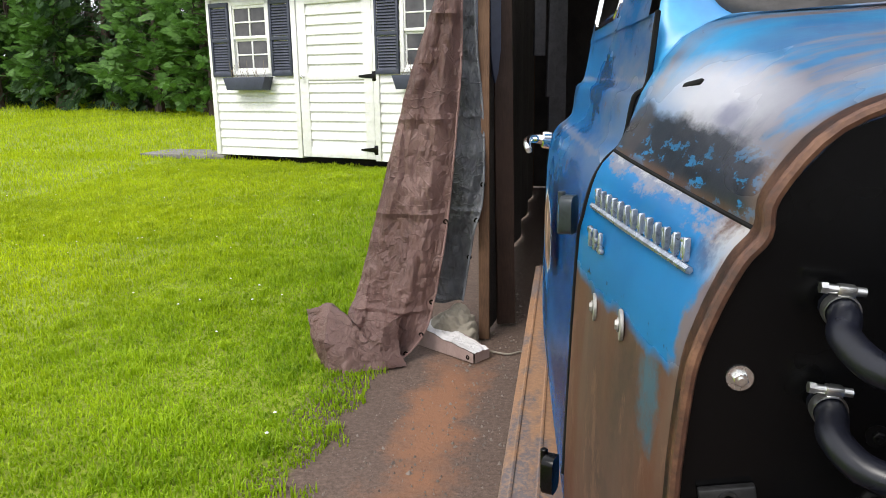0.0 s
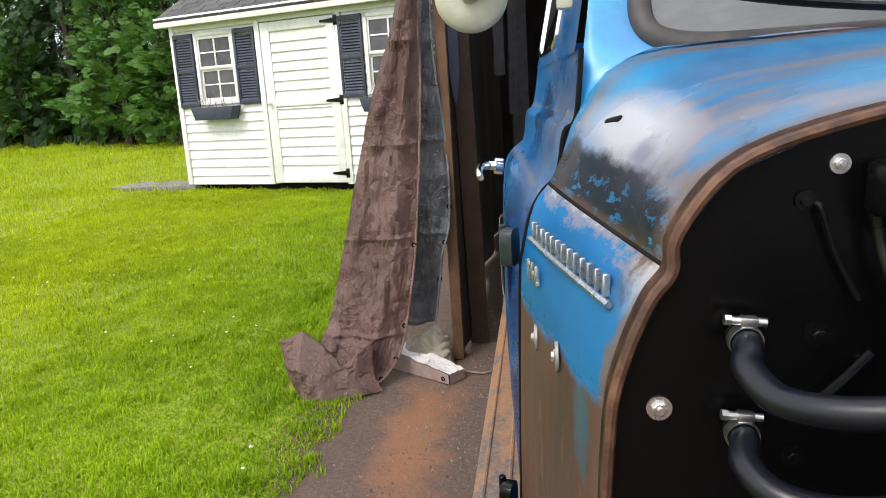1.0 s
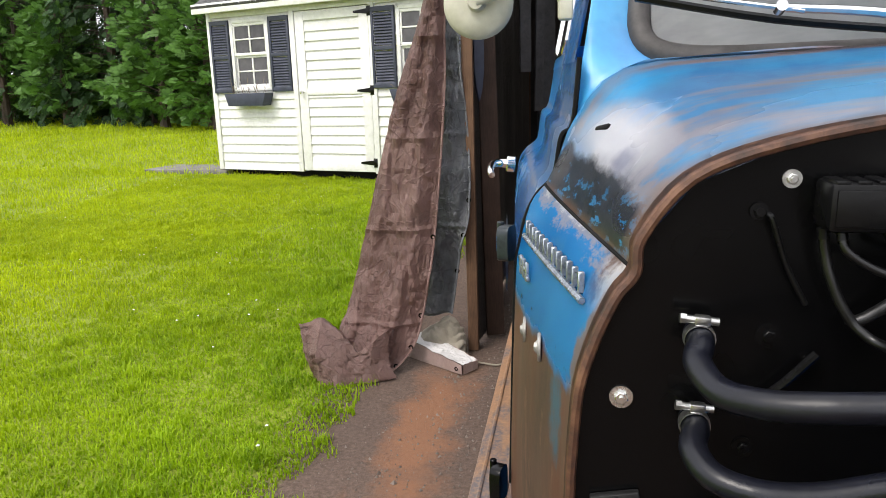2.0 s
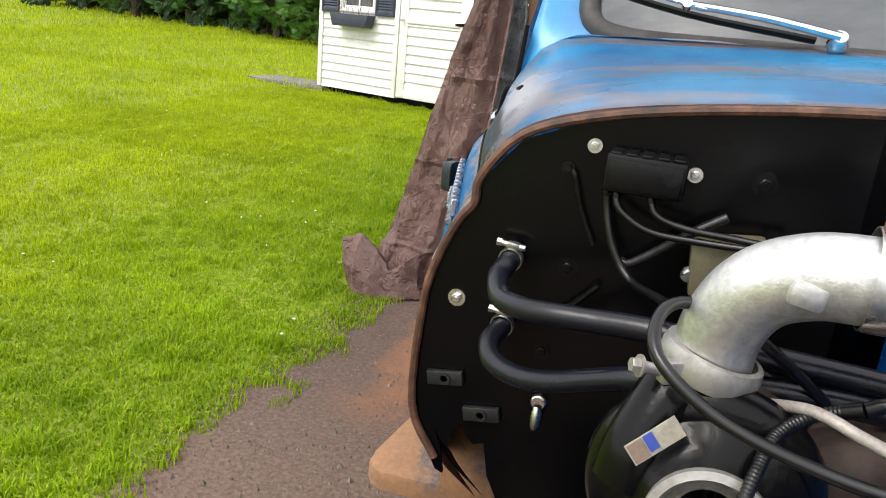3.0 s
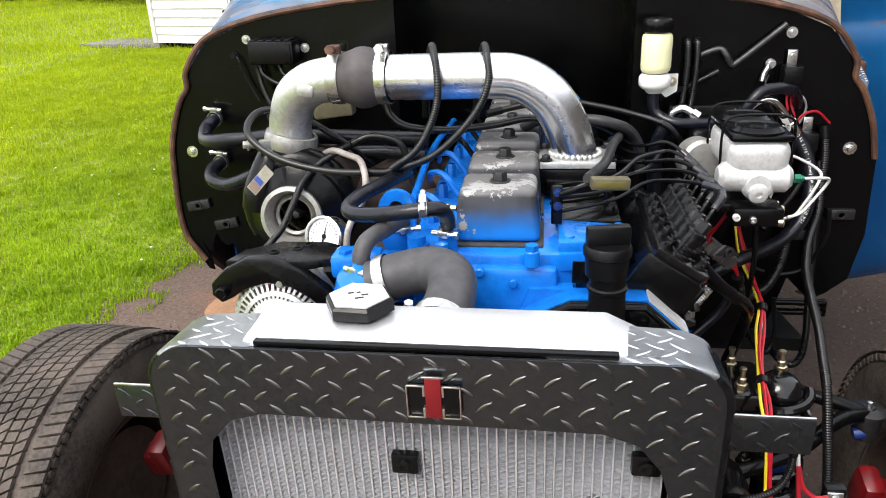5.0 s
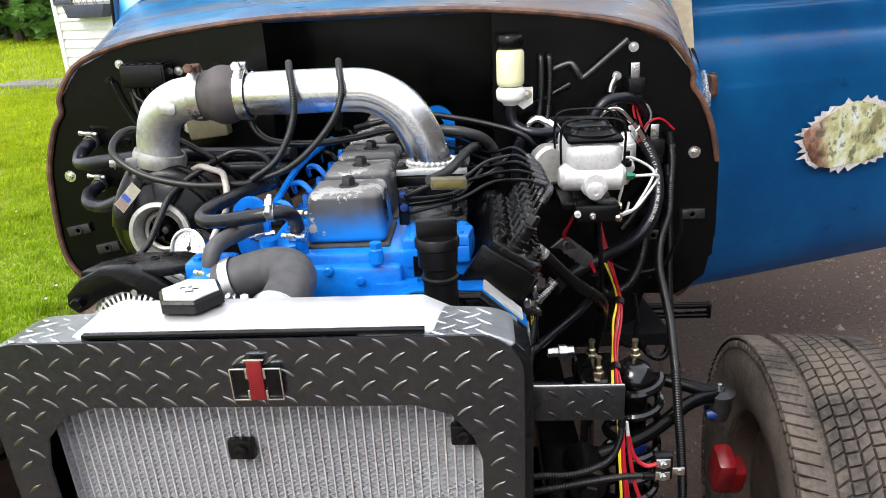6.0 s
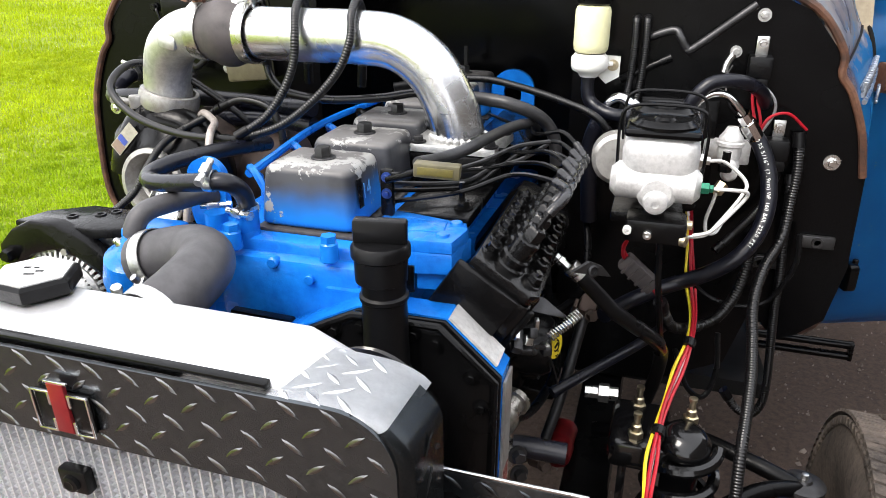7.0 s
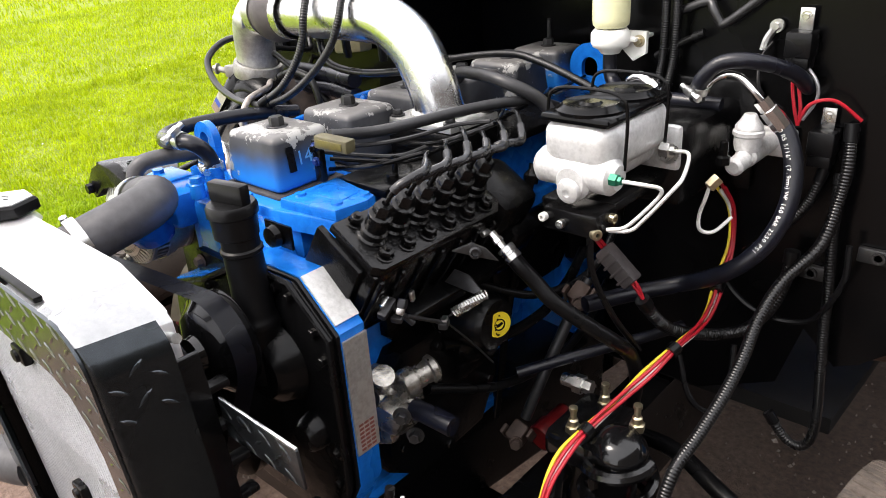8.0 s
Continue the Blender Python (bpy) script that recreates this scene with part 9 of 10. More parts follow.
# ---- brake master cylinder ----
mc = thing("brake_master_cylinder", (0.41, -0.29, 1.05), "pale aluminium brake master cylinder with a black lid", "master cylinder")
bm = B()
tmp = bmesh.new()
bmesh.ops.create_cube(tmp, size=1)
for v in tmp.verts:
    top = v.co.z > 0
    v.co = Vector((v.co.x * (0.096 if top else 0.090) + 0.414, v.co.y * (0.165 if top else 0.155) - 0.285, 1.156 if top else 1.092))
bmesh.ops.bevel(tmp, geom=tmp.edges[:], offset=0.022, segments=4, affect="EDGES", profile=0.5)
temp_into(bm, tmp)
cyl(bm, (0.414, -0.370, 1.086), (0.414, -0.195, 1.088), 0.024, seg=28, bev=0.006)
cyl(bm, (0.356, -0.346, 1.096), (0.466, -0.346, 1.094), 0.023, seg=24, bev=0.008)
lathe(bm, [(0.016, 0), (0.014, 0.006), (0.009, 0.008), (0.005, 0.008), (0.0045, 0.004), (0, 0.004)], (0.414, -0.370, 1.076), (0, -1, -0.15), 24)
box(bm, (0.414, -0.198, 1.090), (0.115, 0.014, 0.060), (0, 0, 0), 0.006)
part("body", bm, M["white_metal"], mc)
bm = B()
box(bm, (0.414, -0.285, 1.159), (0.092, 0.160, 0.011), (0, 0, 0), 0.005)
for y in (-0.325, -0.245):
    lathe(bm, [(0.042, 0), (0.042, 0.004), (0.036, 0.007), (0.033, 0.010), (0.029, 0.008), (0.014, 0.008), (0.011, 0.011), (0, 0.011)], (0.414, y, 1.163), Z, 32)
part("lid", bm, M["black_paint"], mc, "glossy black lid")
for y in (-0.335, -0.235):
    bm = B()
    tube(bm, [(0.362, y, 1.100), (0.361, y, 1.165), (0.372, y, 1.186), (0.414, y, 1.190), (0.456, y, 1.186), (0.467, y, 1.165), (0.466, y, 1.100)], 0.0021, 8, 5)
    part("bail_wire", bm, M["black_satin"], mc, "black spring wire bail")
bm = B()
lathe(bm, [(0.0075, 0), (0.0075, 0.009), (0.005, 0.010), (0.005, 0.014)], (0.465, -0.364, 1.098), X, 6)
part("green_nut", bm, M["green"], mc, "green flare nut")
bm = B()
lathe(bm, [(0.010, 0), (0.010, 0.012), (0.006, 0.013), (0.006, 0.018)], (0.462, -0.235, 1.098), X, 6)
part("flare_nut", bm, M["zinc"], mc)
bm = B()
box(bm, (0.418, -0.352, 1.038), (0.075, 0.05, 0.030), (0, 0, 0), 0.004)
box(bm, (0.405, -0.27, 1.045), (0.09, 0.16, 0.014), (0, 0, 0), 0.003)
valve = part("proportioning_valve", bm, M["black_satin"], mc, "black brass-fitted valve block")
for p, ax, r, mt in (((0.409, -0.377, 1.036), (0, -1, 0), 0.0055, "zinc"), ((0.384, -0.377, 1.040), (0, -1, 0), 0.0055, "wire_white"), ((0.450, -0.372, 1.030), (1, -0.5, 0), 0.007, "brass"), ((0.455, -0.345, 1.042), X, 0.006, "brass")):
    bm = B()
    lathe(bm, [(r, 0), (r, 0.007), (r * 0.8, 0.008), (r * 0.45, 0.008), (r * 0.4, 0.004), (0, 0.004)], p, ax, 14)
    part("plug", bm, M[mt], valve)
bm = B()
box(bm, (0.414, -0.10, 1.06), (0.12, 0.19, 0.11), (0, 0, 0), 0.012)
box(bm, (0.414, -0.008, 1.06), (0.17, 0.012, 0.16), (0, 0, 0), 0.004)
part("mount_bracket", bm, M["black_satin"], mc, "black mounting bracket")
for x in (0.458, 0.370):
    bm = B()
    bolt(bm, (x, -0.206, 1.085), (0, -1, 0), 0.010, 0.009)
    part("mount_nut", bm, M["zinc"], mc)
for k, pts in enumerate(([(0.480, -0.364, 1.098), (0.505, -0.362, 1.098), (0.520, -0.352, 1.093), (0.516, -0.350, 1.080), (0.492, -0.358, 1.050), (0.480, -0.362, 1.040), (0.463, -0.366, 1.036)],
                         [(0.478, -0.235, 1.098), (0.500, -0.24, 1.099), (0.522, -0.30, 1.092), (0.517, -0.32, 1.078), (0.494, -0.335, 1.045), (0.480, -0.342, 1.030), (0.458, -0.352, 1.028)])):
    bm = B()
    tube(bm, pts, 0.0024, 10, 6)
    solo("brake_line", bm, M["line_white"], "pale bent steel brake line", "brake line", "brake lines")

# reservoir on the firewall
rs_t = thing("fluid_reservoir", (0.291, -0.08, 1.18), "milky fluid reservoir with a black lid", "reservoir")
c = Vector((0.291, -0.068, 0.004))
bm = B()
lathe(bm, [(0, 1.208), (0.023, 1.210), (0.0265, 1.214), (0.0275, 1.222), (0.0275, 1.250), (0.0275, 1.272), (0.0255, 1.278), (0.022, 1.280), (0.020, 1.284), (0, 1.284)], c, Z, 32)
part("bottle", bm, M["res_fluid"], rs_t, "milky bottle half full of yellowish fluid")
bm = B()
lathe(bm, [(0.023, 1.281), (0.0255, 1.283), (0.0255, 1.289), (0.027, 1.291), (0.027, 1.301), (0.0235, 1.306), (0, 1.309)], c, Z, 30)
part("lid", bm, M["black_plastic"], rs_t, "black lid")
bm = B()
lathe(bm, [(0, 1.172), (0.014, 1.172), (0.018, 1.178), (0.026, 1.182), (0.029, 1.188), (0.029, 1.202), (0.024, 1.208), (0, 1.208)], c, Z, 28)
prism(bm, [(0.006, 1.176), (0.026, 1.158), (0.046, 1.170), (0.046, 1.202), (0.006, 1.202)], (0.291, -0.045, 0.004), X, Z, (0, 0.008, 0), 0.001)
box(bm, (0.312, -0.030, 1.195), (0.03, 0.06, 0.006), (0, 0, 0), 0.002)
part("bracket", bm, M["res_white"], rs_t, "white plastic bracket")
bm = B()
bolt(bm, (0.326, -0.045, 1.192), (0, -1, 0), 0.006, 0.005)
part("bolt", bm, M["brass"], rs_t)
hose("reservoir_hose", [(0.291, -0.068, 1.180), (0.291, -0.068, 1.155), (0.300, -0.072, 1.135), (0.335, -0.09, 1.122), (0.40, -0.08, 1.120), (0.47, -0.075, 1.118)], 0.0105, "black hose below the fluid reservoir")
hose("hydraulic_hose", [(0.445, -0.10, 1.130), (0.453, -0.11, 1.158), (0.476, -0.105, 1.182), (0.515, -0.09, 1.184), (0.550, -0.05, 1.165), (0.565, -0.02, 1.140)], 0.0105, "black hose arching over the clutch cylinder",
     clamps=(((0.449, -0.105, 1.145), (0.3, -0.2, 1), (-0.5, -1, 0)),))
# silver angled fitting left of the lid
bm = B()
tube(bm, [(0.325, -0.068, 1.120), (0.329, -0.070, 1.138), (0.345, -0.072, 1.146), (0.362, -0.075, 1.138)], 0.009, 12, 5)
lathe(bm, [(0.011, 0), (0.011, 0.014), (0.007, 0.016)], (0.362, -0.075, 1.138), (0.8, -0.2, -0.55), 6)
solo("angled_fitting", bm, M["chrome"], "chromed angled hose fitting", "fitting")
hose("fuel_hose", [(0.325, -0.068, 1.124), (0.312, -0.068, 1.10), (0.302, -0.065, 1.06), (0.305, -0.06, 1.0), (0.31, -0.055, 0.93)], 0.014, "black fuel hose down the firewall")

# clutch cylinder with its steel-tipped high pressure hose
cc = thing("clutch_cylinder", (0.52, -0.09, 1.03), "small aluminium clutch master cylinder", "clutch cylinder")
bm = B()
lathe(bm, [(0, 0), (0.016, 0), (0.018, 0.008), (0.018, 0.020), (0.0205, 0.022), (0.0205, 0.027), (0.018, 0.029), (0.018, 0.034), (0.012, 0.042), (0.008, 0.05), (0, 0.05)], (0.516, -0.090, 1.066), Z, 26)
cyl(bm, (0.518, -0.10, 1.058), (0.518, -0.012, 1.058), 0.015, seg=22, bev=0.003)
cyl(bm, (0.516, -0.135, 1.053), (0.518, -0.10, 1.057), 0.0125, seg=20, bev=0.004)
box(bm, (0.518, -0.010, 1.058), (0.075, 0.010, 0.042), (0, 0, 0), 0.004)
part("body", bm, M["white_metal"], cc)
bm = B()
lathe(bm, [(0.010, 0), (0.010, 0.010), (0.006, 0.012), (0.006, 0.030), (0, 0.030)], (0.508, -0.150, 1.062), Z, 6)
part("bleed_fitting", bm, M["black_satin"], cc, "dark bleed fitting")
bm = B()
lathe(bm, [(0.009, 0), (0.009, 0.016), (0.006, 0.018)], (0.508, -0.158, 1.045), (-0.5, -0.5, -0.7), 6)
part("flare_nut", bm, M["brass"], cc)
bm = B()
tube(bm, [(0.500, -0.166, 1.034), (0.497, -0.168, 1.018), (0.491, -0.170, 0.992), (0.494, -0.170, 0.972), (0.508, -0.158, 0.968), (0.520, -0.13, 0.982)], 0.0027, 8, 6)
part("pressure_line", bm, M["line_white"], cc, "thin pale line")
bm = B()
tube(bm, [(0.452, -0.10, 1.140), (0.464, -0.100, 1.156), (0.482, -0.098, 1.166), (0.500, -0.096, 1.163), (0.518, -0.094, 1.146), (0.530, -0.090, 1.132)], 0.0055, 12, 6)
lathe(bm, [(0.0085, 0), (0.0085, 0.012), (0.0065, 0.014)], (0.450, -0.10, 1.138), (0.6, 0, 0.8), 6)
lathe(bm, [(0.011, 0), (0.011, 0.016), (0.013, 0.017), (0.013, 0.030), (0.0125, 0.048), (0.010, 0.05)], (0.526, -0.088, 1.136), (0.50, 0.30, -0.72), 8)
solo("hose_end", bm, M["chrome"], "bright crimped hose end", "fitting")
HP = [(0.540, -0.070, 1.112), (0.562, -0.072, 1.085), (0.578, -0.085, 1.045), (0.582, -0.105, 1.0), (0.570, -0.128, 0.957), (0.544, -0.142, 0.922), (0.505, -0.140, 0.890), (0.455, -0.135, 0.862), (0.40, -0.17, 0.845), (0.36, -0.24, 0.845)]
hp = hose("pressure_hose", HP, 0.0125, "black pressure hose with white printed lettering")


def text_on(line, text, size, start, out):
    """Lettering set along a hose."""
    pts = spline(line, 24)
    dist, acc = [0.0], 0.0
    for a, b in zip(pts, pts[1:]):
        acc += (b - a).length
        dist.append(acc)
    s, objs = start, []
    bm = B()
    for ch in text:
        i = max(0, min(len(pts) - 2, sum(1 for d in dist if d <= s) - 1))
        p = pts[i].lerp(pts[i + 1], (s - dist[i]) / max(1e-6, dist[i + 1] - dist[i]))
        d = (pts[i + 1] - pts[i]).normalized()
        o = Vector(out)
        o = (o - d * o.dot(d)).normalized()
        w = o.cross(d)
        if ch != " ":
            cu = bpy.data.curves.new("ch", "FONT")
            cu.body, cu.size, cu.align_x, cu.align_y = ch, size, "CENTER", "CENTER"
            tob = bpy.data.objects.new("ch", cu)
            scene.collection.objects.link(tob)
            bpy.context.view_layer.update()
            me = bpy.data.meshes.new_from_object(tob.evaluated_get(bpy.context.evaluated_depsgraph_get()))
            m4 = Matrix((d, w, o)).transposed().to_4x4()
            m4.translation = p + o * 0.0132
            me.transform(m4)
            bm.from_mesh(me)
            bpy.data.meshes.remove(me)
            bpy.data.objects.remove(tob)
            bpy.data.curves.remove(cu)
        s += size * (0.62 if ch != " " else 0.45)
    return bm


part("lettering", text_on(HP, '100 R5 5/16" (7.9mm) WP 160 BAR 2250 PSI', 0.0082, 0.012, (-0.2, -1, 0.25)), M["label_white"], hp, "white printed hose lettering", recalc=False)

# ---- firewall fittings ----
fb = thing("fuse_box", (-0.46, -0.02, 1.23), "black ribbed fuse box bolted to the firewall", "fuse box")
bm = B()
box(bm, (-0.455, -0.028, 1.262), (0.094, 0.050, 0.046), (0, 1, 0), 0.005)
part("case", bm, M["black_plastic"], fb)
for k in range(5):
    bm = B()
    box(bm, (-0.491 + 0.018 * k, -0.030, 1.2855), (0.013, 0.04, 0.004), (0, 1, 0), 0.0015)
    part("rib", bm, M["black_plastic"], fb)
bm = B()
box(bm, (-0.455, -0.0535, 1.262), (0.084, 0.004, 0.034), (0, 1, 0), 0.001)
part("cover", bm, M["black_plastic"], fb)


def fwbolt(x, z, r=0.010, mat="zinc", nm="firewall_bolt", lab="zinc bolt with washer on the firewall", w=1.7):
    bm = B()
    bolt(bm, (x, 0.0, z), (0, -1, 0), r, r * 0.75, w)
    lathe(bm, [(r * 0.45, 0), (r * 0.42, 0.004), (0, 0.004)], (x, -r * 0.75 - 0.001, z), (0, -1, 0), 10)
    return part(nm, bm, M[mat], firewall, lab)


for x, z, r in ((-0.68, 1.049, 0.0075), (0.68, 1.050, 0.0075), (-0.522, 1.284, 0.0055), (-0.399, 1.265, 0.0055), (0.544, 1.272, 0.006)):
    fwbolt(x, z, r)
for x, z, r in ((-0.534, 1.122, 0.007), (-0.553, 0.997, 0.006), (-0.498, 1.10, 0.003), (-0.32, 1.265, 0.008), (0.36, 1.16, 0.008)):
    fwbolt(x, z, r, "black_satin", "grommet", "black rubber grommet", 1.9)
for x, z, tilt in ((-0.684, 0.926, 10), (-0.625, 0.882, 10), (0.682, 0.915, 0), (0.60, 0.87, 0)):
    bm = B()
    box(bm, (x, -0.006, z), (0.054, 0.010, 0.022), (0, -tilt, 0), 0.002)
    lathe(bm, [(0.0095, 0), (0.009, 0.003), (0.0055, 0.003), (0.005, 0.0), (0, 0.0)], (x, -0.011, z), (0, -1, 0), 16)
    part("mount_tab", bm, M["iron_dark"], firewall, "dark steel mounting tab with a nut")
bm = B()
cyl(bm, (-0.546, 0, 0.922), (-0.546, -0.012, 0.922), 0.011, seg=18, bev=0.002)
lathe(bm, [(0.006, 0), (0.008, 0.01), (0.006, 0.03), (0.004, 0.034)], (-0.546, -0.012, 0.918), (0, -0.2, -1), 12)
part("drain_stub", bm, M["zinc"], firewall, "small zinc drain stub")
# left hand hardware: cable, rod and pale cover plate
bm = B()
box(bm, (-0.345, -0.022, 1.165), (0.085, 0.036, 0.075), (0, -6, 0), 0.006)
part("heater_plate", bm, M["olive"], firewall, "olive metal heater outlet cover")
bm = B()
bolt(bm, (-0.385, -0.030, 1.150), (0, -1, 0), 0.007, 0.006)
part("plate_bolt", bm, M["zinc"], firewall)
bm = B()
tube(bm, [(-0.468, -0.018, 1.148), (-0.452, -0.022, 1.150), (-0.392, -0.03, 1.200), (-0.355, -0.03, 1.226)], 0.006, 10, 4)
part("rod", bm, M["iron_dark"], firewall, "bent dark rod")
bm = B()
tube(bm, [(-0.545, -0.006, 1.250), (-0.540, -0.012, 1.245), (-0.525, -0.012, 1.20), (-0.505, -0.014, 1.16)], 0.003, 8, 5)
bolt(bm, (-0.551, -0.002, 1.252), (0, -1, 0), 0.006, 0.006)
part("ground_cable", bm, M["black_plastic"], firewall)
bm = B()
tube(bm, [(-0.545, -0.01, 1.052), (-0.52, -0.012, 1.075), (-0.49, -0.012, 1.108)], 0.005, 8, 4)
part("lever", bm, M["black_satin"], firewall)
hose("wire_loom", [(-0.498, -0.024, 1.240), (-0.494, -0.024, 1.215), (-0.488, -0.028, 1.190), (-0.478, -0.032, 1.165), (-0.463, -0.038, 1.143), (-0.443, -0.060, 1.133), (-0.417, -0.140, 1.150), (-0.405, -0.225, 1.172)], 0.0052, "smooth black wire loom below the fuse box", "loom", 0.0, "wire looms", 10, category="wire loom")
for k, pts in enumerate(([(-0.485, -0.035, 1.238), (-0.478, -0.04, 1.218), (-0.44, -0.045, 1.198), (-0.38, -0.05, 1.196), (-0.30, -0.06, 1.20)], [(-0.445, -0.035, 1.238), (-0.435, -0.04, 1.218), (-0.40, -0.045, 1.208), (-0.34, -0.05, 1.206), (-0.28, -0.06, 1.205)])):
    hose("wire_loom", pts, 0.0044, "black wire loom along the firewall", "loom", 0.0, "wire looms", 10, category="wire loom")
# right hand hardware
bm = B()
tube(bm, [(0.372, -0.012, 1.232), (0.413, -0.014, 1.246), (0.425, -0.02, 1.236), (0.436, -0.02, 1.220), (0.448, -0.02, 1.222), (0.530, -0.012, 1.288)], 0.0065, 10, 5)
part("bent_rod", bm, M["iron_dark"], firewall, "bent grey linkage rod")
for x in (0.355, 0.372):
    hose("wire_loom", [(x, -0.008, 1.262), (x, -0.022, 1.255), (x + 0.001, -0.024, 1.21), (x - 0.002, -0.022, 1.16), (x - 0.008, -0.03, 1.11)], 0.0065, "ribbed black wire loom down the firewall", "loom", 0.0034, "wire looms", 10, category="wire loom")
hose("wire_loom", [(0.340, -0.012, 1.165), (0.375, -0.02, 1.185), (0.415, -0.02, 1.205)], 0.006, "black conduit across the firewall", "black_satin", group="wire looms", category="wire loom")
bm = B()
tube(bm, [(0.508, -0.012, 1.214), (0.500, -0.014, 1.200), (0.497, -0.016, 1.185)], 0.0055, 8, 3)
lathe(bm, [(0.004, 0), (0.009, 0.002), (0.009, 0.006), (0.004, 0.008)], (0.510, -0.004, 1.217), (0, -1, 0), 14)
bolt(bm, (0.510, -0.012, 1.217), (0, -1, 0), 0.006, 0.005)
part("ring_terminal", bm, M["zinc"], firewall, "crimped ring terminal and bolt")
for x, z in ((0.547, 1.197), (0.592, 1.070)):
    t = thing("relay", (x, -0.01, z - 0.03), "black cube relay with a bright tab", "relay", "relays")
    bm = B()
    box(bm, (x, -0.020, z), (0.034, 0.034, 0.034), (0, 0, 0), 0.003)
    box(bm, (x, -0.019, z - 0.024), (0.030, 0.030, 0.018), (0, 0, 0), 0.002)
    part("case", bm, M["black_plastic"], t)
    bm = B()
    box(bm, (x, -0.012, z + 0.030), (0.018, 0.0025, 0.030), (0, 0, 0), 0.0008)
    bolt(bm, (x, -0.013, z + 0.034), (0, -1, 0), 0.005, 0.004)
    part("tab", bm, M["zinc"], t, "bright mounting tab")


def wire(name, pts, r, mat, label, group="loose wires"):
    return hose(name, pts, r, label, mat, group=group, seg=7, per=8, category="wire")


for dx in (-0.004, 0.004):
    wire("red_wire", [(0.547 + dx, -0.022, 1.168), (0.548 + dx, -0.026, 1.145), (0.556 + dx, -0.032, 1.115), (0.560, -0.034, 1.092)], 0.0025, "red", "red insulated relay wire")
wire("red_wire", [(0.560, -0.034, 1.095), (0.572, -0.034, 1.122), (0.600, -0.026, 1.128), (0.632, -0.012, 1.102)], 0.0025, "red", "red insulated relay wire")
wire("grey_wire", [(0.556, -0.020, 1.170), (0.575, -0.028, 1.150), (0.578, -0.03, 1.128), (0.565, -0.034, 1.100)], 0.0024, "rod_grey", "thin grey relay wire")
wire("black_wire", [(0.508, -0.014, 1.196), (0.500, -0.03, 1.175), (0.51, -0.05, 1.14), (0.54, -0.045, 1.115)], 0.0022, "black_plastic", "thin black earth wire")
# terminal block with red leads low beside the coil-over
term = thing("terminal_block", (0.468, -0.690, 0.74), "small terminal block with bright tabs and red leads", "terminal block")
bm = B()
box(bm, (0.466, -0.680, 0.763), (0.026, 0.016, 0.040), (0, 0, 0), 0.003)
part("base", bm, M["black_plastic"], term)
for z in (0.753, 0.773):
    bm = B()
    box(bm, (0.464, -0.690, z), (0.020, 0.003, 0.013), (0, 0, 0), 0.001)
    bolt(bm, (0.464, -0.6915, z), (0, -1, 0), 0.0045, 0.004)
    part("tab", bm, M["zinc"], term, "bright terminal tab")
bm = B()
box(bm, (0.486, -0.684, 0.755), (0.020, 0.003, 0.012), (0, 0, 0), 0.001)
lathe(bm, [(0.0045, 0), (0.0042, 0.002), (0, 0.002)], (0.489, -0.6855, 0.755), (0, -1, 0), 12)
part("ear", bm, M["zinc"], term, "bright mounting ear")
wire("red_wire", [(0.455, -0.691, 0.773), (0.440, -0.690, 0.770), (0.424, -0.688, 0.785), (0.416, -0.684, 0.815)], 0.0030, "red", "red lead of the terminal block")
wire("red_wire", [(0.416, -0.684, 0.815), (0.420, -0.688, 0.775), (0.428, -0.690, 0.735), (0.44, -0.690, 0.70)], 0.0030, "red", "red lead of the terminal block")
wire("white_wire", [(0.416, -0.684, 0.812), (0.413, -0.682, 0.836)], 0.0026, "wire_white", "white lead of the terminal block")
hose("wire_loom", [(0.452, -0.690, 0.753), (0.41, -0.695, 0.756), (0.36, -0.70, 0.752), (0.31, -0.70, 0.742), (0.26, -0.69, 0.725)], 0.0048, "ribbed black loom to the terminal block", "loom", 0.0034, "wire looms", 10, category="wire loom")
hose("wire_loom", [(0.405, -0.69, 0.850), (0.402, -0.695, 0.815), (0.385, -0.70, 0.785), (0.34, -0.70, 0.765), (0.29, -0.69, 0.755), (0.25, -0.68, 0.735)], 0.0048, "ribbed black loom behind the radiator", "loom", 0.0034, "wire looms", 10, category="wire loom")
# tall looms on the driver's side
hose("wire_loom", [(0.622, -0.014, 1.098), (0.628, -0.025, 1.04), (0.625, -0.036, 0.987), (0.618, -0.061, 0.936), (0.592, -0.110, 0.897), (0.580, -0.154, 0.855), (0.581, -0.201, 0.817), (0.580, -0.256, 0.786), (0.574, -0.311, 0.756), (0.567, -0.365, 0.728), (0.566, -0.398, 0.67), (0.57, -0.418, 0.60), (0.575, -0.43, 0.50), (0.57, -0.42, 0.40)],
     0.0086, "long ribbed black wire loom hanging by the firewall", "loom", 0.0042, "wire looms", 12, category="wire loom")
hose("wire_loom", [(0.620, -0.020, 1.03), (0.623, -0.030, 0.99), (0.626, -0.032, 0.927), (0.632, -0.03, 0.855), (0.634, -0.03, 0.797), (0.640, -0.03, 0.719), (0.645, -0.03, 0.657), (0.644, -0.03, 0.605), (0.630, -0.03, 0.578), (0.604, -0.03, 0.584), (0.575, -0.03, 0.62)],
     0.0078, "ribbed black wire loom hanging behind", "loom", 0.0042, "wire looms", 10, category="wire loom")
hose("wire_loom", [(0.60, -0.02, 1.04), (0.585, -0.03, 0.98), (0.55, -0.04, 0.93), (0.52, -0.06, 0.90)], 0.007, "ribbed black wire loom", "loom", 0.0036, "wire looms", 10, category="wire loom")
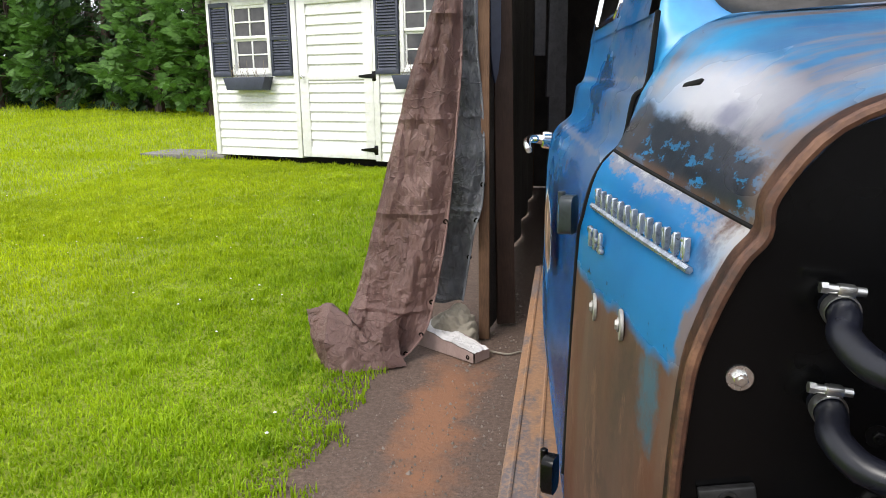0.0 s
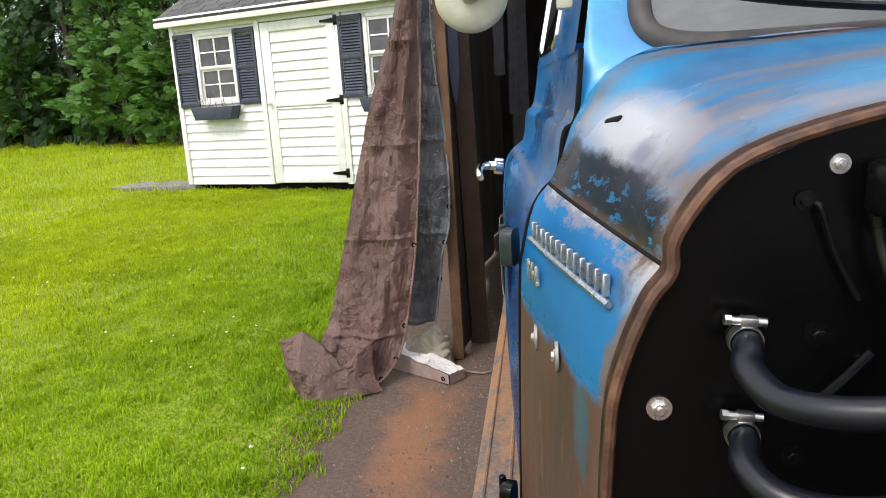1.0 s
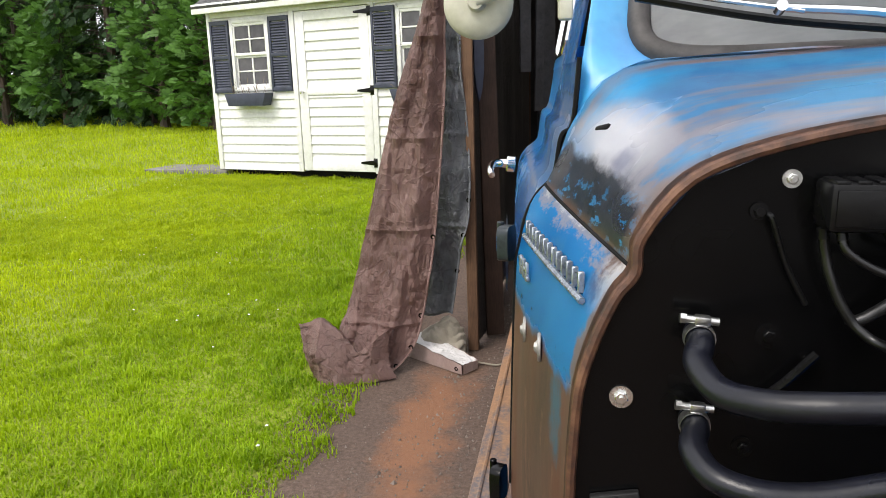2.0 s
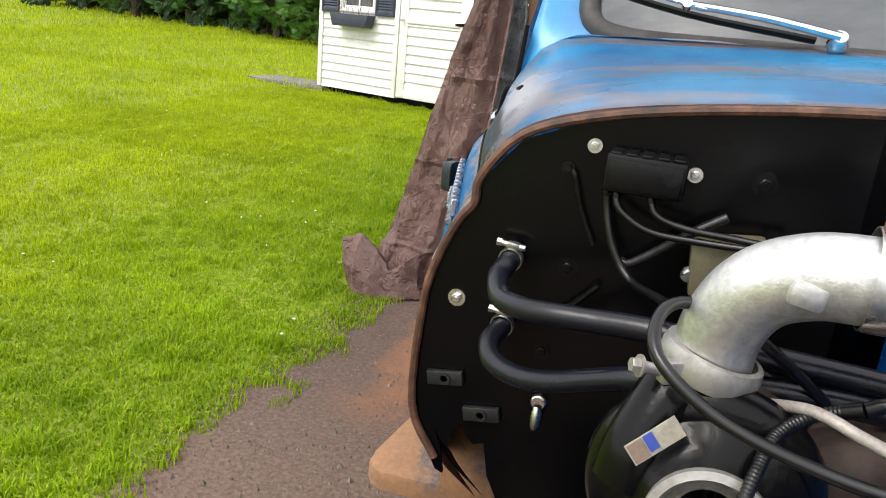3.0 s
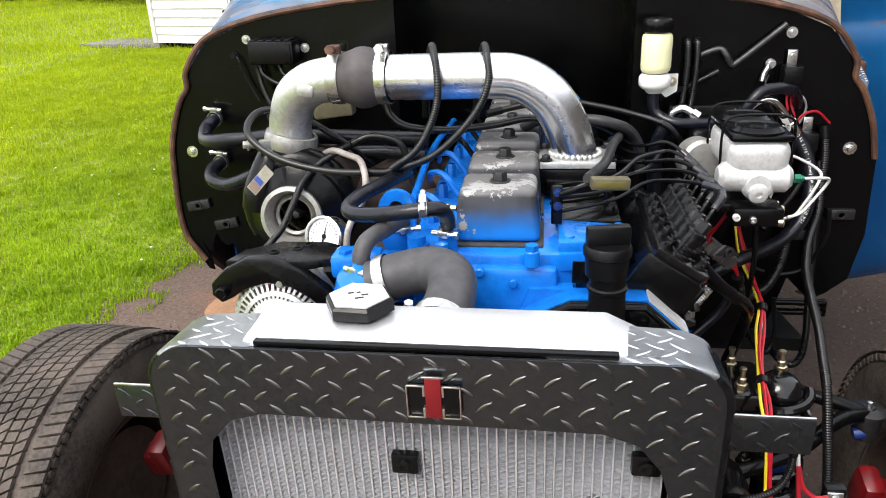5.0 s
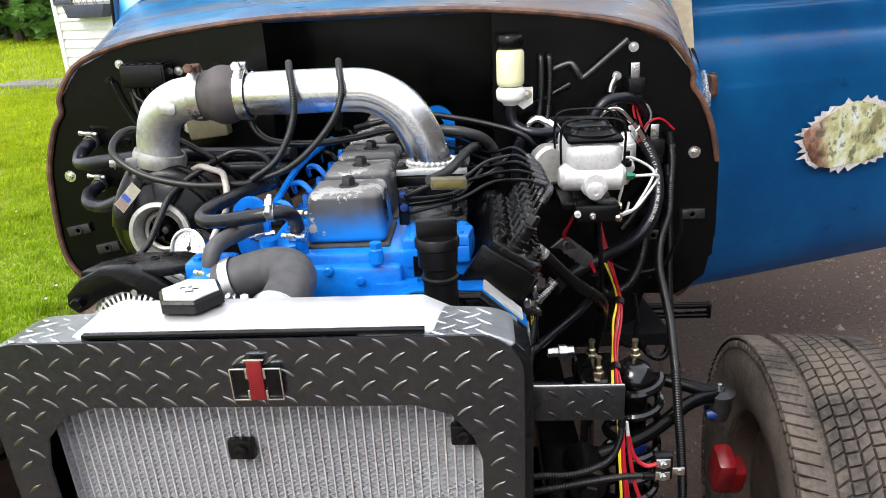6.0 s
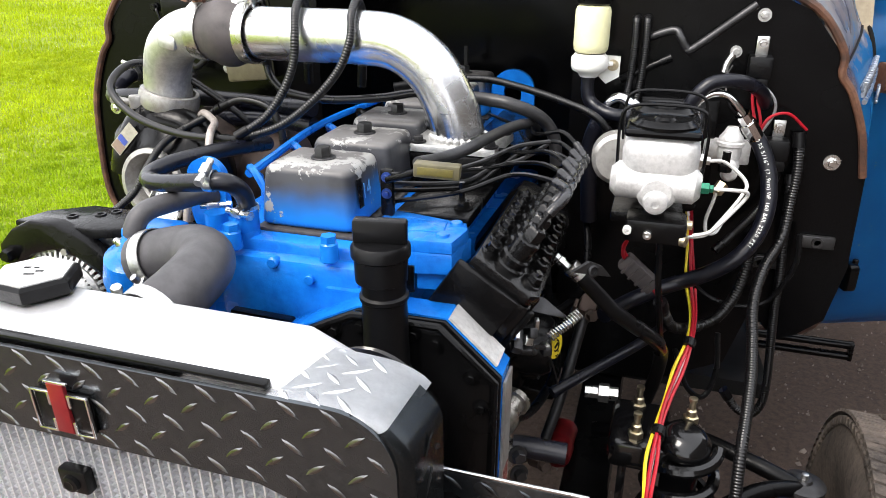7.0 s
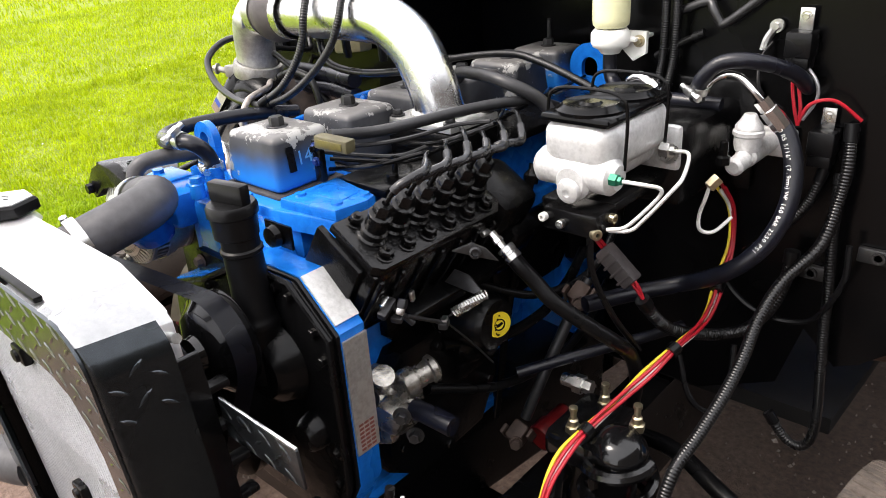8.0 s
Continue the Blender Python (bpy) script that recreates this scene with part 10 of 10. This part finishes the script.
# multicoloured wires hanging to the front
WIRE = [(0.462, -0.030, 0.985), (0.474, -0.010, 0.945), (0.484, -0.018, 0.890), (0.489, -0.065, 0.845), (0.496, -0.130, 0.812), (0.492, -0.210, 0.806), (0.478, -0.266, 0.786), (0.464, -0.322, 0.767), (0.455, -0.381, 0.755), (0.449, -0.435, 0.741), (0.447, -0.475, 0.705), (0.450, -0.50, 0.63), (0.456, -0.52, 0.54), (0.462, -0.53, 0.46)]
for k, (mt, dx, dz, lb) in enumerate((("red", 0.0, 0.004, "red insulated wire hanging over the shock tower"), ("red", 0.005, 0.0, "red insulated wire hanging over the shock tower"), ("yellow", -0.005, 0.0, "yellow insulated wire hanging over the shock tower"), ("wire_white", 0.001, -0.004, "white insulated wire hanging over the shock tower"))):
    wire("loose_wire", [(x + dx * (1 + 0.5 * math.sin(2.1 * i + k)), y, z + dz * (1 + 0.5 * math.cos(1.7 * i + 2 * k))) for i, (x, y, z) in enumerate(WIRE)], 0.0027, mt, lb)
for s in (3, 5, 8):
    p, q = Vector(WIRE[s]), Vector(WIRE[s + 1])
    bm = B()
    tube(bm, [p, p.lerp(q, 0.12), p.lerp(q, 0.25)], 0.0105, 10, 2)
    solo("tape_wrap", bm, M["black_plastic"], "black tape round the loose wires", "tape", "tape wraps")
# connector with red wire ends
conn = thing("wire_connector", (0.404, -0.224, 0.89), "dusty grey-black wire connector hanging on its loom", "connector")
bm = B()
box(bm, (0.404, -0.226, 0.916), (0.064, 0.024, 0.026), (0, 40, 0), 0.004)
part("shell", bm, M["rubber_brown"], conn)
for k in range(4):
    bm = B()
    box(bm, (0.388 + 0.0105 * k, -0.239, 0.929 - 0.0088 * k), (0.004, 0.004, 0.028), (0, 40, 0), 0.001)
    part("rib", bm, M["rubber_brown"], conn)
for dz in (-0.004, 0.004):
    wire("red_wire", [(0.424, -0.224, 0.899 + dz), (0.434, -0.222, 0.886 + dz), (0.442, -0.218, 0.868)], 0.0027, "red", "short red wire at the connector")
    wire("red_wire", [(0.386, -0.226, 0.934 + dz), (0.378, -0.240, 0.955 + dz), (0.384, -0.27, 0.985), (0.395, -0.29, 1.02)], 0.0027, "red", "short red wire at the connector")
hose("wire_loom", [(0.440, -0.220, 0.87), (0.452, -0.20, 0.835), (0.466, -0.17, 0.805), (0.495, -0.12, 0.782), (0.535, -0.08, 0.783), (0.562, -0.055, 0.815), (0.575, -0.04, 0.86), (0.578, -0.035, 0.91)], 0.0095, "ribbed black loom looping under the cylinder", "loom", 0.0042, "wire looms", 12, category="wire loom")
wire("black_wire", [(0.480, -0.04, 0.86), (0.495, -0.04, 0.830), (0.530, -0.04, 0.804), (0.578, -0.04, 0.796), (0.622, -0.04, 0.815), (0.650, -0.04, 0.880), (0.649, -0.035, 0.935)], 0.0045, "black_plastic", "thin black wire across the firewall")
wire("black_wire", [(0.475, -0.16, 0.76), (0.50, -0.17, 0.70), (0.53, -0.16, 0.68), (0.545, -0.14, 0.72), (0.54, -0.12, 0.78)], 0.0045, "black_plastic", "looped black wire under the loom")
wire("black_wire", [(0.425, -0.34, 1.02), (0.43, -0.34, 0.96), (0.44, -0.30, 0.88), (0.45, -0.24, 0.80)], 0.0045, "black_plastic", "thin black wire below the cylinder")

# ---- hoses over the engine ----
LOOP = [(-0.225, -0.20, 1.075), (-0.265, -0.215, 1.115), (-0.33, -0.235, 1.165), (-0.385, -0.255, 1.190), (-0.412, -0.285, 1.186), (-0.408, -0.325, 1.160), (-0.35, -0.352, 1.128), (-0.26, -0.372, 1.112), (-0.16, -0.390, 1.115), (-0.09, -0.388, 1.138), (-0.045, -0.372, 1.172), (-0.012, -0.356, 1.212), (0.002, -0.345, 1.250), (-0.001, -0.328, 1.282), (-0.007, -0.294, 1.2965), (-0.014, -0.260, 1.282), (-0.02, -0.245, 1.245), (-0.03, -0.232, 1.17)]
hose("wire_loom", LOOP[:9], 0.0060, "smooth taped black loom round the turbo outlet", "loom", 0.0, "wire looms", 10, category="wire loom")
hose("wire_loom", LOOP[8:], 0.0060, "ribbed black loom draped over the intake pipe", "loom", 0.0036, "wire looms", 10, category="wire loom")
hose("wire_loom", [(-0.15, -0.398, 1.122), (-0.112, -0.382, 1.148), (-0.090, -0.364, 1.184), (-0.079, -0.352, 1.220), (-0.078, -0.345, 1.252), (-0.084, -0.326, 1.284), (-0.092, -0.293, 1.2970), (-0.101, -0.260, 1.283), (-0.110, -0.245, 1.245), (-0.118, -0.230, 1.17)], 0.0062, "ribbed black loom draped over the intake pipe", "loom", 0.0036, "wire looms", 10, category="wire loom")
hose("wire_loom", [(-0.19, -0.23, 1.205), (-0.18, -0.235, 1.175), (-0.15, -0.24, 1.155), (-0.08, -0.24, 1.148), (0.0, -0.235, 1.155), (0.06, -0.23, 1.165), (0.10, -0.24, 1.16)], 0.0065, "black cable behind the intake pipe", "loom", 0.0, "wire looms", 10, category="wire loom")
hose("wire_loom", [(-0.238, -0.290, 1.137), (-0.272, -0.282, 1.118), (-0.300, -0.300, 1.102), (-0.316, -0.340, 1.084), (-0.328, -0.368, 1.054), (-0.345, -0.385, 1.018), (-0.364, -0.412, 0.995), (-0.374, -0.445, 0.984), (-0.370, -0.470, 0.972), (-0.360, -0.478, 0.955)], 0.0062, "ribbed black loom across the turbo mouth", "loom", 0.0034, "wire looms", 10, category="wire loom")
hose("wire_loom", [(-0.238, -0.290, 1.137), (-0.206, -0.285, 1.149), (-0.162, -0.285, 1.141), (-0.145, -0.285, 1.113), (-0.138, -0.285, 1.08)], 0.006, "black cable arched over the manifold", "loom", 0.0, "wire looms", 10, category="wire loom")
bm = B()
cyl(bm, (-0.361, -0.478, 0.957), (-0.349, -0.482, 0.938), 0.0085, seg=14, bev=0.001)
solo("sensor_plug", bm, M["wire_white"], "pale sensor plug under the turbo", "plug")
# hose along the intake side with an olive tag
hose("fuel_hose", [(0.150, -0.505, 1.140), (0.164, -0.445, 1.132), (0.180, -0.398, 1.132), (0.192, -0.337, 1.132), (0.203, -0.271, 1.130), (0.216, -0.215, 1.126), (0.222, -0.15, 1.112), (0.216, -0.09, 1.09)], 0.0078, "dark fuel hose along the intake", "rubber_dark")
tag = thing("tag_block", (0.170, -0.522, 1.13), "olive tagged connector block on the intake", "connector")
bm = B()
box(bm, (0.178, -0.522, 1.139), (0.052, 0.018, 0.016), (0, 3, 8), 0.002)
part("body", bm, M["olive_tag"], tag)
bm = B()
box(bm, (0.178, -0.5317, 1.139), (0.040, 0.0012, 0.009), (0, 3, 8), 0.0004)
part("name_plate", bm, M["yellow_dull"], tag, "yellowed plate, print unreadable")
bm = B()
box(bm, (0.108, -0.494, 1.098), (0.016, 0.010, 0.058), (0, 0, 0), 0.003)
box(bm, (0.132, -0.505, 1.124), (0.045, 0.012, 0.008), (0, -20, 0), 0.002)
part("mount", bm, M["black_satin"], tag, "black mounting block")
for z in (1.108, 1.128):
    bm = B()
    bolt(bm, (0.109, -0.499, z - 0.010), (0, -1, 0), 0.0042, 0.004)
    part("mount_bolt", bm, M["blue_dark"], tag, "blue painted bolt")
for k, run in enumerate(([(0.115, -0.50, 1.122), (0.160, -0.462, 1.118), (0.20, -0.42, 1.122), (0.235, -0.36, 1.130), (0.275, -0.34, 1.135)],
                         [(0.105, -0.49, 1.108), (0.150, -0.44, 1.096), (0.185, -0.415, 1.096), (0.209, -0.385, 1.106), (0.245, -0.375, 1.118), (0.27, -0.33, 1.128)],
                         [(0.100, -0.47, 1.092), (0.150, -0.425, 1.084), (0.190, -0.40, 1.086), (0.212, -0.35, 1.098), (0.24, -0.28, 1.112)])):
    wire("steel_line", run, 0.0029, "iron_dark" if k < 2 else "black_satin", "thin steel line across the intake", "steel lines")
hose("vent_hose", [(0.04, -0.13, 1.120), (0.08, -0.17, 1.148), (0.13, -0.195, 1.156), (0.18, -0.207, 1.155), (0.206, -0.206, 1.149), (0.229, -0.195, 1.138), (0.246, -0.179, 1.120), (0.258, -0.170, 1.094), (0.262, -0.166, 1.055)], 0.0098, "thick black hose at the rear of the head", "rubber_dark")
hose("wire_loom", [(-0.02, -0.12, 1.150), (0.05, -0.09, 1.160), (0.12, -0.08, 1.165), (0.18, -0.09, 1.158), (0.25, -0.11, 1.145), (0.31, -0.12, 1.125), (0.34, -0.11, 1.09)], 0.0062, "ribbed black loom over the rear rocker covers", "loom", 0.0034, "wire looms", 10, category="wire loom")
# blue fittings and pipes on the left of the head
for k in range(6):
    y = -0.50 + 0.12 * k
    wire("return_line", [(-0.045, y, 1.075), (-0.07, y + 0.01, 1.105), (-0.095, y + 0.04, 1.10), (-0.105, y + 0.08, 1.075)], 0.005, "blue" if k < 3 else "black_satin", "painted injector return pipe", "return lines")
bm = B()
tube(bm, [(-0.11, -0.44, 1.085), (-0.115, -0.2, 1.10), (-0.11, 0.1, 1.09)], 0.006, 8, 6)
for k in range(5):
    lathe(bm, [(0.009, 0), (0.009, 0.02), (0.006, 0.024)], (-0.078, -0.45 + 0.12 * k, 1.055), Z, 6)
solo("fuel_rail", bm, M["blue"], "blue painted fuel return rail", "fuel rail")
bm = B()
lathe(bm, [(0.008, 0), (0.008, 0.022), (0.005, 0.024), (0.005, 0.034)], (-0.068, -0.475, 1.085), (0.9, -0.3, 0.1), 6)
solo("brass_fitting", bm, M["brass"], "small brass pipe fitting", "fitting")
# below the pump: lever, spring, shut-off, yellow sticker
bm = B()
n = 90
d = Vector((0.031, 0.025, 0.025)).normalized()
a_, b_, c_ = basis(d)
p0 = Vector((0.308, -0.470, 0.922))
tube(bm, [p0 + d * (0.049 * k / n) + (b_ * math.cos(2 * math.pi * 13 * k / n) + c_ * math.sin(2 * math.pi * 13 * k / n)) * 0.006 for k in range(n + 1)], 0.0016, 5, 1)
solo("return_spring", bm, M["zinc"], "bright coil return spring on the pump lever", "spring")
bm = B()
box(bm, (0.283, -0.560, 0.962), (0.012, 0.030, 0.012), (25, 20, 20), 0.003)
box(bm, (0.296, -0.546, 0.966), (0.010, 0.020, 0.012), (-30, 10, 30), 0.002)
box(bm, (0.290, -0.550, 0.948), (0.014, 0.018, 0.008), (10, 10, 30), 0.002)
cyl(bm, (0.268, -0.565, 0.985), (0.300, -0.535, 0.935), 0.004, seg=10)
cyl(bm, (0.298, -0.542, 0.948), (0.306, -0.492, 0.918), 0.0028, seg=10, bev=0.0006)
box(bm, (0.306, -0.488, 0.914), (0.012, 0.018, 0.010), (0, 0, 30), 0.002)
tube(bm, [(0.306, -0.486, 0.916), (0.307, -0.478, 0.921), (0.309, -0.470, 0.923)], 0.0016, 6, 3)
tube(bm, [(0.307, -0.482, 0.912), (0.312, -0.44, 0.862), (0.316, -0.405, 0.815)], 0.0014, 6, 3)
link = solo("throttle_linkage", bm, M["iron_dark"], "grey throttle linkage under the pump", "linkage")
for c, s_, rot in (((0.283, -0.563, 0.972), (0.006, 0.016, 0.007), (25, 20, 20)), ((0.294, -0.548, 0.958), (0.010, 0.008, 0.012), (-20, 15, 30)), ((0.306, -0.486, 0.919), (0.008, 0.014, 0.005), (0, 0, 30)), ((0.300, -0.533, 0.972), (0.005, 0.008, 0.014), (10, 0, 20))):
    bm = B()
    box(bm, c, s_, rot, 0.0012)
    part("clevis", bm, M["zinc"], link, "bright zinc clevis")
bm = B()
prism(bm, [(0.0, 0.0), (0.022, 0.010), (0.040, 0.002), (0.056, -0.014), (0.030, -0.008)], (0.328, -0.488, 1.022), Vector((0.80, 0.60, 0)), Vector((0.1, 0.1, 1)), (0.003, -0.003, 0), 0.001)
lathe(bm, [(0.0075, 0), (0.0075, 0.004), (0.005, 0.005), (0.0045, 0.001), (0, 0.001)], (0.352, -0.474, 1.020), (0.6, -0.75, 0.2), 14)
solo("lever_bracket", bm, M["iron_dark"], "bare steel lever bracket with a hole beside the pump", "lever")
bm = B()
prism(bm, [(0.0, 0.0), (0.008, 0.020), (0.030, 0.018), (0.068, -0.006), (0.040, -0.004)], (0.262, -0.432, 0.936), Vector((0.96, 0.22, -0.10)), Vector((0.0, 0.55, 0.83)), (0.0, -0.003, 0.002), 0.001)
solo("lever_plate", bm, M["iron_dark"], "bare metal lever plate", "lever")
bm = B()
lathe(bm, [(0, 0), (0.042, 0.0), (0.042, 0.09), (0.036, 0.10), (0, 0.10)], (0.202, -0.380, 0.854), (1, 0.03, 0.03), 28)
solo("filter_canister", bm, M["black_satin"], "black canister below the injection pump", "canister")
bm = B()
lathe(bm, [(0.019, 0), (0.019, 0.001), (0, 0.001)], (0.3050, -0.376, 0.858), (1, -0.35, 0.1), 24)
st = solo("round_sticker", bm, M["yellow"], "round yellow sticker with a black mark", "sticker")
bm = B()
lathe(bm, [(0.007, 0.0), (0.009, 0.001)], (0.3060, -0.376, 0.858), (1, -0.35, 0.1), 20)
box(bm, (0.3066, -0.376, 0.858), (0.001, 0.010, 0.004), (20, 0, -19), 0)
for q in range(24):
    if q % 6 in (0, 1, 2, 4):
        box(bm, (0.3062 - 0.0048 * math.sin(q * 0.2618), -0.376 + 0.0145 * math.sin(q * 0.2618), 0.858 + 0.0145 * math.cos(q * 0.2618)), (0.0008, 0.0024, 0.0018), (math.degrees(-q * 0.2618), 0, -19), 0)
part("mark", bm, M["black_plastic"], st)
hose("return_hose", [(0.318, -0.372, 0.976), (0.337, -0.370, 0.958), (0.357, -0.362, 0.935), (0.378, -0.356, 0.912), (0.402, -0.342, 0.890), (0.425, -0.325, 0.868), (0.442, -0.300, 0.842), (0.450, -0.262, 0.800), (0.446, -0.235, 0.74), (0.43, -0.22, 0.66)], 0.0108, "black return hose with a silver end", "black_plastic")
bm = B()
lathe(bm, [(0.0108, 0), (0.0122, 0.001), (0.0122, 0.008), (0.0112, 0.009), (0.0112, 0.012), (0.0122, 0.013), (0.0122, 0.020), (0.0108, 0.021)], (0.316, -0.372, 0.978), (0.66, 0.07, -0.62), 20)
solo("hose_ferrule", bm, M["zinc"], "bright crimped ferrule on the return hose", "ferrule")
bm = B()
lathe(bm, [(0.0055, 0), (0.0055, 0.010), (0.0075, 0.011), (0.0075, 0.017), (0.0055, 0.018), (0.0055, 0.028)], (0.293, -0.370, 0.993), (0.66, 0.0, -0.58), 6)
box(bm, (0.291, -0.378, 0.996), (0.009, 0.020, 0.008), (0, 40, 0), 0.002)
solo("pump_fitting", bm, M["zinc"], "bright hose fitting at the pump", "fitting")
bm = B()
lathe(bm, [(0.010, 0), (0.010, 0.02), (0.015, 0.021), (0.015, 0.036), (0.011, 0.037), (0.011, 0.05), (0, 0.05)], (0.345, -0.275, 0.728), (1, 0.05, 0.02), 6)
solo("steering_fitting", bm, M["zinc"], "large bright hydraulic fitting", "fitting")
hose("steering_hose", [(0.30, -0.33, 0.750), (0.36, -0.27, 0.770), (0.42, -0.20, 0.785), (0.46, -0.12, 0.785)], 0.0085, "black steering hose beside the block")
bm = B()
lathe(bm, [(0, 0), (0.034, 0), (0.036, 0.006), (0.036, 0.05), (0.030, 0.056), (0, 0.056)], (0.352, -0.185, 1.085), (0.1, -1, 0.1), 28)
solo("fuel_filter_can", bm, M["alu_dull"], "small dull metal canister behind the pump", "canister")
bm = B()
lathe(bm, [(0, 0), (0.009, 0.0), (0.009, 0.012), (0.012, 0.013), (0.012, 0.026), (0.007, 0.028), (0.007, 0.04), (0, 0.04)], (0.196, -0.556, 1.000), (0.80, 0.05, -0.35), 6)
solo("head_sensor", bm, M["zinc"], "bright sensor at the head's corner", "sensor")
